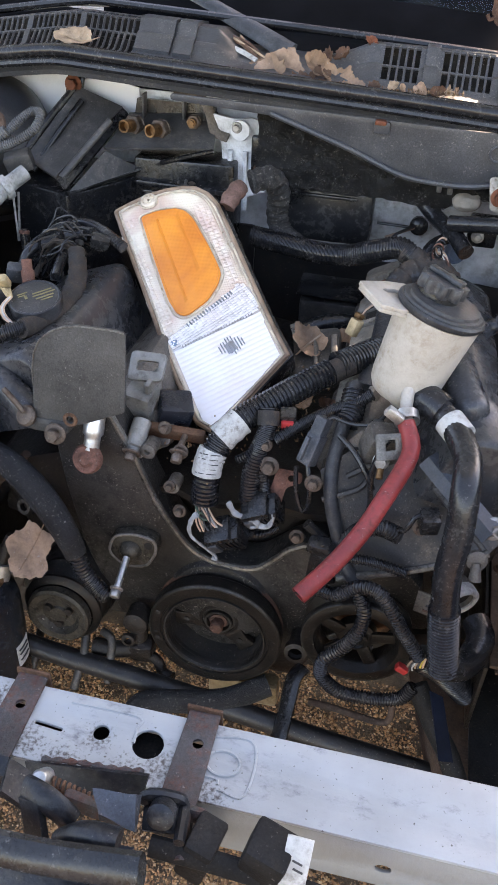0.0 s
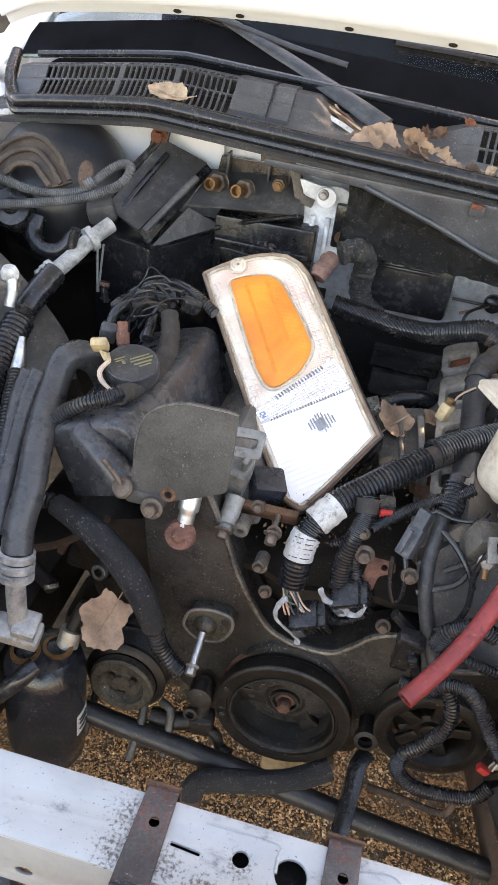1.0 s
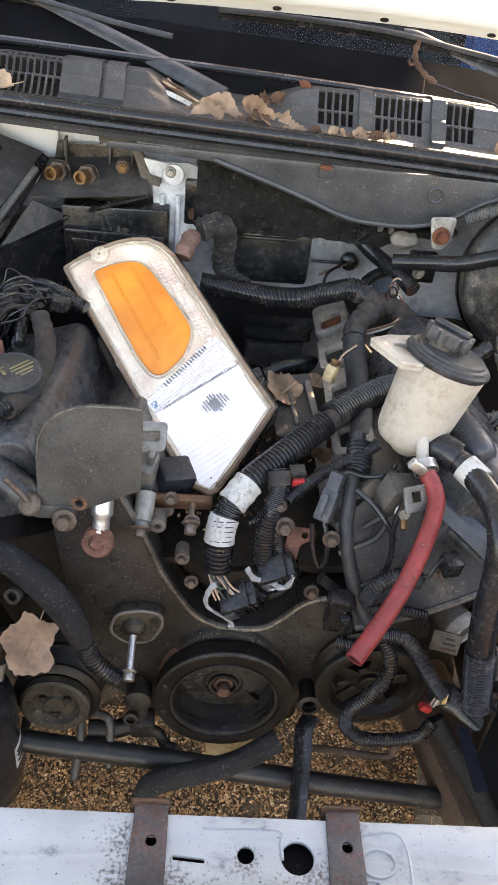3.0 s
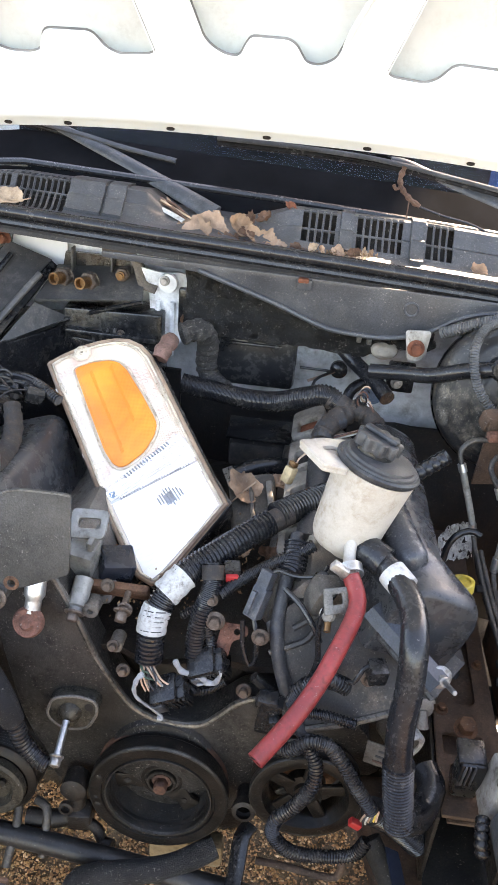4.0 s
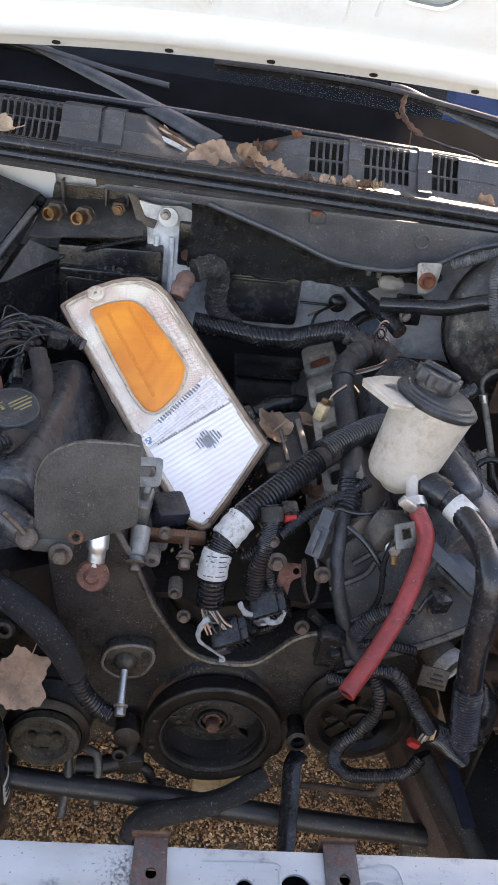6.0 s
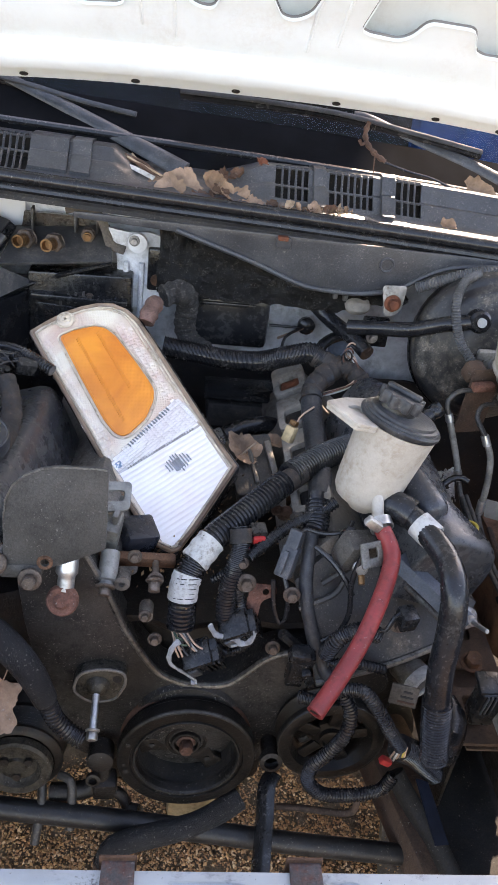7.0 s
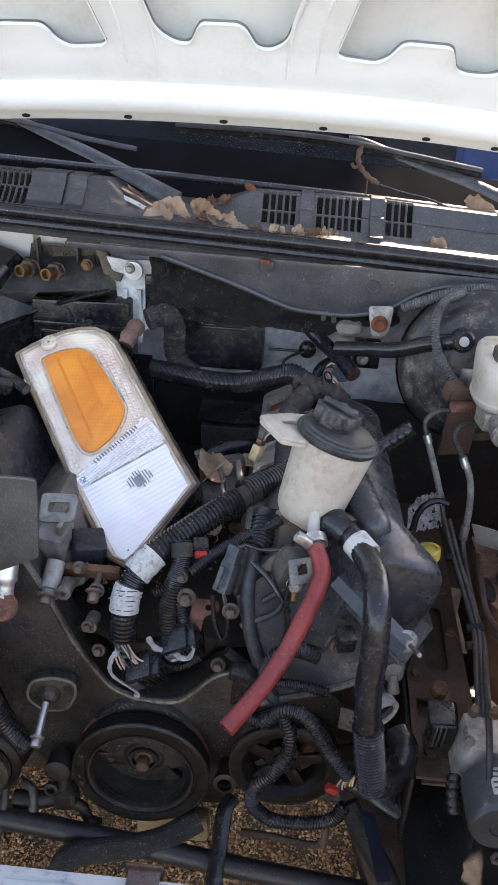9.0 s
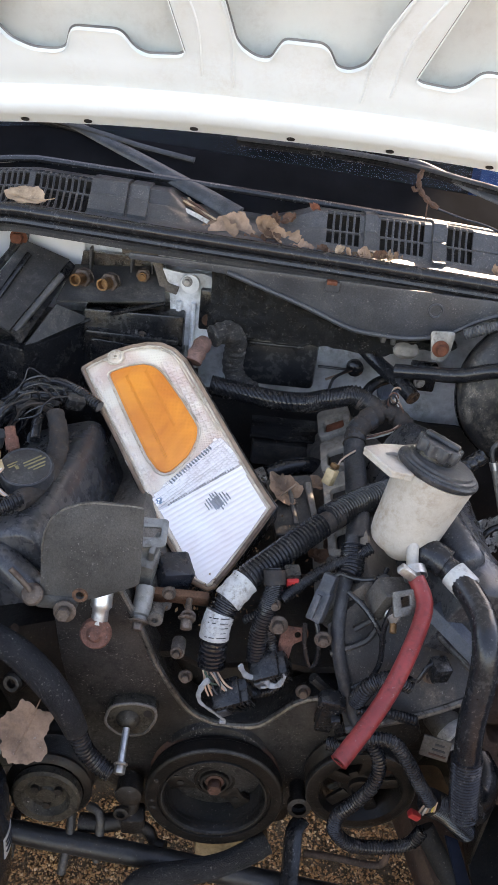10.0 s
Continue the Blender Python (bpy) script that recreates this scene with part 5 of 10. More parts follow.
part("foot", rbox((0.05, 0.02, 0.03), PL_M @ Matrix.Translation((-0.040, -0.072, -0.012)), 0.006), M_plate, plate)
bolt(plate, (-0.197, 0.368, 0.772), (0, -0.95, 0.3), 1.35)
alb = thing("alloy_bracket", (-0.104, 0.420, 0.728), "grey cast alloy bracket with a slot beside the plate", "bracket")
part("arm", rbox((0.030, 0.05, 0.050), pose(*(-0.120, 0.462, 0.703), 20, 0, 10), 0.008), M_cast, alb)
part("ear", pierced(rounded([(-0.022, -0.016), (0.022, -0.016), (0.026, 0.018), (-0.016, 0.020)], 0.008), [rounded([(-0.010, -0.006), (0.014, -0.005), (0.014, 0.005), (-0.010, 0.004)], 0.004)], 0.008, way_to((0.05, -0.75, 0.66), (-0.102, 0.450, 0.733)), 0.002), M_cast, alb)
part("stand_off", lathe([(0.011, 0.0), (0.011, 0.032), (0.0085, 0.036), (0.0085, 0.044)], way_to((0.0, -0.95, 0.25), (-0.113, 0.460, 0.717)), 18), M_cast, alb)
part("socket_head", lathe([(0.0085, 0.0), (0.0085, 0.010), (0.005, 0.011), (0.0045, 0.006), (0, 0.006)], way_to((0.0, -0.95, 0.25), (-0.113, 0.428, 0.720)), 14), M_steel, alb)
rp = thing("rusty_plug_fitting", (-0.162, 0.385, 0.739), "alloy pipe fitting with a rust-red plug", "pipe fitting")
part("body", sweep(spline([(-0.159, 0.402, 0.781), (-0.159, 0.390, 0.761), (-0.160, 0.383, 0.745)], 0.004), lambda k, s: 0.013 if s < 0.55 else 0.010, 16), M_alu, rp)
part("plug", lathe([(0.0, 0.012), (0.006, 0.013), (0.010, 0.009), (0.0165, 0.010), (0.019, 0.006), (0.019, 0.0), (0.012, -0.004)], way_to((-0.05, -0.9, 0.42), (-0.162, 0.378, 0.734)), 24), M_plugrust, rp)
for at, sz in (((-0.056, 0.417, 0.737), 1.0), ((0.056, 0.420, 0.736), 1.25), ((0.100, 0.405, 0.641), 1.0), ((0.113, 0.410, 0.729), 1.1), ((0.049, 0.430, 0.759), 0.8), ((-0.066, 0.400, 0.692), 0.8), ((-0.052, 0.395, 0.658), 0.9), ((0.247, 0.385, 0.710), 1.0), ((0.121, 0.395, 0.439), 1.1), ((-0.083, 0.440, 0.752), 0.9)):
    bolt(engine, at, (0, -0.96, 0.28), sz)
part("valley_bracket", pierced(rounded([(-0.024, -0.05), (0.0, -0.05), (0.006, -0.012), (0.030, 0.0), (0.028, 0.016), (-0.012, 0.018)], 0.006), [ring_outline(0.012, 0.004, 0.005)], 0.004, way_to((0.0, -0.9, 0.4), (0.074, 0.425, 0.713)) @ Matrix.Scale(0.8, 4), 0.001), M_plugrust, engine, "rusty thin bracket in the valley")
part("valley_bracket", rbox((0.10, 0.012, 0.022), pose(*(-0.082, 0.450, 0.739), 20, 0, 0), 0.004), M_rust, engine)
part("dipstick_boss", lathe([(0.012, -0.02), (0.012, 0.01), (0.016, 0.012), (0.016, 0.022), (0.010, 0.024)], way_to((0, -0.97, 0.2), (0.118, 0.385, 0.458)), 16), M_block, engine)
# coolant outlet with its corroded lip
out = thing("coolant_outlet", (0.305, 0.420, 0.582), "corroded alloy coolant outlet pipe with a crusted open mouth", "pipe")
ob_ = Vector((0.322, 0.425, 0.560))
oa = ob_ + V(-0.022, 0.036, 0.004)
part("pipe", sweep(spline([oa + (oa - ob_) * 1.2, oa, ob_], 0.006), lambda k, s: 0.023 if s < 0.9 else 0.0235, 22, hollow=0.72), M_cast, out)
part("crusted_lip", lathe([(0.0165, 0.001), (0.0165, 0.004), (0.021, 0.0055), (0.0245, 0.003), (0.0245, -0.010), (0.022, -0.014)], way_to(ob_ - oa, ob_), 26), M_crust, out, "white corrosion crust")
# black disc across the mouth stands for the shade inside
part("bore", lathe([(0.0, -0.006), (0.0168, -0.006), (0.0168, -0.008)], way_to(ob_ - oa, ob_), 24), M_shadeplastic, out, "black disc for the shade in the bore")
# inclined dark brace across the engine front
brace = part("brace", sweep([Vector((0.242, 0.430, 0.779)), Vector((0.322, 0.360, 0.740))], 0.014, 4, 0.5), M_bluedark, engine, "black steel brace")
part("brace_edge", sweep([Vector((0.243, 0.425, 0.755)), Vector((0.318, 0.360, 0.716))], 0.0035, 6), M_edge, engine)
# timing side right: dusty flat cover panel
HF = [(0.118, 0.428, 0.736), (0.151, 0.445, 0.761), (0.255, 0.470, 0.764), (0.372, 0.450, 0.694), (0.334, 0.405, 0.670), (0.252, 0.385, 0.641), (0.158, 0.375, 0.611)]
head_face = bmesh.new()
hf_front = [head_face.verts.new(p) for p in HF]
hf_back = [head_face.verts.new(Vector(p) + V(0, 0.05, -0.01)) for p in HF]
hf_mid = head_face.verts.new(sum((Vector(p) for p in HF), Vector()) / len(HF) + V(0, -0.004, 0))
for j in range(len(HF)):
    k = (j + 1) % len(HF)
    head_face.faces.new((hf_mid, hf_front[j], hf_front[k]))
    head_face.faces.new((hf_front[j], hf_back[j], hf_back[k], hf_front[k]))
bmesh.ops.recalc_face_normals(head_face, faces=head_face.faces)
part("head_front", head_face, M_dustcover, engine, "dusty front face of the cylinder head")
part("head_rim", sweep(spline([V(*HF[4]), V(*HF[5]), V(*HF[6])], 0.008), 0.005, 8), M_edge, engine)
part("head_rib", sweep(spline([(0.152, 0.424, 0.737), (0.186, 0.434, 0.758), (0.225, 0.455, 0.766)], 0.008), 0.004, 6), M_dustcover, engine)
part("head_rib", sweep(spline([(0.126, 0.412, 0.704), (0.167, 0.418, 0.724), (0.179, 0.424, 0.743)], 0.008), 0.004, 6), M_dustcover, engine)
tagp = part("pump_label", rbox((0.036, 0.003, 0.032), pose(*(0.277, 0.372, 0.597), -10, 0, -15), 0.001), M_cast, engine, "stained printed label on the pump")
for k in range(3):
    part("print_bar", rbox((0.022 - 0.005 * k, 0.001, 0.003), pose(*(0.277, 0.372, 0.597), -10, 0, -15) @ Matrix.Translation((0.004, -0.0022, -0.009 + 0.008 * k)), 0.0003), M_ink if k else M_orange2, tagp)
part("bank_side", rbox((0.18, 0.42, 0.22), pose(-0.235, 0.66, 0.56, 0, -20, 0), 0.03), M_block, engine, "grimy dark side of the engine bank")
part("bank_side", rbox((0.15, 0.42, 0.22), pose(0.262, 0.66, 0.56, 0, 20, 0), 0.03), M_block, engine, "grimy dark side of the engine bank")
part("mount_arm", rbox((0.10, 0.08, 0.07), pose(-0.33, 0.56, 0.50, 0, 15, 10), 0.012), M_block, engine)
part("valley_cover", prism(rounded([(-0.035, -0.05), (0.03, -0.05), (0.04, 0.05), (-0.03, 0.055)], 0.01), -0.03, 0.0, pose(*(0.074, 0.658, 0.755), 18, -14, 10), 0.004), M_dustcover, engine, "dusty cast cover in the valley")
aa = thing("alloy_mount", (-0.118, 0.450, 0.767), "pale dirty alloy arm behind the cover plate", "bracket")
part("body", rbox((0.034, 0.034, 0.062), pose(*(-0.122, 0.468, 0.762), 12, 6, -8), 0.007, taper=1.15), M_palecast, aa)
part("ear", pierced(rounded([(-0.022, -0.018), (0.022, -0.018), (0.026, 0.018), (-0.020, 0.020)], 0.007), [rounded([(-0.012, -0.005), (0.015, -0.005), (0.016, 0.007), (-0.011, 0.007)], 0.004)], 0.009, way_to((0.08, -0.72, 0.69), (-0.116, 0.470, 0.819)), 0.002), M_palecast, aa)
part("web", rbox((0.008, 0.036, 0.050), pose(*(-0.108, 0.472, 0.785), 14, 8, -10), 0.003), M_palecast, aa)
part("foot", rbox((0.030, 0.022, 0.016), pose(*(-0.123, 0.452, 0.733), 10, 4, -8), 0.005), M_cast, aa)
ol = thing("oil_line", (-0.350, 0.450, 0.594), "grimy brown oil line with dried dirt", "pipe")
part("pipe", hose([(-0.434, 0.500, 0.507), (-0.373, 0.470, 0.562), (-0.324, 0.450, 0.615), (-0.276, 0.430, 0.677)], 0.0058, 8), M_rust2, ol)
part("stub", hose([(-0.357, 0.460, 0.563), (-0.350, 0.465, 0.583)], 0.006, 8), M_rust2, ol)
sf = thing("side_fitting", (-0.279, 0.420, 0.589), "dark round fitting with a pale worn face", "pipe fitting")
part("body", lathe([(0.014, -0.05), (0.014, 0.0), (0.011, 0.003), (0.006, 0.003), (0.005, -0.004), (0.0, -0.004)], way_to((-0.25, -0.85, 0.3), (-0.274, 0.400, 0.609)), 20), M_block, sf)
part("face", lathe([(0.0065, 0.0032), (0.0105, 0.0036), (0.0112, 0.003)], way_to((-0.25, -0.85, 0.3), (-0.274, 0.400, 0.609)), 20), M_edge, sf)
dt = thing("drain_tube", (-0.367, 0.420, 0.550), "short dark tube with a worn end beside the engine", "pipe")
part("tube", hose([(-0.411, 0.460, 0.531), (-0.382, 0.440, 0.531), (-0.353, 0.420, 0.532)], 0.011), M_block, dt)
part("end", lathe([(0.0, 0.001), (0.0105, 0.0), (0.011, -0.006)], way_to((0.4, -0.5, -0.75), (-0.353, 0.419, 0.532)), 16), M_cast, dt)
part("front_lug", lathe([(0.013, -0.02), (0.013, 0.004), (0.008, 0.006), (0.0, 0.006)], way_to((0.1, -0.9, 0.3), (0.321, 0.400, 0.661)), 18), M_cast, engine)
part("hanging_plug", sweep(spline([(0.321, 0.395, 0.661), (0.323, 0.385, 0.641)], 0.004), lambda k, s: 0.005 + 0.003 * s, 12), M_cast, engine)
# pale castings below the plate
fl_ = thing("alloy_housing", (-0.133, 0.420, 0.733), "pale dirty cast alloy housing with bolt bosses below the plate", "engine casting")
part("web", hose([(-0.177, 0.432, 0.729), (-0.156, 0.432, 0.736), (-0.132, 0.428, 0.733), (-0.110, 0.420, 0.718)], lambda k, s: 0.017 - 0.005 * s + 0.0012 * math.sin(k * 1.1), 14, flat=0.6, step=0.005), M_palecast, fl_)
part("boss", lathe([(0.012, -0.03), (0.012, 0.006), (0.009, 0.008), (0.0085, 0.014), (0.0, 0.014)], way_to((-0.05, -0.8, -0.5), (-0.114, 0.415, 0.741)), 18), M_palecast, fl_)
part("boss_bolt", hexbolt(way_to((-0.05, -0.8, -0.5), (-0.115, 0.402, 0.736)), 0.013, 0.009, 0.012), M_rustbolt, fl_)
part("lug", lathe([(0.010, -0.02), (0.010, 0.004), (0.004, 0.005), (0.003, 0.0), (0.0, 0.0)], way_to((0.0, -0.9, 0.1), (-0.096, 0.410, 0.736)), 16), M_cast, fl_)
part("lug", lathe([(0.009, -0.02), (0.009, 0.004), (0.004, 0.005), (0.003, 0.0), (0.0, 0.0)], way_to((0.0, -0.9, 0.1), (-0.065, 0.410, 0.684)), 16), M_cast, fl_)
part("stay_bolt", hexbolt(way_to((0.0, -0.8, -0.5), (-0.057, 0.410, 0.742)), 0.013, 0.012, 0.011), M_rustbolt, fl_)
part("stay_rod", sweep(spline([(-0.057, 0.440, 0.744), (-0.057, 0.415, 0.742)], 0.005), 0.0042, 10), M_rustbolt, fl_)


# ---- the loose corner lamp lying on the engine ----
lamp = thing("corner_lamp", (-0.03, 0.50, 0.72), "loose car corner lamp with amber reflector and clear fluted lens", "car lamp")
L_TL, L_B, L_R = Vector((-0.261, 0.770, 0.885)), Vector((-0.042, 0.489, 0.721)), Vector((0.043, 0.591, 0.789))
lz = (L_B - L_TL).cross(L_R - L_TL).normalized()
lz = lz if lz.z > 0 else -lz
ly = (L_TL - L_B).normalized()
lx = ly.cross(lz)
LM = Matrix.Translation(L_B) @ Matrix((lx, ly, lz)).transposed().to_4x4()
# outlines in the plane of the lens: x across, y from the lower point to the sharp upper corner
L_out = [(0.0, 0.393), (0.029, 0.3965), (0.058, 0.3975), (0.084, 0.394), (0.108, 0.387), (0.126, 0.376), (0.1387, 0.357), (0.1448, 0.332), (0.1445, 0.287), (0.1425, 0.222), (0.1408, 0.159), (0.1402, 0.099), (0.1415, 0.055), (0.1236, 0.046), (0.089, 0.029), (0.050, 0.010), (0.014, -0.005), (0.004, -0.004), (-0.009, 0.016), (-0.0105, 0.040), (-0.0115, 0.102), (-0.0095, 0.164), (-0.0055, 0.252), (-0.003, 0.336)]
L_amber = [(0.032, 0.364), (0.057, 0.363), (0.085, 0.3545), (0.097, 0.343), (0.1026, 0.325), (0.1063, 0.2705), (0.1067, 0.232), (0.1057, 0.217), (0.0955, 0.202), (0.073, 0.184), (0.0416, 0.1745), (0.0315, 0.1755), (0.024, 0.185), (0.021, 0.211), (0.026, 0.291)]
L_clear = [(-0.002, 0.149), (0.028, 0.1625), (0.052, 0.1665), (0.085, 0.178), (0.1231, 0.1905), (0.1334, 0.177), (0.1310, 0.113), (0.1306, 0.060), (0.091, 0.0385), (0.021, 0.0065), (0.0055, 0.0025), (-0.0005, 0.014), (0.0005, 0.109)]


def grown(loop, d):
    """The outline moved outwards by d metres, or inwards where d is below nought."""
    out, k = [], len(loop)
    area = sum(loop[i - 1][0] * loop[i][1] - loop[i][0] * loop[i - 1][1] for i in range(k))
    for i in range(k):
        a, b, c = Vector(loop[i - 1]), Vector(loop[i]), Vector(loop[(i + 1) % k])
        e, f = (b - a).normalized(), (c - b).normalized()
        n = Vector((e.y + f.y, -e.x - f.x))
        n = n.normalized() * (1 if area > 0 else -1) / max(0.6, (1 + e.dot(f)) / 2) ** 0.5
        out.append((b.x + n.x * d, b.y + n.y * d))
    return out


def inside(loop, x, y):
    hit = False
    for (x0, y0), (x1, y1) in zip(loop, loop[1:] + loop[:1]):
        if (y0 > y) != (y1 > y) and x < x0 + (x1 - x0) * (y - y0) / (y1 - y0):
            hit = not hit
    return hit


def lens_line(loop, high, r, material, name, label="", closed=True):
    pts = [LM @ V(x, y, high) for x, y in loop]
    return part(name, sweep(pts + pts[:1] if closed else pts, r, 8, cap=not closed), material, lamp, label)


def facets(region, way, pitch, length, tilt, high, seed, keep=1.0):
    """Small moulded prisms, each with a tilt of its own, over a part of the lens."""
    rnd, bm = random.Random(seed), bmesh.new()
    ca, sa = math.cos(way), math.sin(way)
    n = int(0.30 / min(pitch, length))
    for i in range(-n, n):
        lean = rnd.uniform(-tilt, tilt)
        for j in range(-n, n):
            u, v = (j + 0.5) * length, (i + 0.5) * pitch
            x, y = 0.065 + u * ca - v * sa, 0.19 + u * sa + v * ca
            if not inside(region, x, y) or rnd.random() > keep:
                continue
            a, b = lean + rnd.uniform(-tilt, tilt) * 0.6, rnd.uniform(-tilt, tilt) * 0.8
            vs = []
            for du, dv in ((-0.48, -0.47), (0.48, -0.47), (0.48, 0.47), (-0.48, 0.47)):
                p, q = u + du * length, v + dv * pitch
                vs.append(bm.verts.new(LM @ V(0.065 + p * ca - q * sa, 0.19 + p * sa + q * ca, high + b * du * length + a * dv * pitch)))
            mid = bm.verts.new(LM @ V(x, y, high + 0.12 * pitch))
            for k in range(4):
                bm.faces.new((vs[k], vs[(k + 1) % 4], mid))
    return bm


R_out = rounded(L_out, 0.003, 2)
part("housing", prism(grown(L_out, 0.002), -0.050, -0.006, LM @ Matrix.Translation((0.006, 0.002, 0)), 0.004), M_black, lamp, "black lamp housing")
part("seal", prism(grown(L_out, 0.0022), -0.014, -0.006, LM, 0.002), M_black, lamp)
part("lens_base", prism(R_out, -0.008, 0.0, LM, 0.0015), M_border, lamp, "pale prismatic lens border")
lens_line(grown(L_out, -0.0010), 0.0006, 0.0034, M_rim, "rim", "yellowed brown edge")
lens_line(grown(L_out, -0.0058), 0.0012, 0.0017, M_rimline, "inner_rim")
edge = [LM @ V(x, y, 0.0012) for x, y in ((0.1385, 0.056), (0.1225, 0.0485), (0.088, 0.0315), (0.049, 0.0125), (0.016, -0.001))]
part("brown_edge", sweep(spline(edge, 0.006), 0.0052, 10, 0.55), M_browned, lamp, "burnt brown lower edge of the lens")
corner = [LM @ V(x, y, 0.0015) for x, y in ((0.006, 0.330), (0.0065, 0.386), (0.036, 0.3885), (0.041, 0.379), (0.052, 0.374), (0.064, 0.379), (0.068, 0.3895), (0.090, 0.385), (0.110, 0.376), (0.124, 0.362), (0.132, 0.345), (0.1335, 0.318), (0.1325, 0.250), (0.131, 0.200))]
part("top_ridge", sweep(spline(corner, 0.004), 0.0012, 8), M_rimline, lamp, "raised cream line round the screw boss")
part("amber_panel", prism(rounded(L_amber, 0.006, 3), 0.0, 0.0035, LM, 0.0012), M_amber, lamp, "bright amber reflector panel")
lens_line(rounded(grown(L_amber, 0.0035), 0.008, 3), 0.0012, 0.0015, M_rimline, "amber_frame")
lens_line(rounded(grown(L_amber, -0.0028), 0.006, 3), 0.0034, 0.0006, M_amberdark, "amber_bead")
for (ax, ay), (bx, by), k in (((0.0525, 0.347), (0.044, 0.197), 40), ((0.0826, 0.342), (0.078, 0.239), 28)):
    dots = None
    for q in range(k):
        t = q / (k - 1)
        dots = rbox((0.0052, 0.0021, 0.0016), LM @ Matrix.Translation((ax + (bx - ax) * t, ay + (by - ay) * t, 0.0036)) @ Matrix.Rotation(0.5, 4, "Z"), 0.0005, dots)
    part("amber_rib", dots, M_amberdark, lamp, "ladder of small ribs in the amber")
part("clear_base", prism(L_clear, -0.0005, 0.0012, LM, 0.0004), M_clear, lamp, "clear silvery lens")
WAY = math.atan2(0.0062, 0.1081)
lower = [(-0.001, 0.128), (0.133, 0.134), (0.1310, 0.113), (0.1306, 0.060), (0.091, 0.0385), (0.021, 0.0065), (0.0055, 0.0025), (-0.0005, 0.014), (0.0005, 0.109)]
upper = [(-0.002, 0.149), (0.028, 0.1625), (0.052, 0.1665), (0.085, 0.178), (0.1231, 0.1905), (0.1334, 0.177), (0.133, 0.137), (-0.001, 0.131)]
flutes = shell(steps(-0.006, 0.1345, 70), steps(0.0, 0.137, 190), lambda x, y: LM @ V(x, y, 0.0014 + 0.0007 * abs(math.sin(math.pi * (y - x * math.tan(WAY)) / 0.0072)) + 0.0002 * noise.noise(V(x * 60, y * 60, 2))), 0, lambda x, y: not inside(lower, x, y))
part("fluted_reflector", flutes, M_lens, lamp, "bright fluted reflector seen through the lens")
part("prism_band", facets(upper, WAY + 0.12, 0.0042, 0.0062, 0.26, 0.0018, 6), M_lens, lamp, "sparkling prism band", False)
left_strip = [(-0.0045, 0.330), (0.0005, 0.372), (0.016, 0.372), (0.014, 0.330), (0.010, 0.235), (0.0135, 0.178), (0.012, 0.160), (-0.003, 0.150), (0.0, 0.014), (-0.007, 0.030), (-0.008, 0.164)]
part("prism_strip", facets(left_strip, 0.02, 0.0082, 0.0062, 0.10, 0.0012, 7), M_border, lamp, "column of small square prisms", False)
right_strip = [(0.1085, 0.335), (0.118, 0.352), (0.128, 0.338), (0.1295, 0.290), (0.128, 0.196), (0.114, 0.190), (0.1125, 0.220), (0.1125, 0.275)]
part("prism_strip", facets(right_strip, -0.05, 0.0075, 0.0075, 0.12, 0.0012, 8), M_border, lamp, "column of small square prisms", False)
for (ax, ay), (bx, by), k, s, d in (((0.030, 0.1585), (0.1085, 0.1812), 17, 0.0040, 0.0078), ((0.012, 0.1298), (0.122, 0.1362), 26, 0.0027, 0.0046)):
    teeth = None
    for q in range(k):
        t = (q + 0.5) / k
        m = LM @ Matrix.Translation((ax + (bx - ax) * t, ay + (by - ay) * t, 0.0026)) @ Matrix.Rotation(math.atan2(by - ay, bx - ax), 4, "Z")
        teeth = rbox((s * 0.62, d, 0.0030), m, 0.0006, teeth, 0.6)
    part("prism_teeth", teeth, M_bulbdark, lamp, "row of small dark prisms")
spot = None
for q in range(9):
    w = 0.030 - 0.0046 * abs(q - 4)
    spot = rbox((0.0017, w, 0.0016), LM @ Matrix.Translation((0.0763 + 0.0042 * (q - 4), 0.1011 + 0.002 * (q % 2), 0.0030)) @ Matrix.Rotation(0.1, 4, "Z"), 0.0005, spot)
part("bulb_window", spot, M_bulbdark, lamp, "dark ribbed window over the bulb")
part("bulb_core", rbox((0.013, 0.016, 0.0012), LM @ Matrix.Translation((0.0745, 0.1000, 0.0026)) @ Matrix.Rotation(0.3, 4, "Z"), 0.003), M_bulbdark, lamp)
# the blue glint in the reflector's corner is a coloured piece
part("blue_glint", prism(rounded([(0.000, 0.137), (0.009, 0.136), (0.0105, 0.145), (0.002, 0.147)], 0.003), 0.0, 0.0022, LM, 0.0006), M_blueglint, lamp, "bluish glint coloured onto the reflector corner")
part("screw_boss", lathe([(0.0125, 0.0), (0.0125, 0.003), (0.0095, 0.0042), (0.0080, 0.002), (0.0045, 0.002), (0.0040, 0.0036), (0.0022, 0.0036), (0.002, -0.001), (0.0, -0.001)], LM @ Matrix.Translation((0.053, 0.3865, 0.001)), 28), M_rimline, lamp, "cream screw boss")

# ---- power steering reservoir ----
res = thing("steering_fluid_reservoir", (0.194, 0.477, 0.81), "yellowed white plastic fluid reservoir with a black lid", "fluid reservoir")
ra, rb = Vector(RES_A), Vector(RES_B)
RM = way_to(rb - ra, ra)
rl = (rb - ra).length
part("cup", lathe([(0.0, -0.006), (0.026, -0.006), (0.035, -0.002), (0.0395, 0.006), (0.0415, 0.016), (0.0485, rl - 0.016), (0.0495, rl - 0.006), (0.0, rl - 0.006)], RM, 48), M_nylon, res)
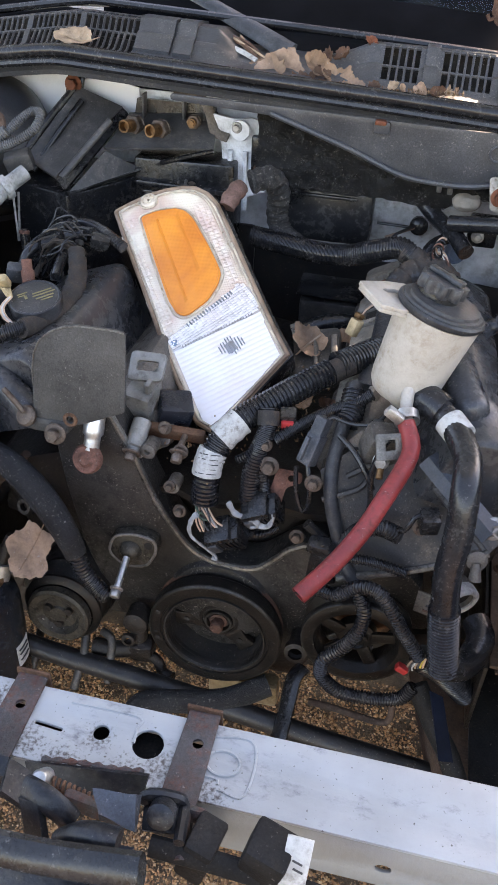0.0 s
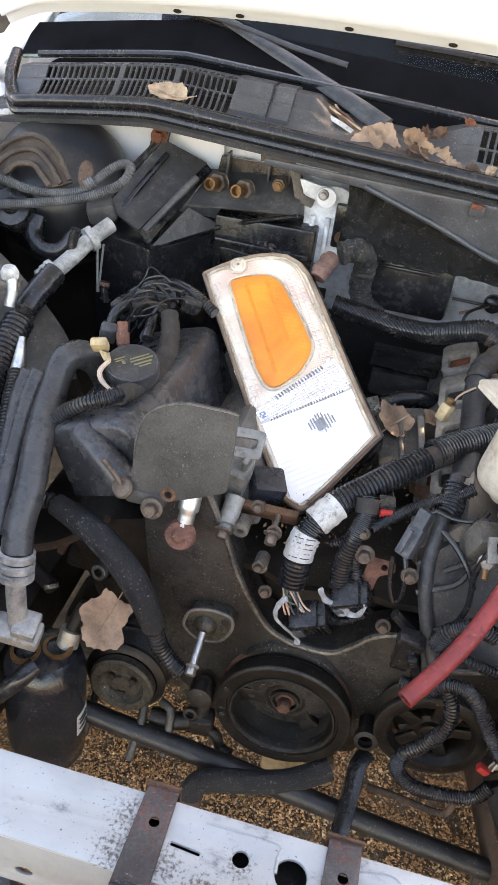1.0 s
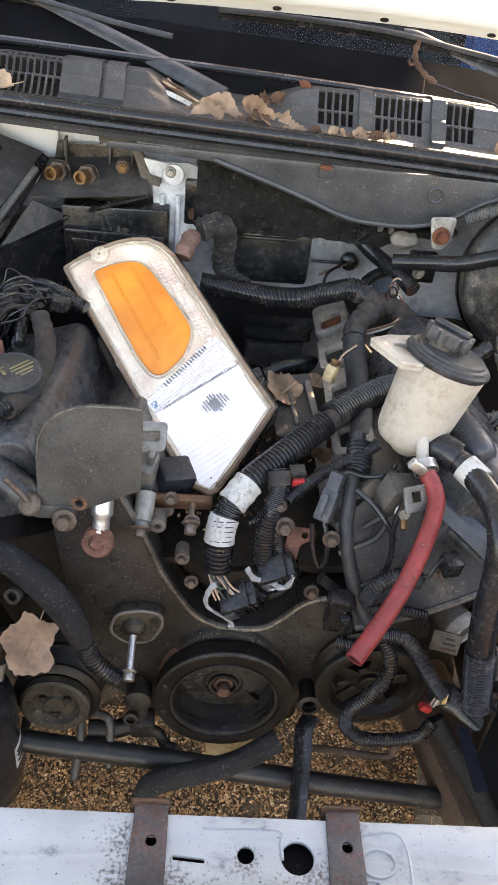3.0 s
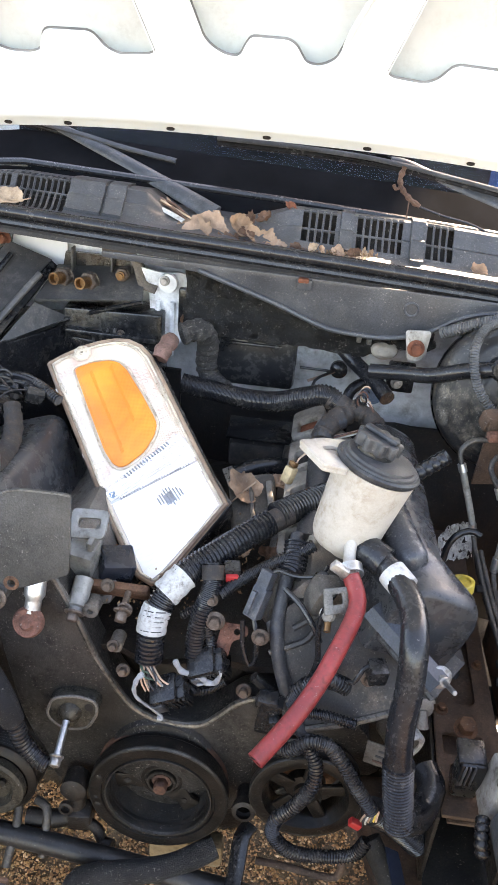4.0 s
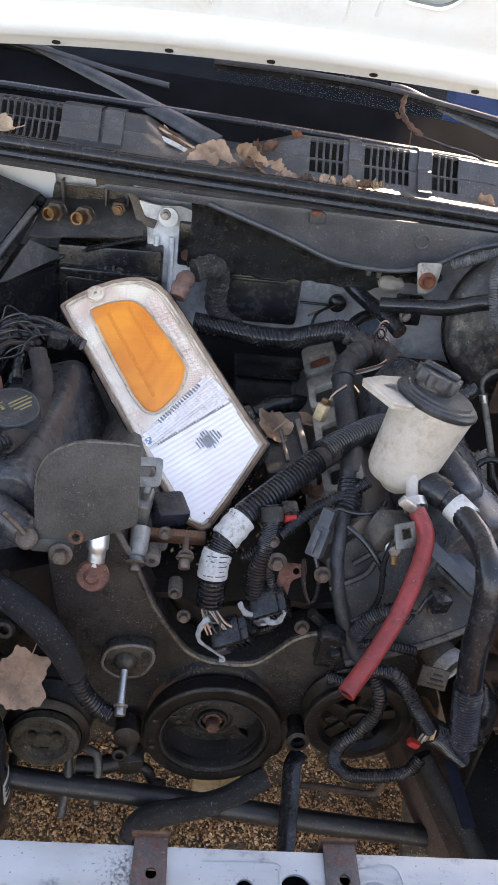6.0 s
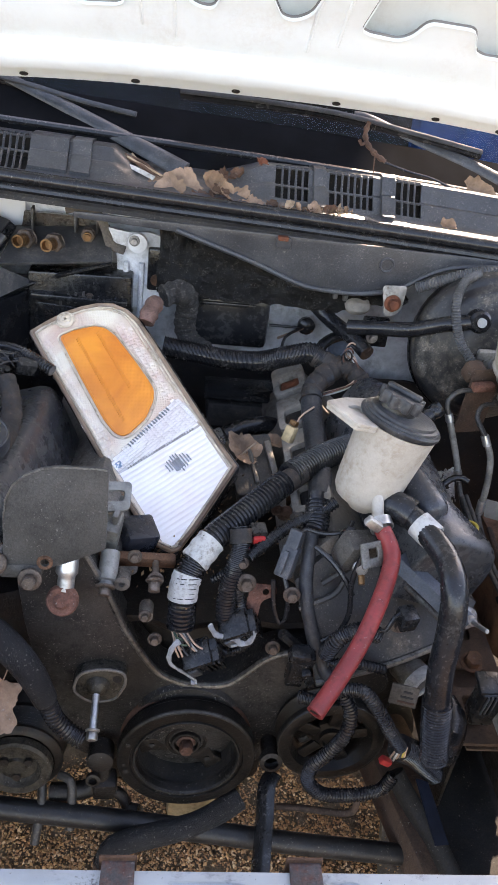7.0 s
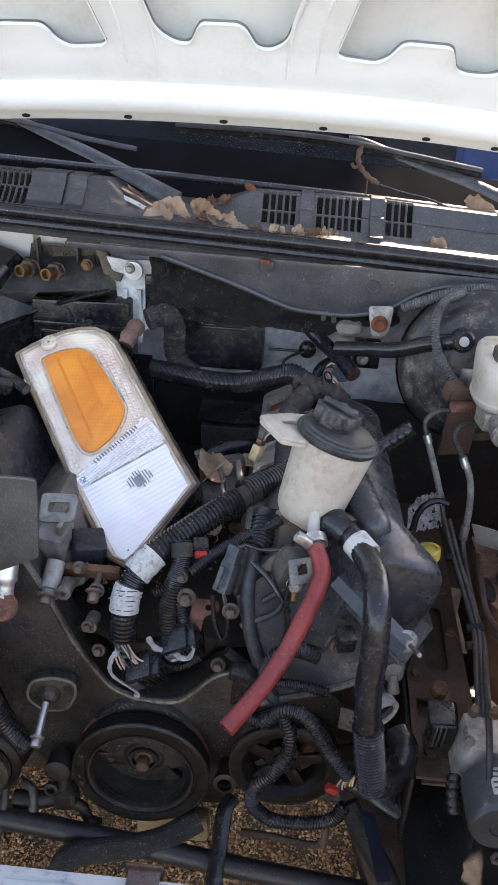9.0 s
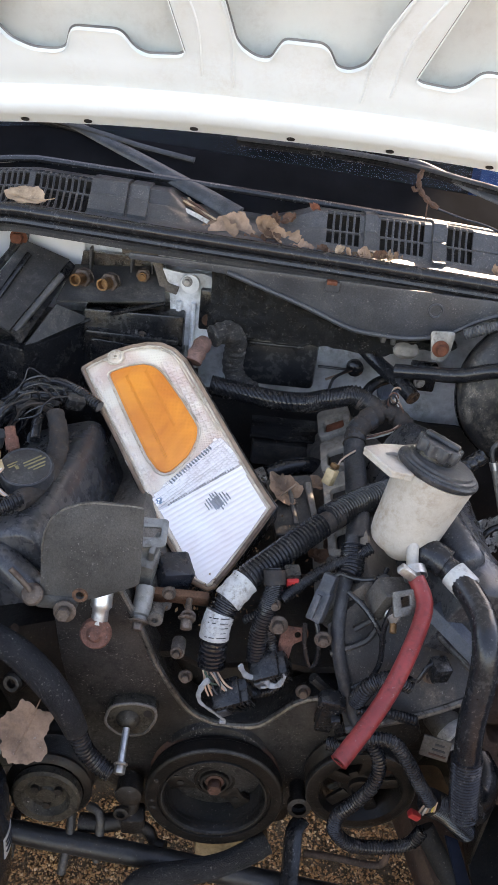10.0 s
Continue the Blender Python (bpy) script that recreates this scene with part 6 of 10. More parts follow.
lid = part("lid", lathe([(0.045, rl - 0.006), (0.0500, rl - 0.005), (0.0520, rl - 0.002), (0.0520, rl + 0.001), (0.0500, rl + 0.0035), (0.0475, rl + 0.0035), (0.0465, rl + 0.006), (0.0425, rl + 0.007), (0.0415, rl + 0.010), (0.035, rl + 0.011), (0.0, rl + 0.011)], RM, 56), M_lid, res, "dusty black plastic lid")
CAPM = RM @ Matrix.Translation((0.007, 0.008, rl + 0.010))
part("cap_neck", lathe([(0.024, 0.0), (0.0235, 0.010), (0.021, 0.012)], CAPM, 32), M_black, lid)
LOBES = []
for j in range(72):
    a = 2 * math.pi * j / 72
    LOBES.append(((0.0262 + 0.0026 * math.tanh(3.0 * math.cos(9 * a))) * math.cos(a), (0.0262 + 0.0026 * math.tanh(3.0 * math.cos(9 * a))) * math.sin(a)))
part("screw_cap", prism(LOBES, 0.006, 0.022, CAPM, 0.0014), M_lid, lid, "lobed black screw cap")
part("cap_bar", rbox((0.046, 0.011, 0.008), CAPM @ Matrix.Translation((0, 0, 0.0245)) @ Matrix.Rotation(0.6, 4, "Z"), 0.003), M_lid, lid)
EAR = flat_in(RM, [(0.130, 0.496, 0.955), (0.159, 0.528, 0.945), (0.193, 0.552, 0.934), (0.212, 0.512, 0.933), (0.188, 0.462, 0.944), (0.160, 0.452, 0.952)])
part("mounting_ear", pierced(rounded(EAR, 0.004, 3), [rounded(flat_in(RM, [(0.156, 0.498, 0.95), (0.172, 0.514, 0.945), (0.189, 0.510, 0.94), (0.180, 0.488, 0.945)]), 0.005, 3)], 0.005, RM @ Matrix.Translation((0, 0, rl - 0.004)), 0.0012), M_nylon, res, "pale flat mounting ear with a hollow")
part("ear_floor", prism(rounded([(x * 0.985, y * 0.985) for x, y in EAR], 0.004, 3), rl - 0.0135, rl - 0.0088, RM, 0.0015), M_nylon, res)
for h, w in ((0.074, 0.016), (0.062, 0.020), (0.048, 0.012), (0.040, 0.016)):
    part("level_mark", rbox((w, 0.0018, 0.0022), RM @ Matrix.Rotation(radians(-52), 4, "Z") @ Matrix.Translation((0.0420 + h * 0.066, 0, h)) @ Matrix.Rotation(radians(90), 4, "Z"), 0.0006), M_nylonmark, res)
part("level_slot", rbox((0.004, 0.0018, 0.030), RM @ Matrix.Rotation(radians(-25), 4, "Z") @ Matrix.Translation((0.0452, 0, 0.050)) @ Matrix.Rotation(radians(90), 4, "Z"), 0.0008), M_nylonmark, res)
part("bottom_neck", lathe([(0.030, -0.004), (0.022, -0.014), (0.014, -0.022), (0.0, -0.022)], RM @ Matrix.Translation((0.008, -0.012, 0)), 24), M_nylon, res)
nk = Vector((0.206, 0.435, 0.837))
part("outlet_stub", hose([nk + V(0.0, 0.03, 0.03), nk, Vector((0.211, 0.415, 0.829))], 0.0075), M_nylon, res)
cl = thing("hose_clamp", nk, "shiny steel worm clamp on the red hose", "hose clamp")
cd = (Vector((0.212, 0.412, 0.828)) - nk).normalized()
part("strip", lathe([(0.0135, -0.006), (0.0145, -0.006), (0.0145, 0.006), (0.0135, 0.006)], way_to(cd, nk.lerp(Vector((0.212, 0.412, 0.828)), 0.4)), 24), M_alu, cl)
part("screw_block", rbox((0.022, 0.010, 0.012), Matrix.Translation(Vector((0.194, 0.410, 0.846))) @ Matrix.Rotation(0.6, 4, "Y"), 0.002), M_alu, cl)

# ---- hoses of the front ----
rdh = thing("red_hose", (0.2, 0.35, 0.6), "faded red rubber hose, cut open at its end", "hose")
part("tube", hose([(0.208, 0.415, 0.835), (0.218, 0.395, 0.820), (0.215, 0.375, 0.807), (0.199, 0.340, 0.786), (0.180, 0.310, 0.757), (0.155, 0.280, 0.730), (0.125, 0.245, 0.710)], 0.0102, 18, hollow=0.62), M_red, rdh)
# dark disc in the hose end, painted shade of its hollow
part("bore", lathe([(0.0, 0.0), (0.0066, 0.0), (0.0066, -0.01)], way_to((-0.35, -0.75, -0.6), (0.126, 0.246, 0.709)), 16), M_dark, rdh, "dark disc for the shade inside the cut end")
bh = thing("return_hose", (0.294, 0.330, 0.652), "black rubber return hose with a white tag", "hose")
part("pipe", hose([(0.226, 0.450, 0.846), (0.241, 0.445, 0.840), (0.262, 0.420, 0.834), (0.278, 0.375, 0.828), (0.278, 0.332, 0.819), (0.280, 0.315, 0.774), (0.278, 0.302, 0.723), (0.286, 0.292, 0.656), (0.294, 0.286, 0.612)], 0.0157, 20), M_rubber, bh)
part("elbow", hose([(0.223, 0.460, 0.838), (0.232, 0.452, 0.843), (0.248, 0.440, 0.840)], 0.0195, 18), M_rubber, bh)
part("tag", hose([(0.255, 0.430, 0.836), (0.263, 0.420, 0.833), (0.271, 0.410, 0.830)], 0.0174, 20), M_label, bh, "white printed tag")
part("sleeve", loom([(0.283, 0.295, 0.678), (0.289, 0.290, 0.638), (0.298, 0.284, 0.587)], 0.0182, 0.0045, 0.0016, 18), M_loom, bh, "corrugated sleeve")
part("lower_bend", hose([(0.298, 0.286, 0.590), (0.297, 0.285, 0.599), (0.316, 0.3, 0.579), (0.333, 0.325, 0.57), (0.343, 0.35, 0.578), (0.336, 0.375, 0.582)], 0.0175), M_rubber, bh)

# ---- main wiring loom ----
ml = thing("main_wiring_loom", (0.0, 0.42, 0.66), "thick black corrugated wiring loom with white labels and a frayed end", "wiring loom")
MP = [(-0.021, 0.400, 0.676), (-0.021, 0.408, 0.701), (-0.019, 0.420, 0.727), (-0.007, 0.438, 0.753), (0.011, 0.458, 0.770), (0.047, 0.490, 0.785), (0.085, 0.525, 0.798), (0.106, 0.545, 0.803)]
part("conduit", loom(MP, 0.0178, 0.0054, 0.0026, 16), M_loom, ml)
part("taped_gap", hose([(0.098, 0.538, 0.800), (0.116, 0.553, 0.804), (0.130, 0.565, 0.809)], 0.0155), M_tape, ml)
part("rear_conduit", loom([(0.114, 0.556, 0.807), (0.159, 0.600, 0.809), (0.207, 0.640, 0.806), (0.260, 0.680, 0.793)], 0.0195, 0.0052, 0.0022, 14), M_loom, ml)
part("label", hose([(-0.0215, 0.412, 0.712), (-0.0205, 0.418, 0.726), (-0.0165, 0.427, 0.740)], lambda k, s: 0.0187 + 0.0004 * math.sin(k * 2.3), 24, step=0.004), M_label, ml, "white printed label")
part("label", hose([(-0.010, 0.436, 0.752), (0.001, 0.447, 0.762), (0.010, 0.457, 0.769)], lambda k, s: 0.0188 + 0.0007 * math.sin(k * 1.7), 24, step=0.004), M_label, ml, "torn white label")
rng = random.Random(8)
for k in range(14):
    p0 = Vector((-0.022, 0.398, 0.678)) + V(rng.uniform(-0.014, 0.014), rng.uniform(-0.006, 0.006), 0)
    p2 = Vector((-0.009, 0.385, 0.646)) + V(rng.uniform(-0.012, 0.030), rng.uniform(-0.012, 0.01), rng.uniform(-0.012, 0.02))
    part("wire", hose([p0, p0.lerp(p2, 0.5) + V(rng.uniform(-0.006, 0.006), -0.008, rng.uniform(-0.004, 0.004)), p2], 0.0013, 6, step=0.006), rng.choice((M_copper, M_label, M_wiregreen, M_copper, M_ink)), ml)
for j in range(5):
    c0 = Vector((-0.0212, 0.4135, 0.7150)).lerp(Vector((-0.0180, 0.4245, 0.7370)), j / 4)
    for a0, a1 in ((0.0, 0.45), (0.56, 0.80), (0.88, 1.0)):
        arc = [c0 + V(0.0190 * math.cos(a), -0.0165 * math.sin(a), 0.0095 * math.sin(a)) for a in steps(0.75 + 1.5 * a0 + 0.1 * (j % 2), 0.75 + 1.5 * a1, 4)]
        part("print_bar", sweep(arc, 0.0006, 4), M_ink, ml)
def engine_plug(label, at, bails, lead):
    c = thing("engine_connector", at, label, "connector", "plugs at the engine front")
    m = Matrix.Translation(at) @ Matrix.Rotation(radians(-28), 4, "Y") @ Matrix.Rotation(radians(25), 4, "X")
    part("shell", rbox((0.050, 0.030, 0.030), m, 0.003), M_black, c)
    part("collar", rbox((0.036, 0.036, 0.012), m @ Matrix.Translation((-0.002, 0, 0.016)), 0.003), M_black, c)
    for k in range(4):
        part("rib", rbox((0.0035, 0.003, 0.026), m @ Matrix.Translation((0.004 + 0.006 * k, -0.0165, 0)), 0.001), M_black, c)
    part("latch", rbox((0.014, 0.006, 0.020), m @ Matrix.Translation((-0.014, -0.017, 0.002)), 0.002), M_greyplug, c)
    for pts in bails:
        part("bail", hose(pts, lambda k, s: 0.0036 + 0.0005 * math.sin(k * 1.3), 8, flat=0.55, step=0.003), M_bail, c, "pale plastic locking bail")
    part("lead", loom(lead, 0.0075, 0.004, 0.0014, 10), M_loom, c)
    return c


engine_plug("black plug with a bent white locking bail", (0.011, 0.388, 0.637), [[(-0.022, 0.372, 0.679), (-0.028, 0.372, 0.672), (-0.033, 0.372, 0.654), (-0.03, 0.372, 0.639), (-0.018, 0.372, 0.628), (-0.006, 0.372, 0.619), (0.003, 0.372, 0.61), (-0.003, 0.372, 0.608)]], [(0.018, 0.385, 0.663), (0.036, 0.4, 0.635), (0.056, 0.41, 0.63), (0.074, 0.42, 0.637)])
engine_plug("black plug with a white locking bail", (0.054, 0.405, 0.674), [[(0.014, 0.385, 0.696), (0.018, 0.385, 0.687), (0.024, 0.385, 0.679), (0.039, 0.385, 0.676), (0.051, 0.385, 0.671), (0.051, 0.385, 0.664), (0.043, 0.385, 0.662)], [(0.051, 0.387, 0.665), (0.063, 0.387, 0.665), (0.069, 0.387, 0.675), (0.07, 0.387, 0.688)]], [(0.057, 0.41, 0.693), (0.051, 0.42, 0.708), (0.043, 0.425, 0.731), (0.036, 0.43, 0.754)])

# ---- smaller looms over the right bank ----
def run(name, label, pts, r, ribbed_=True, mat=None, cat="wiring loom"):
    t = thing(name, pts[len(pts) // 2], label, cat)
    part("conduit", loom(pts, r) if ribbed_ else hose(pts, r, 12), mat or (M_loom if ribbed_ else M_rubber), t)
    return t


t1 = run("branch_loom", "short black corrugated branch loom with tape", [(0.044, 0.460, 0.792), (0.047, 0.445, 0.773), (0.040, 0.430, 0.749), (0.034, 0.420, 0.716), (0.034, 0.410, 0.682)], 0.0125)
part("tape_wrap", hose([(0.045, 0.458, 0.790), (0.047, 0.447, 0.776)], 0.0138), M_tape, t1)
part("side_twig", loom([(0.039, 0.430, 0.754), (0.027, 0.430, 0.739), (0.014, 0.430, 0.729)], 0.006, 0.004, 0.002, 8), M_loom, t1)
run("thin_loom", "thin black corrugated loom running across the engine", [(0.057, 0.440, 0.760), (0.085, 0.460, 0.775), (0.121, 0.475, 0.794), (0.152, 0.485, 0.808), (0.166, 0.490, 0.817)], 0.0085)
t2 = run("sensor_loom", "grey taped sensor loom hanging down the engine front", [(0.144, 0.510, 0.814), (0.141, 0.480, 0.800), (0.135, 0.455, 0.775), (0.132, 0.430, 0.740), (0.138, 0.410, 0.701), (0.154, 0.395, 0.657), (0.171, 0.380, 0.622), (0.198, 0.370, 0.597)], 0.0090, False, M_taped)
part("collar", loom([(0.145, 0.500, 0.808), (0.143, 0.475, 0.791), (0.139, 0.465, 0.785)], 0.0165, 0.005, 0.002), M_loom, t2)
t3 = run("port_loom", "dark taped loom along the intake ports", [(0.194, 0.800, 0.837), (0.170, 0.780, 0.826), (0.165, 0.740, 0.808), (0.165, 0.690, 0.798), (0.164, 0.640, 0.791), (0.160, 0.580, 0.793), (0.157, 0.540, 0.784)], 0.0165, False, M_taped)
part("tape_wrap", hose([(0.204, 0.810, 0.842), (0.184, 0.795, 0.837), (0.167, 0.770, 0.821), (0.165, 0.755, 0.814)], lambda k, s: 0.0165 + 0.0018 * math.sin(k * 1.9) * math.sin(k * 0.6), 14, step=0.004), M_tape, t3)
t4 = run("firewall_loom", "long black corrugated loom across the back of the engine", [(-0.068, 0.860, 0.836), (-0.018, 0.855, 0.832), (0.037, 0.850, 0.827), (0.091, 0.845, 0.831), (0.133, 0.835, 0.849), (0.168, 0.830, 0.859), (0.197, 0.820, 0.842)], 0.0175)
part("tape_wrap", hose([(0.172, 0.828, 0.856), (0.200, 0.820, 0.847), (0.231, 0.810, 0.843), (0.254, 0.790, 0.827), (0.270, 0.760, 0.829)], lambda k, s: 0.0160 + 0.0022 * math.sin(k * 1.7) * math.sin(k * 0.5), 14, step=0.004), M_tape, t4)
WIRES = [(0.182, 0.775, 0.814), (0.208, 0.775, 0.825), (0.233, 0.785, 0.834), (0.241, 0.8, 0.845), (0.233, 0.81, 0.861), (0.224, 0.815, 0.867)]
for k in range(7):
    part("bare_wire", hose([Vector(p) + V(0.0022 * math.sin(k * 2.4 + q), 0.002 * math.cos(k * 1.7), 0.0026 * math.cos(k * 2.4 + 0.7 * q)) for q, p in enumerate(WIRES)], 0.0013, 6, step=0.005), (M_copper, M_label, M_plugrust, M_yellowplug, M_copper, M_rubber, M_label)[k], t4)
for k in range(4):
    part("lead_coil", sweep([Vector((0.22, 0.81, 0.866)) + V(0.008 * math.cos(a) + 0.002 * k, -0.004 + 0.002 * k, 0.013 * math.sin(a) + 0.004 * k) for a in steps(0.3 * k, 4.6 + 0.3 * k, 16)], 0.0014, 6), (M_rubber, M_plugrust, M_rubber, M_copper)[k], t4)
cn = thing("grey_connector", (0.107, 0.430, 0.776), "grey two-part inline plug with wires", "connector")
cw = (Vector((0.116, 0.445, 0.795)) - Vector((0.100, 0.420, 0.743))).normalized()
part("socket", rbox((0.017, 0.016, 0.034), way_to(cw, (0.111, 0.440, 0.787)), 0.002), M_greyplug, cn)
part("plug", rbox((0.020, 0.018, 0.040), way_to(cw, (0.105, 0.430, 0.765)), 0.002), M_greyplug, cn)
part("latch", rbox((0.006, 0.006, 0.030), way_to(cw, Vector((0.103, 0.425, 0.775)) + V(-0.006, -0.009, 0)), 0.001), M_greyplug, cn)
part("wire", hose([(0.102, 0.422, 0.748), (0.108, 0.410, 0.729), (0.110, 0.405, 0.695), (0.103, 0.405, 0.685), (0.093, 0.410, 0.709), (0.089, 0.420, 0.742)], 0.0032, 8), M_rubber, cn)
part("wire", hose([(0.117, 0.446, 0.799), (0.123, 0.450, 0.802), (0.134, 0.450, 0.799), (0.152, 0.450, 0.796), (0.176, 0.450, 0.802), (0.184, 0.460, 0.810)], 0.0028, 8), M_rubber, cn)
cs = thing("coil_bracket", (0.195, 0.400, 0.784), "grimy alloy sensor with a folded steel bracket and a stud", "sensor")
part("body", rbox((0.045, 0.034, 0.048), pose(*(0.186, 0.430, 0.789), 15, 10, 20), 0.008), M_cast, cs)
part("dome", lathe([(0.011, -0.01), (0.011, 0.004), (0.008, 0.009), (0, 0.010)], way_to((0.1, -0.5, 0.85), (0.178, 0.440, 0.803)), 20), M_black, cs)
part("fold", pierced(rounded([(-0.020, -0.014), (0.020, -0.016), (0.022, 0.014), (-0.018, 0.016)], 0.002), [rounded([(-0.008, -0.004), (0.004, -0.004), (0.004, 0.008), (-0.008, 0.008)], 0.001)], 0.003, way_to((0.35, -0.75, 0.55), (0.198, 0.390, 0.817)), 0.0006), M_steelplate, cs)
part("stud", sweep(spline([(0.189, 0.400, 0.784), (0.189, 0.385, 0.773)], 0.003), 0.0042, 10), M_brass, cs)
part("nut", hexbolt(way_to((0, -0.9, 0.3), (0.188, 0.402, 0.785)), 0.013, 0.006, 0.010), M_steel, cs)
part("lead", hose([(0.195, 0.405, 0.819), (0.186, 0.400, 0.801), (0.180, 0.395, 0.765), (0.184, 0.390, 0.723), (0.176, 0.388, 0.691), (0.158, 0.390, 0.671)], 0.0036, 8), M_rubber, cs)
part("lead", hose([(0.136, 0.430, 0.791), (0.156, 0.415, 0.782), (0.174, 0.400, 0.765), (0.184, 0.395, 0.747)], 0.0036, 8), M_rubber, cs)
c2 = thing("cam_sensor", (0.253, 0.385, 0.717), "small black cam sensor plug on the head", "sensor")
part("plug", rbox((0.022, 0.024, 0.026), pose(*(0.254, 0.380, 0.727), 10, 0, 15), 0.003), M_black, c2)
part("lead", hose([(0.245, 0.380, 0.736), (0.236, 0.375, 0.731), (0.228, 0.370, 0.714), (0.214, 0.380, 0.705)], 0.003, 8), M_rubber, c2)
run("front_loom", "black corrugated loom looping over the pump pulley", [(0.136, 0.360, 0.601), (0.162, 0.350, 0.608), (0.186, 0.345, 0.633), (0.209, 0.340, 0.638), (0.232, 0.335, 0.613), (0.252, 0.330, 0.581), (0.274, 0.330, 0.547)], 0.0095)
run("front_loom", "black corrugated loom hanging in front of the pump pulley", [(0.187, 0.345, 0.626), (0.198, 0.335, 0.606), (0.196, 0.325, 0.580), (0.179, 0.320, 0.547), (0.160, 0.315, 0.525), (0.158, 0.315, 0.495), (0.182, 0.315, 0.467), (0.223, 0.320, 0.458), (0.262, 0.325, 0.464), (0.277, 0.330, 0.488)], 0.0095)
run("front_loom", "black corrugated loom behind the red hose", [(0.162, 0.375, 0.663), (0.174, 0.370, 0.699), (0.199, 0.375, 0.708), (0.224, 0.380, 0.696)], 0.011)
run("front_loom", "thin dusty loom along the head", [(0.165, 0.370, 0.654), (0.201, 0.370, 0.655), (0.240, 0.370, 0.646)], 0.007)
bl = thing("black_bracket", (0.134, 0.385, 0.631), "black plastic clip bracket on the front cover", "bracket")
part("post", rbox((0.022, 0.022, 0.065), pose(*(0.132, 0.385, 0.631), 8, 4), 0.003), M_black, bl)
part("clip", rbox((0.034, 0.020, 0.016), pose(*(0.134, 0.380, 0.654), 8, 14), 0.003), M_black, bl)
part("tab", rbox((0.012, 0.026, 0.034), pose(*(0.146, 0.380, 0.621), 8, -20), 0.002), M_black, bl)
sd = thing("frayed_cable_end", (0.268, 0.330, 0.518), "cut cable end with bare wires and a red plug", "cable")
for k in range(7):
    part("wire", hose([Vector((0.271, 0.330, 0.547)) + V(0.002 * k, 0, 0), Vector((0.263, 0.325, 0.534)) + V(0.003 * k, 0, 0), Vector((0.262, 0.325, 0.519)) + V(0.004 * k, 0.002 * k, 0.001 * k)], 0.0013, 6, step=0.005), (M_copper, M_ink, M_label, M_copper, M_ink, M_yellow, M_copper)[k], sd)
part("red_plug", rbox((0.016, 0.010, 0.010), pose(*(0.256, 0.322, 0.529), 0, 30), 0.002), M_redplug, sd, "small red plug")
run("lower_sleeve", "split corrugated sleeve under the pump", [(0.277, 0.340, 0.534), (0.310, 0.350, 0.504), (0.349, 0.360, 0.456)], 0.018)
rpg = thing("red_connector", (0.069, 0.460, 0.776), "small red and black plug in the valley", "connector")
part("shell", rbox((0.020, 0.018, 0.014), pose(*(0.068, 0.465, 0.783), 10, 0, 10), 0.002), M_black, rpg)
part("lock", rbox((0.016, 0.012, 0.011), pose(*(0.069, 0.458, 0.776), 10, 0, 10), 0.002), M_redplug, rpg, "red locking tab")

# ---- fluid lines and hose beside the right bank are built with the brakes; valley clutter ----
bk = thing("heater_hose_sleeve", (-0.047, 0.920, 0.860), "braided black heater hose with a rust-brown coupling", "hose")
part("sleeve", hose([(-0.073, 0.860, 0.922), (-0.047, 0.875, 0.927), (-0.034, 0.890, 0.903), (-0.036, 0.900, 0.859), (-0.025, 0.890, 0.835), (0.001, 0.870, 0.826)], lambda k, s: 0.0175 + 0.0012 * math.sin(k * 1.5), 18, step=0.003), M_braid, bk)
part("coupling", sweep(spline([(-0.096, 0.800, 0.902), (-0.090, 0.815, 0.916), (-0.083, 0.835, 0.922)], 0.004), lambda k, s: 0.0125 if k % 5 < 3 else 0.0145, 16), M_orange2, bk, "rust-brown coupling")


# ---- brakes ----
bst = thing("brake_booster", (0.46, 0.86, 0.76), "black pressed-steel brake booster, dusty and pitted", "brake booster")
BO = way_to((0.0, -0.985, 0.17), (0.458, 0.86, 0.882))
part("front_shell", lathe([(0.124, -0.01), (0.1245, 0.006), (0.121, 0.016), (0.115, 0.022), (0.110, 0.023), (0.106, 0.026), (0.101, 0.034), (0.095, 0.037), (0.078, 0.039), (0.072, 0.043), (0.066, 0.052), (0.058, 0.056), (0.030, 0.058), (0.0, 0.058)], BO, 56), M_booster, bst)
part("rear_shell", lathe([(0.127, -0.012), (0.127, -0.002), (0.122, -0.02), (0.105, -0.06), (0.0, -0.07)], BO, 44), M_black, bst)
vb = Vector((0.420, 0.818, 0.942))
part("vacuum_valve", lathe([(0.018, -0.015), (0.018, 0.006), (0.014, 0.010), (0.008, 0.010), (0.007, 0.014), (0.0, 0.014)], way_to((0, -0.97, 0.2), vb), 22), M_rubber, bst)
part("valve_tip", lathe([(0.0, 0.003), (0.0075, 0.002), (0.0075, -0.004)], way_to((0, -0.97, 0.2), vb + V(0, -0.012, 0.003)), 16), M_cap_grey, bst)
solo("vacuum_hose", hose([(0.411, 0.820, 0.939), (0.369, 0.830, 0.927), (0.326, 0.850, 0.905), (0.282, 0.880, 0.890), (0.235, 0.900, 0.879)], 0.0125), M_rubber, "black vacuum hose to the brake booster", "hose")
mc = thing("master_cylinder", (0.46, 0.70, 0.85), "alloy brake master cylinder with a white fluid bottle", "brake cylinder")
ma, mb = Vector((0.460, 0.815, 0.885)), Vector((0.462, 0.635, 0.881))
part("barrel", sweep(spline([ma, mb], 0.006), lambda k, s: 0.0175 if 0.25 < s < 0.8 else 0.019, 20), M_alu2, mc)
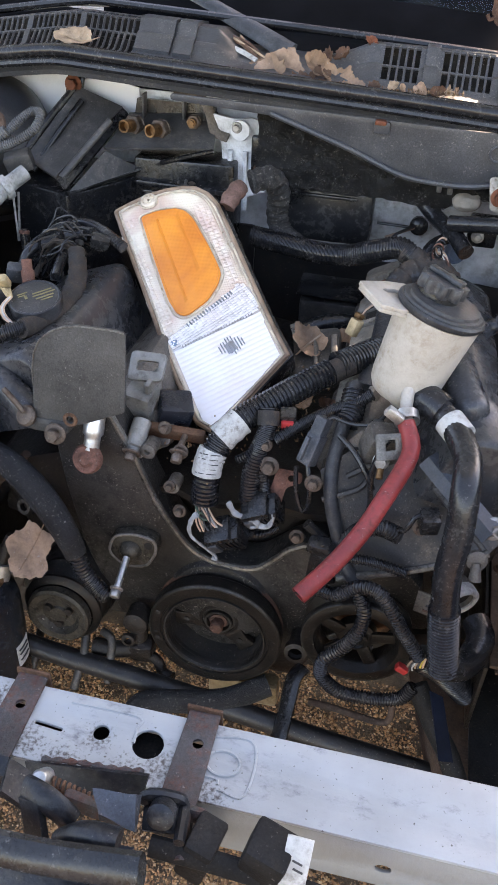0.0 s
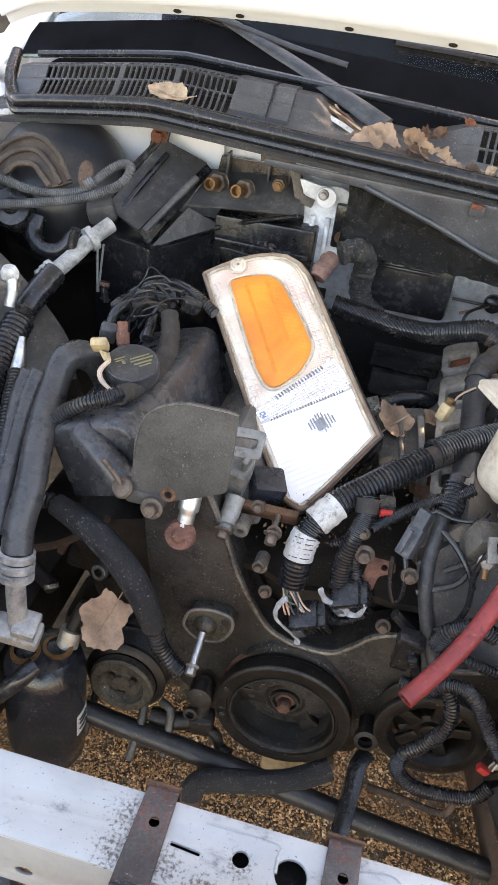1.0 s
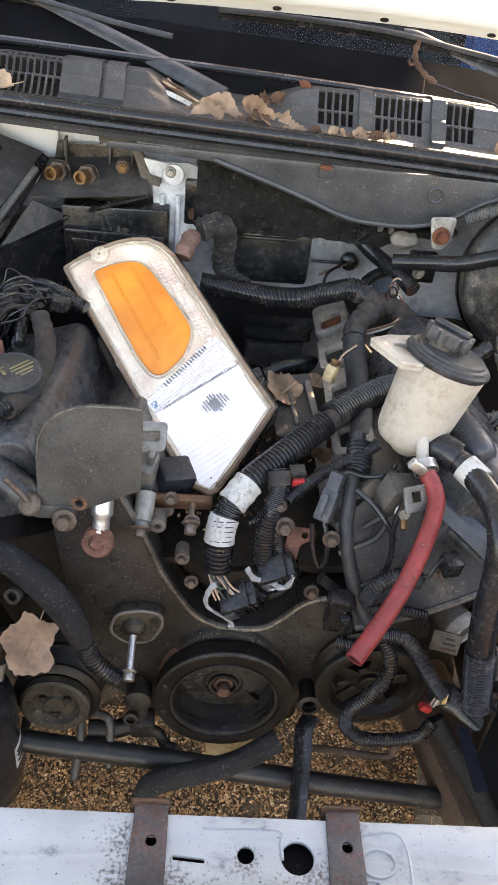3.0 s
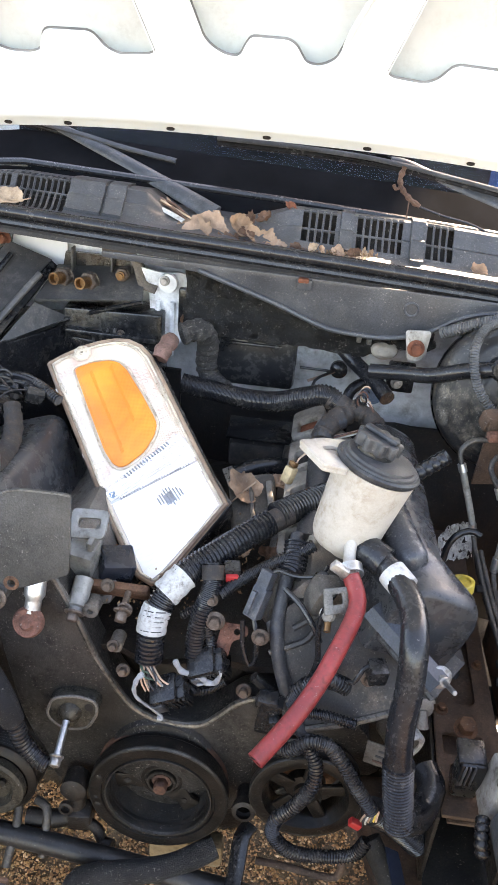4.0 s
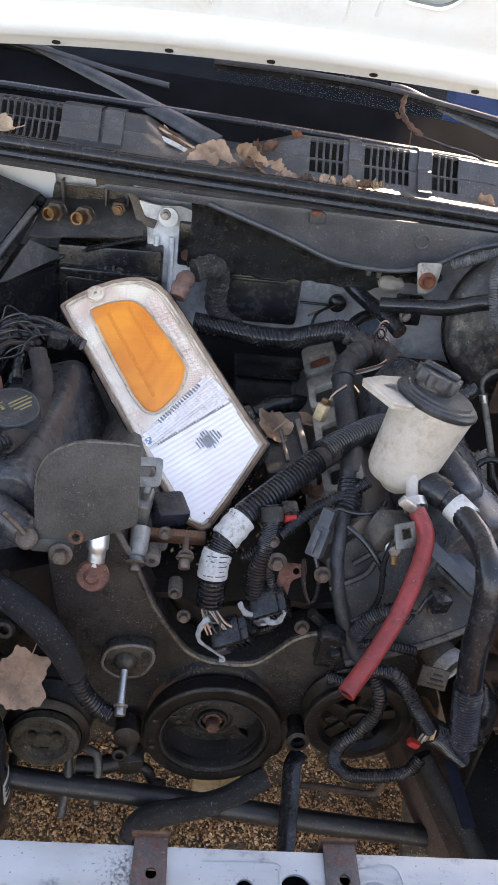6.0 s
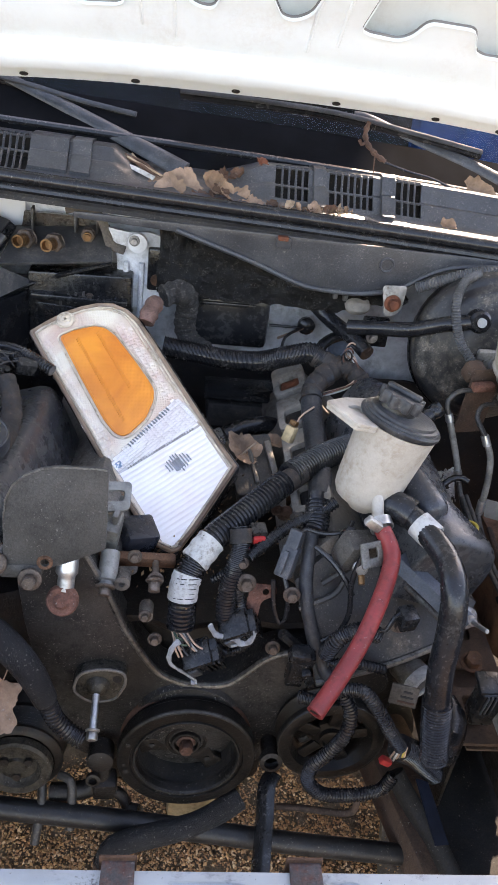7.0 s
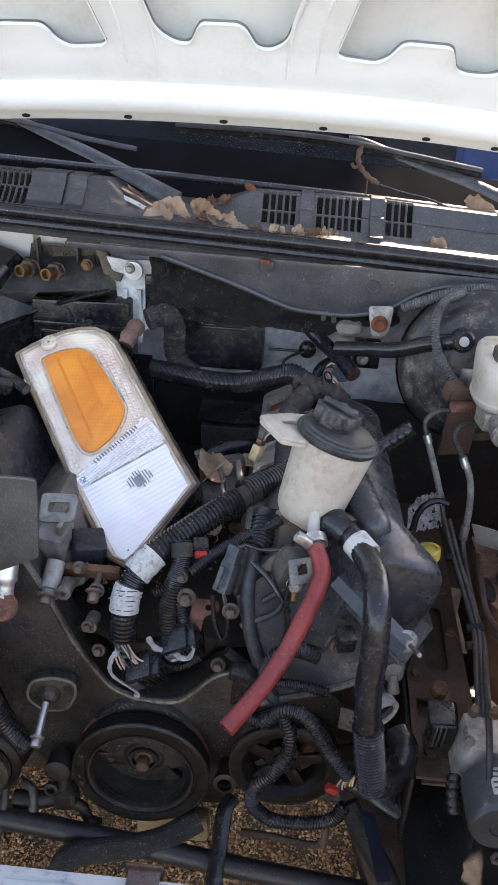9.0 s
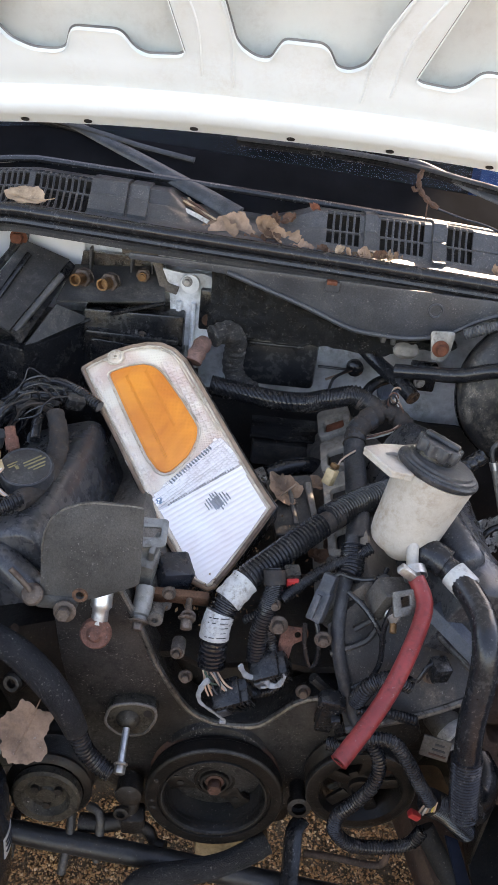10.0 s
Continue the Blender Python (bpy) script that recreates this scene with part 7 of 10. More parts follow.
part("end_cap", lathe([(0.0195, -0.012), (0.0195, 0.0), (0.0175, 0.002), (0.0175, 0.004), (0.015, 0.005), (0.006, 0.005), (0.005, 0.003), (0.0, 0.003)], way_to(mb - ma, mb), 28), M_alu2, mc)
part("flange", rbox((0.075, 0.012, 0.045), pose(0.458, 0.795, 0.885, 10), 0.005), M_alu2, mc)
bot = bmesh.new()
rings = []
for z, rx_b, ry_b, dy in ((0.895, 0.022, 0.028, -0.010), (0.898, 0.030, 0.040, -0.008), (0.904, 0.0345, 0.048, -0.005), (0.908, 0.0365, 0.051, -0.004), (0.911, 0.0365, 0.051, -0.004), (0.913, 0.0345, 0.049, -0.003), (0.926, 0.0350, 0.051, -0.001), (0.944, 0.0350, 0.053, 0.004), (0.960, 0.0345, 0.053, 0.010), (0.967, 0.0325, 0.050, 0.014), (0.971, 0.028, 0.043, 0.018), (0.972, 0.018, 0.030, 0.022)):
    rings.append([bot.verts.new((0.457 + rx_b * math.copysign(abs(math.cos(a)) ** 0.8, math.cos(a)), 0.712 + dy + ry_b * math.copysign(abs(math.sin(a)) ** 0.9, math.sin(a)), z)) for a in steps(0, 2 * math.pi, 40)[:-1]])
for r0, r1 in zip(rings, rings[1:]):
    for k in range(40):
        bot.faces.new((r0[k], r0[(k + 1) % 40], r1[(k + 1) % 40], r1[k]))
bot.faces.new(rings[0][::-1])
bot.faces.new(rings[-1])
bmesh.ops.recalc_face_normals(bot, faces=bot.faces)
part("bottle", bot, M_nylon, mc, "white plastic fluid bottle")
capm = pose(0.465, 0.694, 0.976, 3, 3, 0) @ Matrix.Scale(0.96, 4)
cap_b = lathe([(0.022, -0.014), (0.022, -0.008), (0.027, -0.008), (0.027, 0.006), (0.025, 0.010), (0.021, 0.011), (0.020, 0.0095), (0.0, 0.0095)], capm, 36)
cap_o = part("cap", cap_b, M_cap, mc, "ribbed black-brown cap")
for j in range(24):
    part("rib", rbox((0.0030, 0.0035, 0.012), capm @ Matrix.Rotation(radians(15 * j), 4, "Z") @ Matrix.Translation((0.0272, 0, 0)), 0.0008), M_cap, cap_o)
part("outlet_block", rbox((0.030, 0.040, 0.030), pose(*(0.449, 0.690, 0.881), 0, 0, 10), 0.005), M_alu2, mc)
SP_ = pose(*(0.478, 0.585, 0.863), 35, 10, 25)
plug = part("sensor_plug", rbox((0.024, 0.014, 0.030), SP_, 0.003), M_sleeve, mc, "pale grey-green sensor plug")
for k in range(3):
    part("plug_rib", rbox((0.005, 0.004, 0.024), SP_ @ Matrix.Translation((0.008 * (k - 1), -0.008, 0)), 0.001), M_sleeve, plug)
part("plug_arm", rbox((0.034, 0.006, 0.012), pose(*(0.489, 0.6, 0.88), 20, 35, 20), 0.002), M_alu2, mc)
vp = thing("valve_bracket", (0.418, 0.740, 0.844), "rusty steel bracket with brass brake line unions", "bracket")
part("plate", rbox((0.050, 0.004, 0.12), pose(*(0.427, 0.755, 0.835), 6, 0, 12), 0.001), M_rust2, vp)
part("union", rbox((0.036, 0.014, 0.014), pose(*(0.420, 0.735, 0.871), 0, 0, 12), 0.003), M_plugrust, vp)
part("body", rbox((0.030, 0.026, 0.030), pose(*(0.409, 0.760, 0.884), 20, 0, 20), 0.007), M_rust2, vp)
LINE1 = [(0.412, 0.735, 0.864), (0.384, 0.730, 0.863), (0.368, 0.725, 0.847), (0.372, 0.718, 0.829), (0.381, 0.710, 0.804), (0.397, 0.700, 0.760), (0.408, 0.695, 0.725), (0.418, 0.660, 0.687), (0.428, 0.600, 0.668), (0.439, 0.540, 0.653), (0.442, 0.480, 0.654), (0.436, 0.420, 0.658)]
LINE2 = [(0.445, 0.720, 0.851), (0.418, 0.710, 0.852), (0.410, 0.700, 0.836), (0.423, 0.685, 0.815), (0.438, 0.675, 0.782), (0.444, 0.670, 0.735), (0.443, 0.665, 0.683), (0.445, 0.610, 0.661), (0.450, 0.550, 0.645), (0.448, 0.480, 0.654), (0.433, 0.380, 0.668), (0.425, 0.310, 0.663), (0.421, 0.265, 0.643)]
for k, ln in enumerate((LINE1, LINE2)):
    bl_ = thing("brake_line", ln[5], "rubber sleeved brake line with silver crimps", "brake line", "brake lines")
    part("steel_line", hose(ln, 0.0040, 8), M_line, bl_)
    part("rubber_sleeve", hose(ln[3:7], 0.0050, 12), M_sleeve, bl_, "faded grey sleeve")
    for q in (3, 6):
        a, b = Vector(ln[q]), Vector(ln[q + 1] if q == 3 else ln[q - 1])
        part("crimp", hose([a, a.lerp(b, 0.45)], 0.0064, 12), M_alu, bl_, "silver crimp")
for k in range(2):
    run("brake_pipe_bundle", "thin dark steel brake pipes clipped together", [((0.414, 0.680, 0.705), (0.421, 0.680, 0.706))[k], ((0.422, 0.620, 0.684), (0.429, 0.620, 0.685))[k], ((0.435, 0.560, 0.658), (0.443, 0.560, 0.658))[k], ((0.437, 0.490, 0.655), (0.443, 0.490, 0.655))[k], ((0.426, 0.400, 0.657), (0.432, 0.400, 0.658))[k], ((0.426, 0.360, 0.638), (0.432, 0.360, 0.639))[k]], 0.0036, False, M_line, "brake pipe")
for at in ((0.423, 0.620, 0.682), (0.440, 0.500, 0.656), (0.436, 0.470, 0.652)):
    solo("pipe_clip", rbox((0.026, 0.011, 0.008), pose(*at, 30, 0, 10), 0.002), M_shadeplastic, "black plastic pipe clip", "clip", "pipe clips")

# ---- frame rail, strut tower, abs unit ----
rail = thing("frame_rail", (0.41, 0.4, 0.40), "rusty brown steel frame rail with slots", "frame rail", "frame rails")
part("top", pierced([(0.360, 0.335), (0.448, 0.335), (0.455, 0.95), (0.372, 0.95)], [rounded([(0.392, 0.52), (0.425, 0.52), (0.428, 0.66), (0.395, 0.66)], 0.012), rounded([(0.372, 0.43), (0.425, 0.43), (0.428, 0.465), (0.372, 0.465)], 0.006), rounded([(0.378, 0.39), (0.40, 0.39), (0.40, 0.415), (0.378, 0.415)], 0.006)], 0.006, Matrix.Translation((0, 0, 0.552)), 0.0015), M_rust2, rail)
part("inner_side", rbox((0.005, 0.615, 0.13), pose(0.362, 0.643, 0.48, 0, 0, -1), 0.001), M_block, rail)
part("outer_side", rbox((0.005, 0.615, 0.13), pose(0.45, 0.643, 0.48), 0.001), M_block, rail)
part("slot_floor", rbox((0.08, 0.6, 0.004), pose(0.41, 0.64, 0.532), 0.001), M_rust2, rail)
part("side_slot", lathe([(0.0, 0.001), (0.012, 0.0008), (0.013, -0.001)], Matrix.Translation((0.40, 0.60, 0.5535)) @ Matrix.Diagonal((0.9, 2.6, 1, 1)), 20), M_dark, rail)
for xx, yy, rr in ((0.375, 0.505, 0.007), (0.437, 0.60, 0.006), (0.435, 0.70, 0.008), (0.385, 0.72, 0.006)):
    part("bolt_head", hexbolt(Matrix.Translation((xx, yy, 0.552)), rr * 1.6, 0.006, rr * 1.4), M_rust, rail)
part("mount_bolt", hexbolt(way_to((0, -0.3, 0.95), (0.398, 0.454, 0.575)), 0.021, 0.014, 0.016), M_rust, rail)
rail2 = thing("frame_rail", (-0.41, 0.4, 0.40), "dark rusty steel frame rail in shade", "frame rail", "frame rails")
part("box", rbox((0.09, 0.95, 0.12), pose(-0.425, 0.47, 0.44), 0.006), M_block, rail2)
st_ = thing("strut_tower", (0.52, 0.6, 0.50), "rusty strut tower with a bolted rubber mount", "strut tower")
SP = [(0.473, 0.730, 0.640), (0.527, 0.706, 0.660), (0.600, 0.652, 0.670), (0.583, 0.606, 0.650), (0.505, 0.521, 0.620), (0.475, 0.569, 0.620)]
part("plate", prism([(p[0], p[1]) for p in SP], -0.006, 0.0, Matrix.Translation((0, 0, 0.645)), 0.002), M_towerrust, st_)
part("tower_skin", prism([(p[0] * 1.0 + 0.004, p[1]) for p in SP], -0.16, -0.008, Matrix.Translation((0, 0, 0.645)), 0.004), M_towerrust, st_)
SC = Matrix.Translation(Vector((0.530, 0.605, 0.650)))
part("mount_ring", lathe([(0.040, 0.0), (0.042, 0.006), (0.036, 0.008), (0.034, 0.002), (0.0, 0.002)], SC, 32), M_dark, st_)
part("mount_washer", lathe([(0.027, 0.004), (0.027, 0.007), (0.021, 0.009), (0.019, 0.006), (0.010, 0.008), (0.0, 0.008)], SC @ Matrix.Translation((0, 0.010, 0.004)), 28), M_washer, st_)
part("centre_stud", lathe([(0.007, 0.01), (0.007, 0.045), (0.0, 0.046)], SC @ Matrix.Translation((0, 0.014, 0.004)), 12), M_dark, st_)
for q in ((0.505, 0.666, 0.660), (0.590, 0.654, 0.670), (0.509, 0.561, 0.650)):
    part("stud", lathe([(0.006, -0.004), (0.006, 0.028), (0.0, 0.029)], Matrix.Translation(q), 10), M_dark, st_)
part("slot", lathe([(0.0, 0.001), (0.011, 0.0008), (0.012, -0.001)], Matrix.Translation((0.477, 0.597, 0.646)) @ Matrix.Diagonal((0.8, 2.4, 1, 1)), 20), M_dark, st_)
part("raised_edge", sweep(spline([Vector((0.473, 0.673, 0.648)), Vector((0.467, 0.601, 0.648)), Vector((0.469, 0.543, 0.640)), Vector((0.497, 0.503, 0.636)), Vector((0.538, 0.541, 0.645))], 0.008), 0.005, 8), M_rust2, st_)
for q in ((0.491, 0.521, 0.646), (0.570, 0.619, 0.650), (0.496, 0.618, 0.647)):
    part("rust_scab", lathe([(0.0, 0.002), (0.008, 0.0012), (0.012, -0.001)], Matrix.Translation(q) @ Matrix.Diagonal((1.4, 0.8, 1, 1)), 9), M_rust, st_)
ws_ = shell(steps(0, 1, 10), steps(0, 1, 6), lambda u, v: Vector((0.467, 0.720, 0.675)).lerp(Vector((0.570, 0.680, 0.645)), u).lerp(Vector((0.480, 0.710, 0.638)).lerp(Vector((0.557, 0.680, 0.641)), u), v) + V(0, 0, 0.012 * math.sin(3.1 * u) * (1 - v)), 0.003)
solo("beige_shield", ws_, M_beige, "thin beige splash shield behind the strut tower", "shield")
absu = thing("abs_pump", (0.43, 0.30, 0.56), "brake pump with a black motor and grey alloy valve block", "brake pump")
AB1 = Vector((0.431, 0.225, 0.616))
AB0 = AB1 + V(0, 0.062, -0.004)
AM = way_to(AB1 - AB0, AB0)
al_ = (AB1 - AB0).length
part("motor", lathe([(0.0335, 0.0), (0.034, al_ - 0.008), (0.0325, al_ - 0.002), (0.030, al_), (0.012, al_), (0.011, al_ - 0.002), (0.009, al_), (0.0, al_)], AM, 40), M_motor, absu, "black motor can")
part("motor_label", sweep([AM @ V(0.0345 * math.cos(a), 0.0345 * math.sin(a), al_ * 0.35) for a in steps(radians(60), radians(108), 10)], 0.0005, 4), M_label, absu)
lab = shell(steps(radians(62), radians(106), 10), steps(al_ * 0.12, al_ * 0.72, 4), lambda a, h: AM @ V(0.0343 * math.cos(a), 0.0343 * math.sin(a), h), 0.0006)
part("label", lab, M_label, absu, "faded printed label")
for j in range(4):
    part("print_bar", sweep([AM @ V(0.0350 * math.cos(a), 0.0350 * math.sin(a), al_ * (0.22 + 0.12 * j)) for a in steps(radians(66), radians(102), 6)], 0.0008, 4), M_ink, absu)
part("block", rbox((0.072, 0.055, 0.070), Matrix.Translation((0.437, 0.335, 0.604)) @ Matrix.Rotation(radians(8), 4, "Y"), 0.004), M_cast2, absu)
for q in ((0.407, 0.330, 0.677), (0.431, 0.330, 0.678), (0.452, 0.330, 0.677)):
    part("union_nut", hexbolt(way_to((0, -0.3, 0.95), q), 0.010, 0.009, 0.0065), M_rust2, absu)
for j in range(3):
    run("brake_pipe", "short steel pipe rising from the brake pump", [((0.445, 0.330, 0.676), (0.458, 0.330, 0.677), (0.472, 0.330, 0.678), (0.486, 0.330, 0.679), (0.499, 0.330, 0.679))[j], ((0.442, 0.360, 0.707), (0.454, 0.360, 0.708), (0.467, 0.360, 0.708), (0.479, 0.360, 0.709), (0.491, 0.360, 0.710))[j], ((0.448, 0.400, 0.717), (0.459, 0.400, 0.725), (0.469, 0.400, 0.733), (0.479, 0.400, 0.741), (0.489, 0.400, 0.749))[j], ((0.445, 0.430, 0.709), (0.453, 0.430, 0.709), (0.460, 0.430, 0.709), (0.467, 0.430, 0.710), (0.475, 0.430, 0.710))[j]], 0.0034, False, M_line, "brake pipe")
for q in ((0.403, 0.305, 0.658), (0.445, 0.305, 0.668)):
    part("plug_screw", lathe([(0.006, -0.003), (0.006, 0.002), (0.003, 0.0025), (0.0, 0.001)], way_to((0, -0.9, 0.4), q), 14), M_cast, absu)
part("fuzzy_boot", sweep(spline([(0.393, 0.300, 0.604), (0.390, 0.275, 0.594), (0.393, 0.265, 0.581)], 0.003), lambda k, s: 0.009 - 0.002 * (k % 3 == 0), 12), M_rubber, absu)
rb_ = thing("relay_box", (0.380, 0.360, 0.605), "black ribbed relay box beside the frame rail", "relay box")
part("case", rbox((0.032, 0.030, 0.072), pose(*(0.385, 0.365, 0.598), 10), 0.004), M_black, rb_)
part("lid", rbox((0.034, 0.034, 0.008), pose(*(0.382, 0.365, 0.633), 10), 0.003), M_black, rb_)
for j in range(3):
    part("rib", rbox((0.002, 0.004, 0.04), pose(*((0.374, 0.345, 0.613), (0.379, 0.345, 0.614), (0.385, 0.345, 0.614), (0.391, 0.345, 0.614), (0.397, 0.345, 0.615))[j], 10), 0.001), M_greyplug, rb_)
big = thing("bleached_loom", (0.451, 0.160, 0.769), "thick grey sun-bleached corrugated loom wrapped in tape", "wiring loom")
CONDUIT = [(0.446, 0.300, 0.735), (0.446, 0.275, 0.735), (0.453, 0.240, 0.727), (0.459, 0.195, 0.735), (0.466, 0.160, 0.736), (0.466, 0.125, 0.724), (0.462, 0.095, 0.707), (0.455, 0.060, 0.693)]
part("conduit", sweep(spline(CONDUIT, 0.0012), lambda k, s: 0.0148 + 0.0007 * math.sin(k * 0.11) - (0.0020 + 0.0008 * math.sin(k * 0.31)) * (k % 4 > 1), 16), M_greyloom, big)
part("tape_wrap", hose(CONDUIT[5:], lambda k, s: 0.0165 + 0.0006 * math.sin(k * 2.1) * math.sin(k * 0.7), 18, step=0.004), M_greytape, big)
part("top_wrap", hose([(0.472, 0.300, 0.757), (0.462, 0.302, 0.770), (0.449, 0.303, 0.773), (0.442, 0.303, 0.760), (0.444, 0.303, 0.741), (0.446, 0.297, 0.734)], lambda k, s: 0.0135 + 0.0012 * math.sin(k * 1.3) * math.sin(k * 0.37), 20, step=0.0022), M_greyloom, big, "crumpled pale tape round the bend")
for pts in ([(0.460, 0.165, 0.753), (0.467, 0.160, 0.770), (0.470, 0.155, 0.771)], [(0.463, 0.162, 0.759), (0.468, 0.145, 0.752), (0.466, 0.115, 0.746), (0.462, 0.085, 0.723)], [(0.441, 0.288, 0.773), (0.434, 0.285, 0.754), (0.437, 0.275, 0.743)]):
    part("frayed_tape", hose(pts, 0.0026, 6, step=0.004, flat=0.5), M_label, big)
part("side_branch", loom([(0.463, 0.090, 0.702), (0.472, 0.090, 0.705), (0.480, 0.090, 0.725)], 0.010, 0.005, 0.0016), M_greyloom, big)
run("dark_loom", "dark corrugated loom with a white tape band", [(0.465, 0.300, 0.765), (0.473, 0.300, 0.757), (0.489, 0.290, 0.748), (0.508, 0.280, 0.727), (0.529, 0.270, 0.709)], 0.0145)
solo("tape_band", hose([(0.480, 0.297, 0.752), (0.490, 0.290, 0.745)], 0.0158), M_label, "torn white tape band on the dark loom", "tape")
run("wing_loom", "dark corrugated loom behind the brake cylinder", [(0.479, 0.660, 0.875), (0.519, 0.680, 0.876), (0.555, 0.700, 0.886), (0.601, 0.720, 0.902), (0.622, 0.720, 0.912)], 0.0155)
run("booster_loom", "grey corrugated loom across the top of the booster", [(0.334, 0.900, 0.957), (0.369, 0.890, 0.976), (0.421, 0.885, 0.997), (0.484, 0.885, 1.003), (0.550, 0.890, 0.997), (0.598, 0.895, 0.990), (0.639, 0.900, 0.976)], 0.0095, True, M_greyloom2)
run("booster_loom", "thin grey loom hanging in front of the booster", [(0.419, 0.870, 1.000), (0.388, 0.840, 0.995), (0.373, 0.810, 0.973), (0.376, 0.795, 0.946), (0.389, 0.790, 0.916), (0.413, 0.780, 0.888)], 0.0075, True, M_greyloom2)
# washer bottle, headlamp panel, stud bracket
wb = thing("washer_bottle", (0.55, 0.25, 0.55), "dark grey plastic tank in the corner with a pale cap", "plastic tank")
part("tank", shell(steps(0, 1, 14), steps(0, 1, 12), lambda u, v: Vector((0.490, 0.400, 0.756)).lerp(Vector((0.555, 0.460, 0.862)), u).lerp(Vector((0.498, 0.260, 0.658)).lerp(Vector((0.530, 0.200, 0.733)), u), v) + V(0.0, -0.03 * math.sin(3.1 * u) * math.sin(3.1 * v), 0.02 * math.sin(3.1 * v)), 0.006), M_tank, wb)
part("filler_neck", lathe([(0.027, -0.06), (0.019, -0.004), (0.017, 0.004), (0.0, 0.002)], way_to((0, -0.5, 0.85), (0.508, 0.310, 0.811)), 22), M_tank, wb)
part("cap", lathe([(0.0135, -0.004), (0.0140, 0.003), (0.0125, 0.006), (0.0095, 0.006), (0.0085, 0.003), (0.004, 0.003), (0.003, 0.006), (0.0, 0.006)], way_to((0, -0.5, 0.85), Vector((0.507, 0.310, 0.817))), 22), M_oldlabel, wb, "dirty white cap")
part("boss", lathe([(0.011, -0.03), (0.0085, 0.0), (0.0050, 0.0), (0.0045, -0.01), (0.0, -0.01)], way_to((0, -0.5, 0.85), (0.492, 0.360, 0.793)), 16), M_tank, wb)
hp_ = thing("headlamp_panel", (0.58, 0.5, 0.80), "white headlamp panel corner, its shaded part coloured grey-brown with rust", "car panel")
part("sheet", shell(steps(0, 1, 8), steps(0, 1, 6), lambda u, v: Vector((0.559, 0.625, 0.868)).lerp(Vector((0.604, 0.628, 0.880)), u).lerp(Vector((0.524, 0.485, 0.856)).lerp(Vector((0.562, 0.458, 0.860)), u), v), 0.006), M_white, hp_)
# shaded part of the same white panel, its shade painted grey-brown, with rust marks
part("brown_edge", shell(steps(0, 1, 6), steps(0, 1, 4), lambda u, v: Vector((0.486, 0.590, 0.866)).lerp(Vector((0.561, 0.621, 0.873)), u).lerp(Vector((0.517, 0.482, 0.861)).lerp(Vector((0.530, 0.494, 0.862)), u), v), 0.006), M_shadedpanel, hp_)
part("side_wall", shell(steps(0, 1, 6), steps(0, 1, 6), lambda u, v: Vector((0.507, 0.609, 0.863)).lerp(Vector((0.527, 0.483, 0.852)), u) + V(-0.004 * v, 0.01 * v, -0.05 * v), 0.005), M_dark, hp_)
part("dark_apron", quad_slab([Vector((0.495, 0.710, 0.764)), Vector((0.559, 0.660, 0.766)), Vector((0.611, 0.600, 0.683)), Vector((0.519, 0.690, 0.677))], 0.004), M_black, hp_, "smooth black splash apron below the panel")
part("seam", rbox((0.05, 0.006, 0.004), pose(*(0.550, 0.524, 0.870), 0, 0, 20), 0.001), M_dark, hp_)
part("bolt_plate", rbox((0.024, 0.034, 0.005), pose(*(0.494, 0.56, 0.862), 25, 0, 28), 0.001), M_plugrust, hp_)
part("stud", sweep(spline([(0.493, 0.557, 0.863), (0.484, 0.545, 0.913)], 0.004), 0.0038, 10), M_washer, hp_)
part("stud_nut", hexbolt(way_to((0, -0.3, 0.95), (0.493, 0.557, 0.863)), 0.011, 0.006, 0.009), M_orange2, hp_)
part("stud_head", lathe([(0.004, -0.003), (0.008, 0.0), (0.008, 0.003), (0.0, 0.004)], way_to((0.05, -0.25, 0.95), (0.484, 0.545, 0.913)), 16), M_washer, hp_)
part("wing_stay", rbox((0.018, 0.034, 0.004), pose(*(0.570, 0.662, 0.885), 0, 0, 20) @ Matrix.Scale(0.6, 4), 0.001), M_plugrust, hp_)
rx_ = thing("relay_housing", (0.604, 0.860, 0.916), "black ribbed relay housing on the wing", "relay box")
part("box", rbox((0.09, 0.07, 0.11), pose(*(0.632, 0.850, 0.902), 0, 0, -8), 0.012), M_black, rx_)
part("cover", rbox((0.06, 0.012, 0.06), pose(*(0.615, 0.805, 0.932), 0, 0, -8), 0.006), M_blackdust, rx_)
part("lower_box", rbox((0.06, 0.05, 0.05), pose(*(0.568, 0.820, 0.887), 0, 0, -8), 0.008), M_black, rx_)
solo("dipstick_cap", lathe([(0.0165, -0.010), (0.0175, 0.0), (0.0178, 0.003), (0.0165, 0.0045), (0.0130, 0.0045), (0.0118, 0.001), (0.0, 0.001)], way_to((-0.16, 0.12, 0.97), (0.363, 0.527, 0.758)), 28), M_yellow, "yellow plastic filler cap", "cap")
solo("dark_cable_loop", hose([(0.365, 0.66, 0.695), (0.368, 0.665, 0.718), (0.379, 0.67, 0.736), (0.399, 0.675, 0.743), (0.413, 0.67, 0.739)], 0.005), M_rubber, "black cable loop beside the engine", "cable")
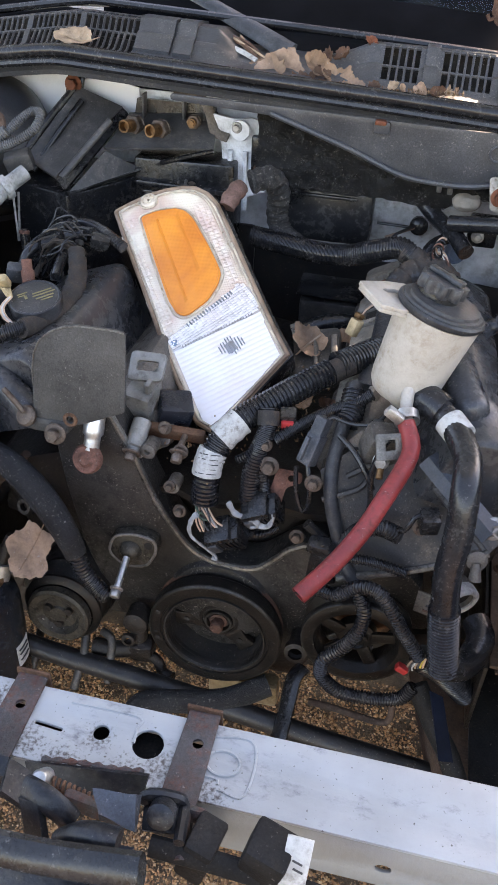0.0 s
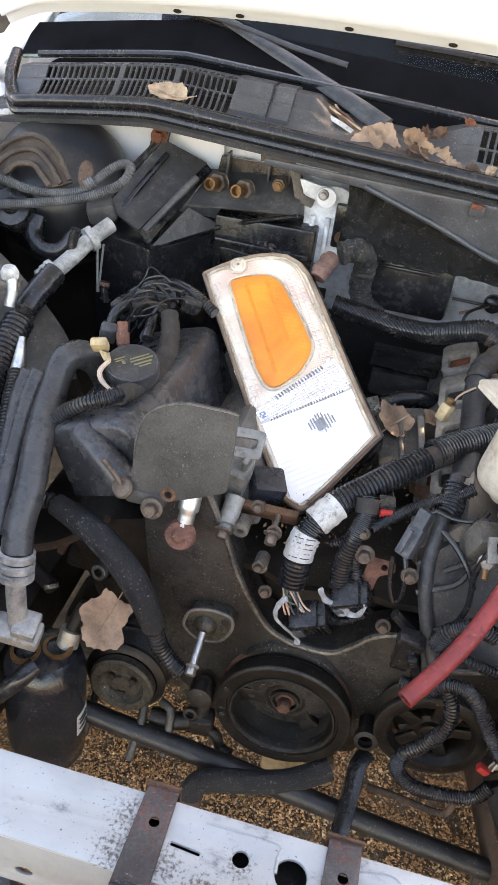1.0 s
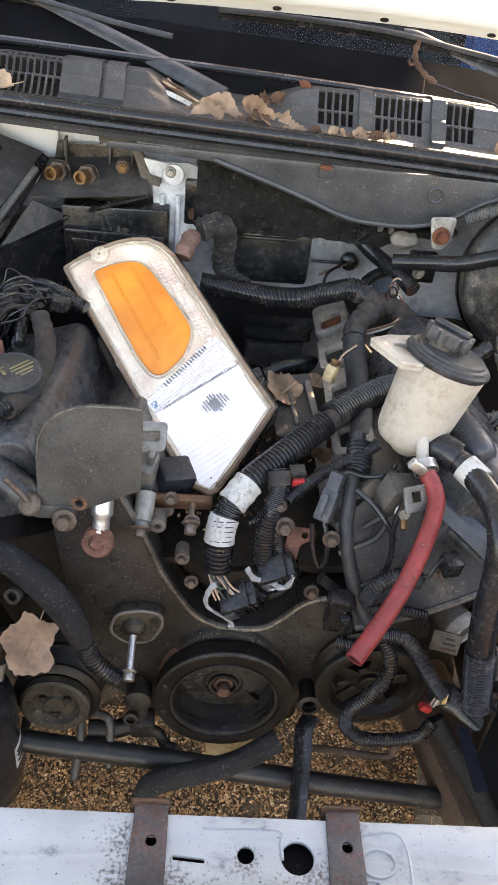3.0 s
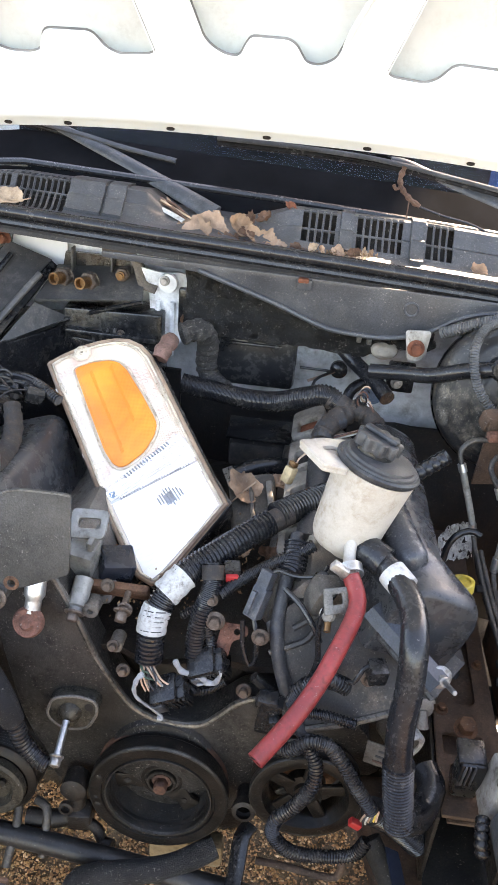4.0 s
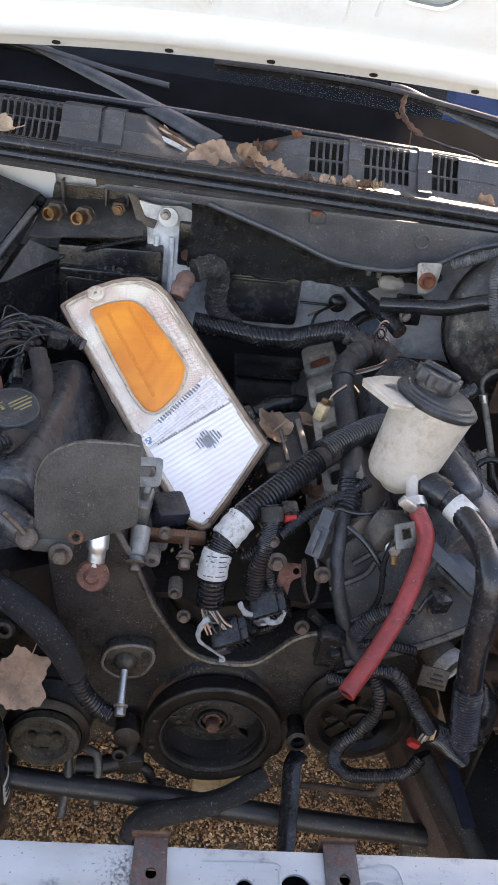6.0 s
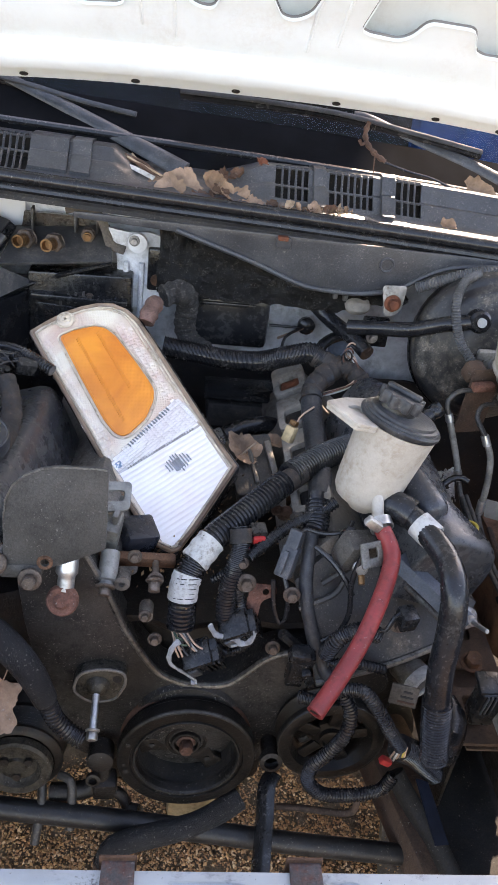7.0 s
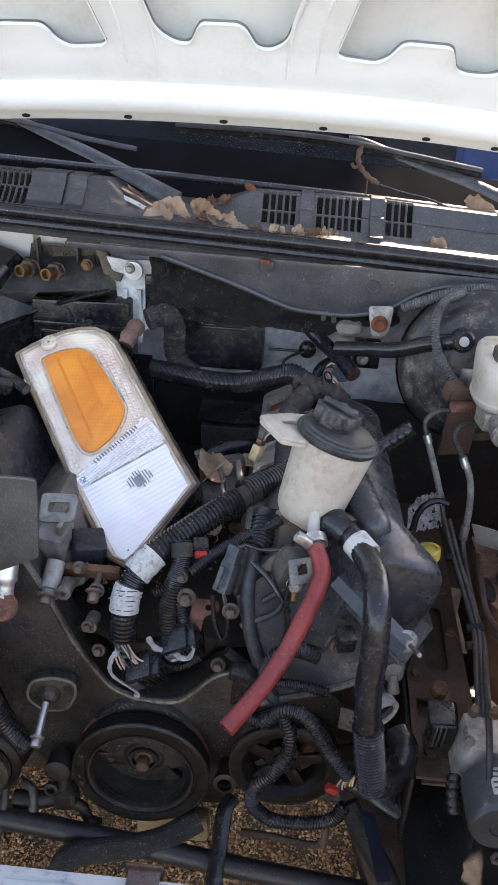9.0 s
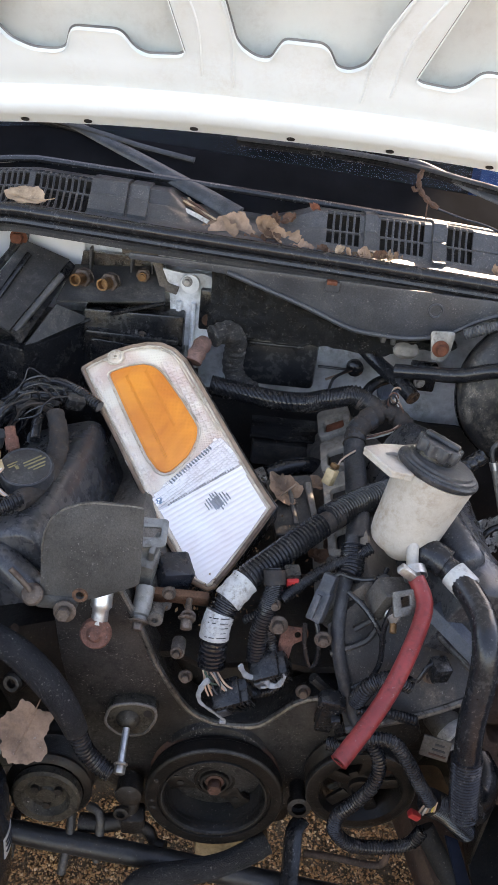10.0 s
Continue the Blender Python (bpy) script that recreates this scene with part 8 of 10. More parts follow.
# pale ragged sheet; sunlight on the gravel beyond is put into its colour
foil = shell(steps(0, 1, 26), steps(0, 1, 26), lambda u, v: Vector((0.363, 0.725, 0.708)).lerp(Vector((0.412, 0.735, 0.722)), u).lerp(Vector((0.363, 0.69, 0.668)).lerp(Vector((0.416, 0.7, 0.678)), u), v) + V(0, 0.004 * noise.noise(V(u * 9, v * 9, 4)), 0.006 * noise.noise(V(u * 13, v * 13, 9))), 0, lambda u, v: noise.noise(V(u * 7, v * 7, 3)) > 0.35 or u + v < 0.28)
solo("heat_shield", foil, M_sunpatch, "crumpled pale sheet standing for sunlit gravel seen through a gap", "heat shield")

# ---- firewall fittings ----
box = thing("module_box", (0.037, 1.030, 0.818), "black plastic module box on the firewall", "electric box")
part("case", rbox((0.150, 0.06, 0.095), pose(*(0.036, 1.000, 0.838), 0, 0, 0), 0.010), M_black, box)
part("ledge", rbox((0.125, 0.03, 0.012), pose(*(0.026, 0.975, 0.887)), 0.003), M_black, box)
part("lid_rib", rbox((0.11, 0.006, 0.006), pose(*(0.030, 0.967, 0.873)), 0.002), M_black, box)
lb = thing("lower_box", (0.070, 0.900, 0.702), "dark dusty plastic box low behind the engine", "electric box")
part("case", rbox((0.115, 0.06, 0.050), pose(*(0.070, 0.920, 0.699), 6), 0.006), M_blackdust, lb)
part("edge", rbox((0.12, 0.065, 0.006), pose(*(0.067, 0.915, 0.737), 6), 0.002), M_black, lb)
fh = thing("fuel_hose", (0.072, 0.800, 0.727), "black hose with a foil-wrapped end in the valley", "hose")
part("rubber", hose([(0.040, 0.780, 0.725), (0.067, 0.790, 0.735), (0.099, 0.800, 0.738), (0.128, 0.810, 0.728), (0.144, 0.800, 0.717)], 0.0145), M_rubber, fh)
part("foil_wrap", hose([(0.022, 0.775, 0.718), (0.037, 0.780, 0.724)], 0.0155), M_foil, fh)
part("clip", rbox((0.022, 0.016, 0.020), pose(*(0.055, 0.990, 0.863)), 0.003), M_black, box)
wbk = thing("heater_bracket", (-0.125, 1.000, 0.890), "white painted steel bracket with two beads on the firewall", "bracket")
WBP = [(-0.173, 1.010, 0.974), (-0.138, 1.010, 0.969), (-0.103, 1.010, 0.972), (-0.057, 1.010, 0.957), (-0.043, 1.010, 0.929), (-0.084, 1.010, 0.906), (-0.080, 1.010, 0.852), (-0.118, 1.010, 0.836), (-0.151, 1.010, 0.829), (-0.158, 1.010, 0.925)]
part("strip", prism([(p[0], p[2]) for p in WBP], -0.005, 0.0, way_to((0, -1, 0), (0, 1.01, 0)), 0.0012), M_glove, wbk)
for dx in (-0.014, 0.012):
    part("bead", sweep(spline([Vector((-0.127, 1.006, 0.889)) + V(dx, 0, -0.07), Vector((-0.127, 1.006, 0.889)) + V(dx, 0, 0.03)], 0.01), 0.005, 8), M_glove, wbk)
part("washer", lathe([(0.017, 0.0), (0.016, 0.005), (0.008, 0.006), (0.0, 0.008)], way_to((0, -1, 0.1), (-0.123, 1.000, 0.955)), 22), M_white, wbk)
part("bolt", hexbolt(way_to((0, -1, 0.1), Vector((-0.128, 0.995, 0.960))), 0.011, 0.008, 0.009), M_steel, wbk)
dk = thing("firewall_clip", (-0.078, 1.000, 0.904), "black clip with a small round fixing", "clip")
part("block", rbox((0.055, 0.02, 0.075), pose(*(-0.077, 1.010, 0.910)), 0.004), M_black, dk)
part("fixing", lathe([(0.0095, 0), (0.0095, 0.005), (0.005, 0.006), (0.0, 0.005)], way_to((0, -1, 0.1), (-0.089, 0.995, 0.895)), 16), M_rust, dk)
gr_ = thing("firewall_grommet", (0.189, 1.040, 0.815), "black rubber grommet with frayed wires", "grommet")
part("plug", lathe([(0.016, -0.004), (0.016, 0.006), (0.008, 0.012), (0.0, 0.012)], way_to((0, -1, 0.1), (0.190, 1.045, 0.812)), 20), M_rubber, gr_)
for pts in (([(0.183, 1.030, 0.813), (0.157, 1.020, 0.804), (0.136, 1.010, 0.798)], M_copper), ([(0.182, 1.030, 0.815), (0.151, 1.010, 0.803), (0.144, 1.000, 0.785), (0.140, 1.000, 0.762)], M_rubber), ([(0.178, 1.030, 0.813), (0.119, 1.020, 0.818)], M_rubber)):
    part("wire", hose(pts[0], 0.0026, 8), pts[1], gr_)
solo("heater_pipe", hose([(0.207, 0.970, 0.771), (0.213, 0.990, 0.795), (0.231, 1.000, 0.809), (0.253, 1.010, 0.814)], 0.010), M_rubber, "black rubber heater pipe at the firewall", "hose")
solo("firewall_plug", lathe([(0.020, 0.0), (0.018, 0.005), (0.010, 0.006), (0.009, 0.004), (0.0, 0.004)], way_to((0, -1, 0.1), (0.259, 1.045, 0.770)), 22), M_blueplug, "blue-grey round plug in the firewall", "plug")
solo("coolant_hose", hose([(0.176, 0.980, 0.893), (0.213, 0.950, 0.868), (0.244, 0.900, 0.862), (0.265, 0.860, 0.852)], 0.013), M_rubber, "black rubber hose sloping down the firewall", "hose")
bb = thing("apron_bracket", (0.301, 0.900, 0.927), "white bracket tongue with a rusty bolt", "bracket")
part("tongue", prism(rounded([(-0.020, 0.022), (0.022, 0.024), (0.018, -0.020), (0.006, -0.030), (-0.010, -0.028)], 0.008), -0.003, 0.0, way_to((0, -1, 0.1), Vector((0.299, 0.900, 0.934))), 0.001), M_alu2, bb)
bolt(bb, (0.300, 0.898, 0.928), (0, -1, 0.1), 1.4, M_orange)
bolt(bb, (0.281, 0.910, 0.859), (0, -1, 0.1), 1.0, M_steel)
part("lower_block", rbox((0.045, 0.02, 0.05), pose(*(0.288, 0.925, 0.864)), 0.004), M_black, bb)
for at in ((0.210, 0.930, 0.922), (0.227, 0.930, 0.920)):
    solo("push_clip", rbox((0.008, 0.012, 0.012), pose(*at, 20), 0.002), M_steelplate, "grey push clip under the apron", "clip", "push clips")
solo("pale_insulation", lathe([(0.03, -0.004), (0.026, 0.006), (0.014, 0.012), (0.0, 0.012)], way_to((0, -1, 0.2), (0.256, 0.950, 0.897)) @ Matrix.Diagonal((0.8, 0.55, 1, 1)), 18), M_beige, "pale plastic moulding under the apron", "moulding")

# ---- heater case and left corner ----
hv = thing("heater_case", (-0.28, 0.95, 0.74), "dusty black plastic heater case with stepped lid", "heater case")
HC_L, HC_A, HC_T = V(-0.374, 0.850, 0.872), V(-0.298, 0.966, 0.880), V(-0.34, 0.935, 0.917)
CASE = [(-0.482, 0.885), (-0.374, 0.850), (-0.298, 0.966), (-0.298, 1.04), (-0.482, 1.04)]
part("body", prism(CASE, 0.62, 0.869, Matrix.Identity(4), 0.004), M_casing, hv)
part("body_wing", prism([(-0.300, 0.968), (-0.128, 0.978), (-0.128, 1.045), (-0.300, 1.045)], 0.62, 0.902, Matrix.Identity(4), 0.004), M_casing, hv)
part("side_lid", quad_slab([Vector((-0.475, 0.925, 0.892)), Vector((-0.414, 1.030, 0.987)), Vector((-0.338, 1.03, 0.96)), Vector((-0.398, 0.868, 0.886))], 0.006), M_blackdust, hv)
part("lid_step", quad_slab([Vector((-0.398, 0.866, 0.884)), Vector((-0.338, 1.028, 0.959)), Vector((-0.327, 1.024, 0.952)), Vector((-0.376, 0.852, 0.874))], 0.006), M_black, hv)
part("mid_lid", quad_slab([HC_L, HC_T, HC_A + V(-0.002, 0.006, 0.004), HC_A], 0.004), M_blackdust, hv)
part("rear_lid", quad_slab([HC_T + V(0, 0.004, 0.002), Vector((-0.331, 1.045, 0.948)), Vector((-0.173, 1.045, 0.964)), Vector((-0.162, 0.976, 0.925))], 0.004), M_blackdust, hv)
part("front_lip", sweep(spline([HC_L, HC_A, Vector((-0.238, 0.972, 0.901)), Vector((-0.163, 0.976, 0.924))], 0.008), 0.0045, 8), M_casing, hv)
part("front_panel", prism(rounded([(-0.290, 0.690), (-0.136, 0.690), (-0.136, 0.840), (-0.290, 0.850)], 0.012), 0.0, 0.008, way_to((0, -1, 0), (0, 0.974, 0)), 0.003), M_casing, hv)
for x0 in (-0.285, -0.235, -0.150):
    part("stiffener", rbox((0.005, 0.012, 0.13), pose(x0, 0.966, 0.775), 0.002), M_casing, hv)
part("flange_step", rbox((0.16, 0.020, 0.010), pose(-0.215, 0.966, 0.862, 0, 2, 3), 0.003), M_black, hv)
part("edge_lip", sweep(spline([(-0.483, 0.925, 0.896), (-0.455, 0.975, 0.943), (-0.422, 1.025, 0.988)], 0.01), 0.006, 8), M_black, hv)
part("lid_rib", sweep(spline([(-0.391, 0.872, 0.889), (-0.362, 0.915, 0.926), (-0.333, 0.955, 0.962)], 0.01), 0.006, 10), M_blackdust, hv)
part("lid_rib", sweep(spline([(-0.455, 0.905, 0.883), (-0.426, 0.950, 0.933), (-0.399, 1.000, 0.976)], 0.01), 0.005, 10), M_black, hv)
part("case_corner", rbox((0.045, 0.03, 0.03), pose(*(-0.469, 0.885, 0.903), 10, -15, 20), 0.005), M_blackdust, hv)
part("tab", rbox((0.03, 0.01, 0.05), pose(*(-0.425, 1.035, 0.985), -10, 10), 0.006), M_black, hv)
bolt(hv, (-0.423, 1.026, 0.994), (0, -1, 0.15), 1.5, M_orange)
bolt(hv, (-0.198, 0.968, 0.864), (0, -1, 0.1), 0.8)
bolt(hv, (-0.392, 0.852, 0.819), (0, -1, 0.1), 0.8, M_black)
part("vent_recess", rbox((0.065, 0.006, 0.022), pose(*(-0.223, 0.968, 0.858)), 0.002), M_dark, hv)
for j in range(4):
    part("vent_rib", rbox((0.004, 0.008, 0.018), pose(*((-0.246, 0.966, 0.856), (-0.233, 0.966, 0.86), (-0.221, 0.966, 0.862), (-0.208, 0.966, 0.865), (-0.196, 0.966, 0.867))[j]), 0.001), M_blackdust, hv)
part("rear_wall", quad_slab([Vector((-0.316, 1.055, 0.976)), Vector((-0.179, 1.055, 0.976)), Vector((-0.172, 1.05, 0.94)), Vector((-0.325, 1.05, 0.921))], 0.012), M_casing, hv)
part("brown_flap", hose([(-0.246, 1.03, 0.991), (-0.222, 1.03, 0.996), (-0.191, 1.02, 0.99), (-0.176, 1.01, 0.966), (-0.168, 1.005, 0.946), (-0.144, 1.0, 0.94)], 0.008, 8, flat=0.35), M_flap, hv, "brown strip hanging over the case")
for j in range(3):
    a = Vector(((-0.311, 0.975, 0.95), (-0.265, 0.972, 0.948), (-0.206, 0.985, 0.96))[j])
    nz = thing("heater_pipe_stub", a, "open brass-brown heater pipe stub", "pipe stub", "heater stubs")
    s = 1.0 if j < 2 else 0.7
    d = V(-0.25, -0.85, 0.15) if j < 2 else V(0, -1, 0.1)
    part("tube", sweep(spline([a - d * 0.035, a + d * (0.012 if j < 2 else -0.01)], 0.003), 0.0105 * s, 18, hollow=0.72), M_brass, nz)
    part("nut", hexbolt(way_to(d, a - d * 0.030), 0.030 * s, 0.012 * s, 0.017 * s), M_rustbolt, nz)
for px in ((-0.229, 1.035, 0.96), (-0.193, 1.035, 0.965), (-0.3, 1.035, 0.964)):
    part("case_fin", rbox((0.004, 0.020, 0.05), pose(*px), 0.001), M_blackdust, hv)
wl = prism([(-0.60, 0.90), (-0.30, 0.90), (-0.316, 0.971), (-0.317, 0.99), (-0.45, 1.020), (-0.60, 1.022)], -0.004, 0.0, way_to((0, -1, 0), (0, 1.058, 0)), 0.001)
part("cowl_side_panel", wl, M_white, body, "white painted panel below the cowl")
dm = thing("blower_housing", (-0.60, 0.98, 0.82), "domed dusty black blower housing with rust stains", "blower housing")
DM = way_to((0.16, -0.55, 0.80), (-0.575, 0.965, 0.932)) @ Matrix.Scale(0.93, 4)
part("dome", lathe([(0.128, -0.13), (0.127, -0.04), (0.120, -0.005), (0.105, 0.020), (0.08, 0.036), (0.04, 0.044), (0.0, 0.046)], DM, 64), M_dome, dm)
part("collar", lathe([(0.126, -0.12), (0.134, -0.085), (0.130, -0.065), (0.12, -0.065)], DM, 48), M_black, dm)
VENT = [[(-0.663, 0.885, 0.96), (-0.628, 0.895, 0.988), (-0.587, 0.895, 1.003), (-0.549, 0.885, 0.989), (-0.517, 0.868, 0.952)], [(-0.651, 0.875, 0.949), (-0.621, 0.885, 0.974), (-0.583, 0.885, 0.983), (-0.555, 0.873, 0.97), (-0.529, 0.858, 0.947)], [(-0.63, 0.865, 0.942), (-0.609, 0.872, 0.96), (-0.58, 0.87, 0.965), (-0.561, 0.86, 0.953), (-0.544, 0.85, 0.943)]]
VENT_LINES = [spline([Vector(p) + V(0, 0.012, -0.012) for p in row], 0.004) for row in VENT]
part("front_vent", band([[ln[int(k * (len(ln) - 1) / 19)] for k in range(20)] for ln in VENT_LINES], 0.006), M_brownvent, dm, "mud-brown vent mouth")
for row in VENT:
    part("vent_rib", hose([Vector(p) + V(0, 0.004, -0.004) for p in row], 0.0045, 10, flat=0.7), M_brownvent, dm)
part("rust_patch", lathe([(0.0, 0.0012), (0.013, 0.0008), (0.016, -0.002)], way_to((0.25, -0.80, 0.55), (-0.488, 0.868, 0.962)) @ Matrix.Diagonal((0.8, 1.5, 1, 1)), 14), M_rust2, dm)
part("motor", lathe([(0.036, -0.05), (0.036, 0.0), (0.030, 0.010), (0.014, 0.012), (0.010, 0.018), (0.0, 0.018)], way_to((0.1, -0.85, 0.5), (-0.612, 0.860, 0.889)), 28), M_black, dm)
part("cooling_tube", hose([(-0.568, 0.860, 0.882), (-0.567, 0.840, 0.858), (-0.543, 0.820, 0.847), (-0.511, 0.820, 0.851), (-0.489, 0.830, 0.879)], 0.014), M_rubber, dm)
solo("white_stay", hose([(-0.730, 0.980, 0.987), (-0.696, 0.990, 0.995), (-0.645, 1.000, 1.006)], 0.006, 10, flat=0.6), M_label, "white painted stay rod beside the blower", "stay rod")
ll = thing("looped_loom", (-0.493, 0.850, 0.935), "grey dusty wiring tube looped over the blower", "wiring loom")
part("tube", loom([(-0.686, 0.850, 0.955), (-0.651, 0.850, 0.949), (-0.607, 0.850, 0.933), (-0.548, 0.855, 0.927), (-0.492, 0.860, 0.939), (-0.461, 0.880, 0.967), (-0.435, 0.890, 0.984), (-0.419, 0.880, 0.980), (-0.434, 0.865, 0.957), (-0.484, 0.850, 0.933), (-0.568, 0.840, 0.911), (-0.645, 0.830, 0.896), (-0.682, 0.830, 0.886)], 0.0078, 0.0036, 0.0015, 12), M_greyloom2, ll)
part("clip", loom([(-0.486, 0.862, 0.949), (-0.474, 0.866, 0.957)], 0.0095, 0.004, 0.001), M_greyloom2, ll)

# ---- air-conditioning hoses, left ----
ac = thing("ac_hose", (-0.463, 0.500, 0.809), "air-conditioning hose with silver pipe end and corrugated sleeve", "hose")
part("pipe", hose([(-0.427, 0.82, 0.911), (-0.445, 0.79, 0.897), (-0.459, 0.75, 0.88), (-0.475, 0.716, 0.864)], 0.0125), M_oxide, ac, "silver aluminium pipe")
part("collar", lathe([(0.012, -0.006), (0.019, -0.005), (0.019, 0.006), (0.012, 0.008)], way_to((-0.5, -0.6, -0.3), (-0.446, 0.788, 0.896)), 22), M_oxide, ac)
for px in ((-0.478, 0.716, 0.862), (-0.481, 0.708, 0.858), (-0.485, 0.7, 0.853)):
    part("crimp", lathe([(0.014, -0.007), (0.0205, -0.005), (0.0205, 0.003), (0.017, 0.005)], way_to((-0.5, -0.6, -0.3), px), 22), M_oxide, ac)
part("service_port", hose([(-0.462, 0.752, 0.887), (-0.462, 0.755, 0.901), (-0.457, 0.757, 0.92)], 0.0075), M_rubber, ac)
part("rubber", hose([(-0.474, 0.714, 0.865), (-0.482, 0.675, 0.848), (-0.49, 0.64, 0.828), (-0.478, 0.600, 0.833)], 0.0185), M_rubber, ac)
part("sleeve", loom([(-0.477, 0.605, 0.837), (-0.479, 0.560, 0.812), (-0.475, 0.510, 0.783), (-0.466, 0.460, 0.749), (-0.452, 0.410, 0.720), (-0.441, 0.380, 0.703)], 0.0215, 0.0075, 0.0026, 16), M_loom, ac)
part("lower_pipe", hose([(-0.443, 0.385, 0.707), (-0.434, 0.360, 0.676), (-0.429, 0.330, 0.630), (-0.428, 0.310, 0.570)], 0.0165), M_rubber, ac)
a2 = thing("ac_hose", (-0.420, 0.450, 0.786), "thin corrugated hose with a pale crimped tip", "hose")
part("tip", sweep(spline([(-0.445, 0.550, 0.847), (-0.441, 0.530, 0.822), (-0.440, 0.520, 0.807)], 0.004), lambda k, s: 0.004 + 0.007 * s, 12), M_alu, a2)
part("sleeve", loom([(-0.440, 0.520, 0.810), (-0.427, 0.470, 0.788), (-0.414, 0.420, 0.759), (-0.408, 0.400, 0.750)], 0.0115, 0.005, 0.002), M_loom, a2)
sp_ = thing("pipe_bracket", (-0.508, 0.640, 0.880), "pale pipe end with a clamp bracket", "bracket")
part("bracket", rbox((0.045, 0.020, 0.016), pose(*(-0.512, 0.640, 0.871), 0, 0, 15), 0.005), M_steelplate, sp_)
part("pipe", hose([(-0.504, 0.640, 0.889), (-0.498, 0.630, 0.867), (-0.499, 0.620, 0.847)], 0.008), M_alu, sp_)
part("ball", lathe([(0.012, -0.008), (0.013, 0.0), (0.009, 0.008), (0.0, 0.010)], Matrix.Translation((-0.506, 0.640, 0.889)), 18), M_crust, sp_)
a3 = thing("suction_hose", (-0.371, 0.380, 0.726), "thick dusty grey rubber suction hose bent over", "hose")
part("rubber", hose([(-0.325, 0.57, 0.745), (-0.327, 0.56, 0.796), (-0.336, 0.55, 0.829), (-0.35, 0.535, 0.85), (-0.364, 0.52, 0.853), (-0.371, 0.505, 0.841), (-0.371, 0.475, 0.816), (-0.362, 0.42, 0.786), (-0.352, 0.37, 0.752), (-0.352, 0.34, 0.718), (-0.347, 0.32, 0.691)], 0.0190, 24, step=0.005), M_dustyrubber, a3)
for px in ((-0.346, 0.318, 0.692), (-0.345, 0.313, 0.68), (-0.344, 0.308, 0.669)):
    part("crimp", lathe([(0.019, -0.006), (0.0225, -0.004), (0.0225, 0.004), (0.019, 0.006)], way_to((0, -0.3, -0.95), px), 24), M_oxide, a3, "silver crimp ring")
part("pipe", hose([(-0.345, 0.31, 0.674), (-0.343, 0.303, 0.634), (-0.339, 0.297, 0.58)], 0.0125), M_oxide, a3)
part("block", rbox((0.060, 0.034, 0.022), pose(*(-0.342, 0.298, 0.578), 14, 10, 6), 0.004), M_oxide, a3, "pale alloy pipe block")
part("block_step", rbox((0.030, 0.036, 0.014), pose(*(-0.328, 0.296, 0.598), 14, 10, 6), 0.003), M_oxide, a3)
for k in range(2):
    run("heater_hose", "dusty grey rubber heater hose beside the suction hose", [((-0.392, 0.490, 0.840), (-0.406, 0.490, 0.837))[k], ((-0.396, 0.470, 0.821), (-0.409, 0.470, 0.818))[k], ((-0.392, 0.425, 0.787), (-0.402, 0.425, 0.784))[k], ((-0.385, 0.375, 0.751), (-0.392, 0.375, 0.749))[k], ((-0.377, 0.330, 0.705), (-0.383, 0.330, 0.703))[k]], 0.0115, False, M_dustyrubber, "hose")
solo("silver_line", hose([(-0.387, 0.330, 0.697), (-0.383, 0.300, 0.659), (-0.384, 0.280, 0.621), (-0.392, 0.260, 0.570), (-0.404, 0.250, 0.499), (-0.415, 0.240, 0.435)], 0.0085), M_silverline, "worn silver aluminium pipe", "pipe")
fb = thing("fuse_box", (-0.45, 0.5, 0.75), "grey-black fuse box with a rounded lid", "fuse box")
part("case", rbox((0.08, 0.10, 0.06), pose(*(-0.538, 0.520, 0.737), 10, 0, 10), 0.010), M_black, fb)
part("lid", rbox((0.086, 0.106, 0.016), pose(*(-0.541, 0.530, 0.761), 10, 0, 10), 0.006), M_greyplug, fb)
run("corner_loom", "black corrugated loom curling in the corner", [(-0.474, 0.400, 0.747), (-0.457, 0.400, 0.735), (-0.435, 0.385, 0.719), (-0.428, 0.370, 0.688), (-0.440, 0.360, 0.646), (-0.458, 0.350, 0.624)], 0.011)
acc = thing("ac_accumulator", (-0.315, 0.31, 0.30), "black steel air-conditioning accumulator with a printed label", "accumulator")
AX = way_to((0.02, -0.02, 1), (-0.318, 0.315, 0.318)) @ Matrix.Diagonal((1.22, 1.22, 1.0, 1.0))
part("can", lathe([(0.0, 0.0), (0.036, 0.0), (0.043, 0.010), (0.0445, 0.05), (0.0445, 0.185), (0.041, 0.205), (0.030, 0.220), (0.0, 0.225)], AX, 36), M_acc, acc)
for dx, dy in ((0.014, -0.004), (-0.018, 0.006)):
    part("port_ring", lathe([(0.012, 0.215), (0.016, 0.218), (0.016, 0.226), (0.012, 0.226)], AX @ Matrix.Translation((dx, dy, 0)), 22), M_brass, acc)
part("label", shell(steps(radians(-62), radians(-30), 6), steps(0.075, 0.118, 3), lambda a, h: AX @ V(0.0450 * math.cos(a), 0.0450 * math.sin(a), h), 0.0005), M_label, acc, "white printed label")
for h in (0.088, 0.100, 0.109):
    part("print_bar", sweep([AX @ V(0.0458 * math.cos(a), 0.0458 * math.sin(a), h) for a in steps(radians(-58), radians(-36), 4)], 0.0012, 4), M_ink, acc)
solo("accumulator_hose", hose([(-0.313, 0.285, 0.538), (-0.324, 0.270, 0.530), (-0.346, 0.260, 0.505), (-0.377, 0.260, 0.471), (-0.408, 0.270, 0.463)], 0.0125), M_rubber, "black hose bent over the accumulator", "hose")
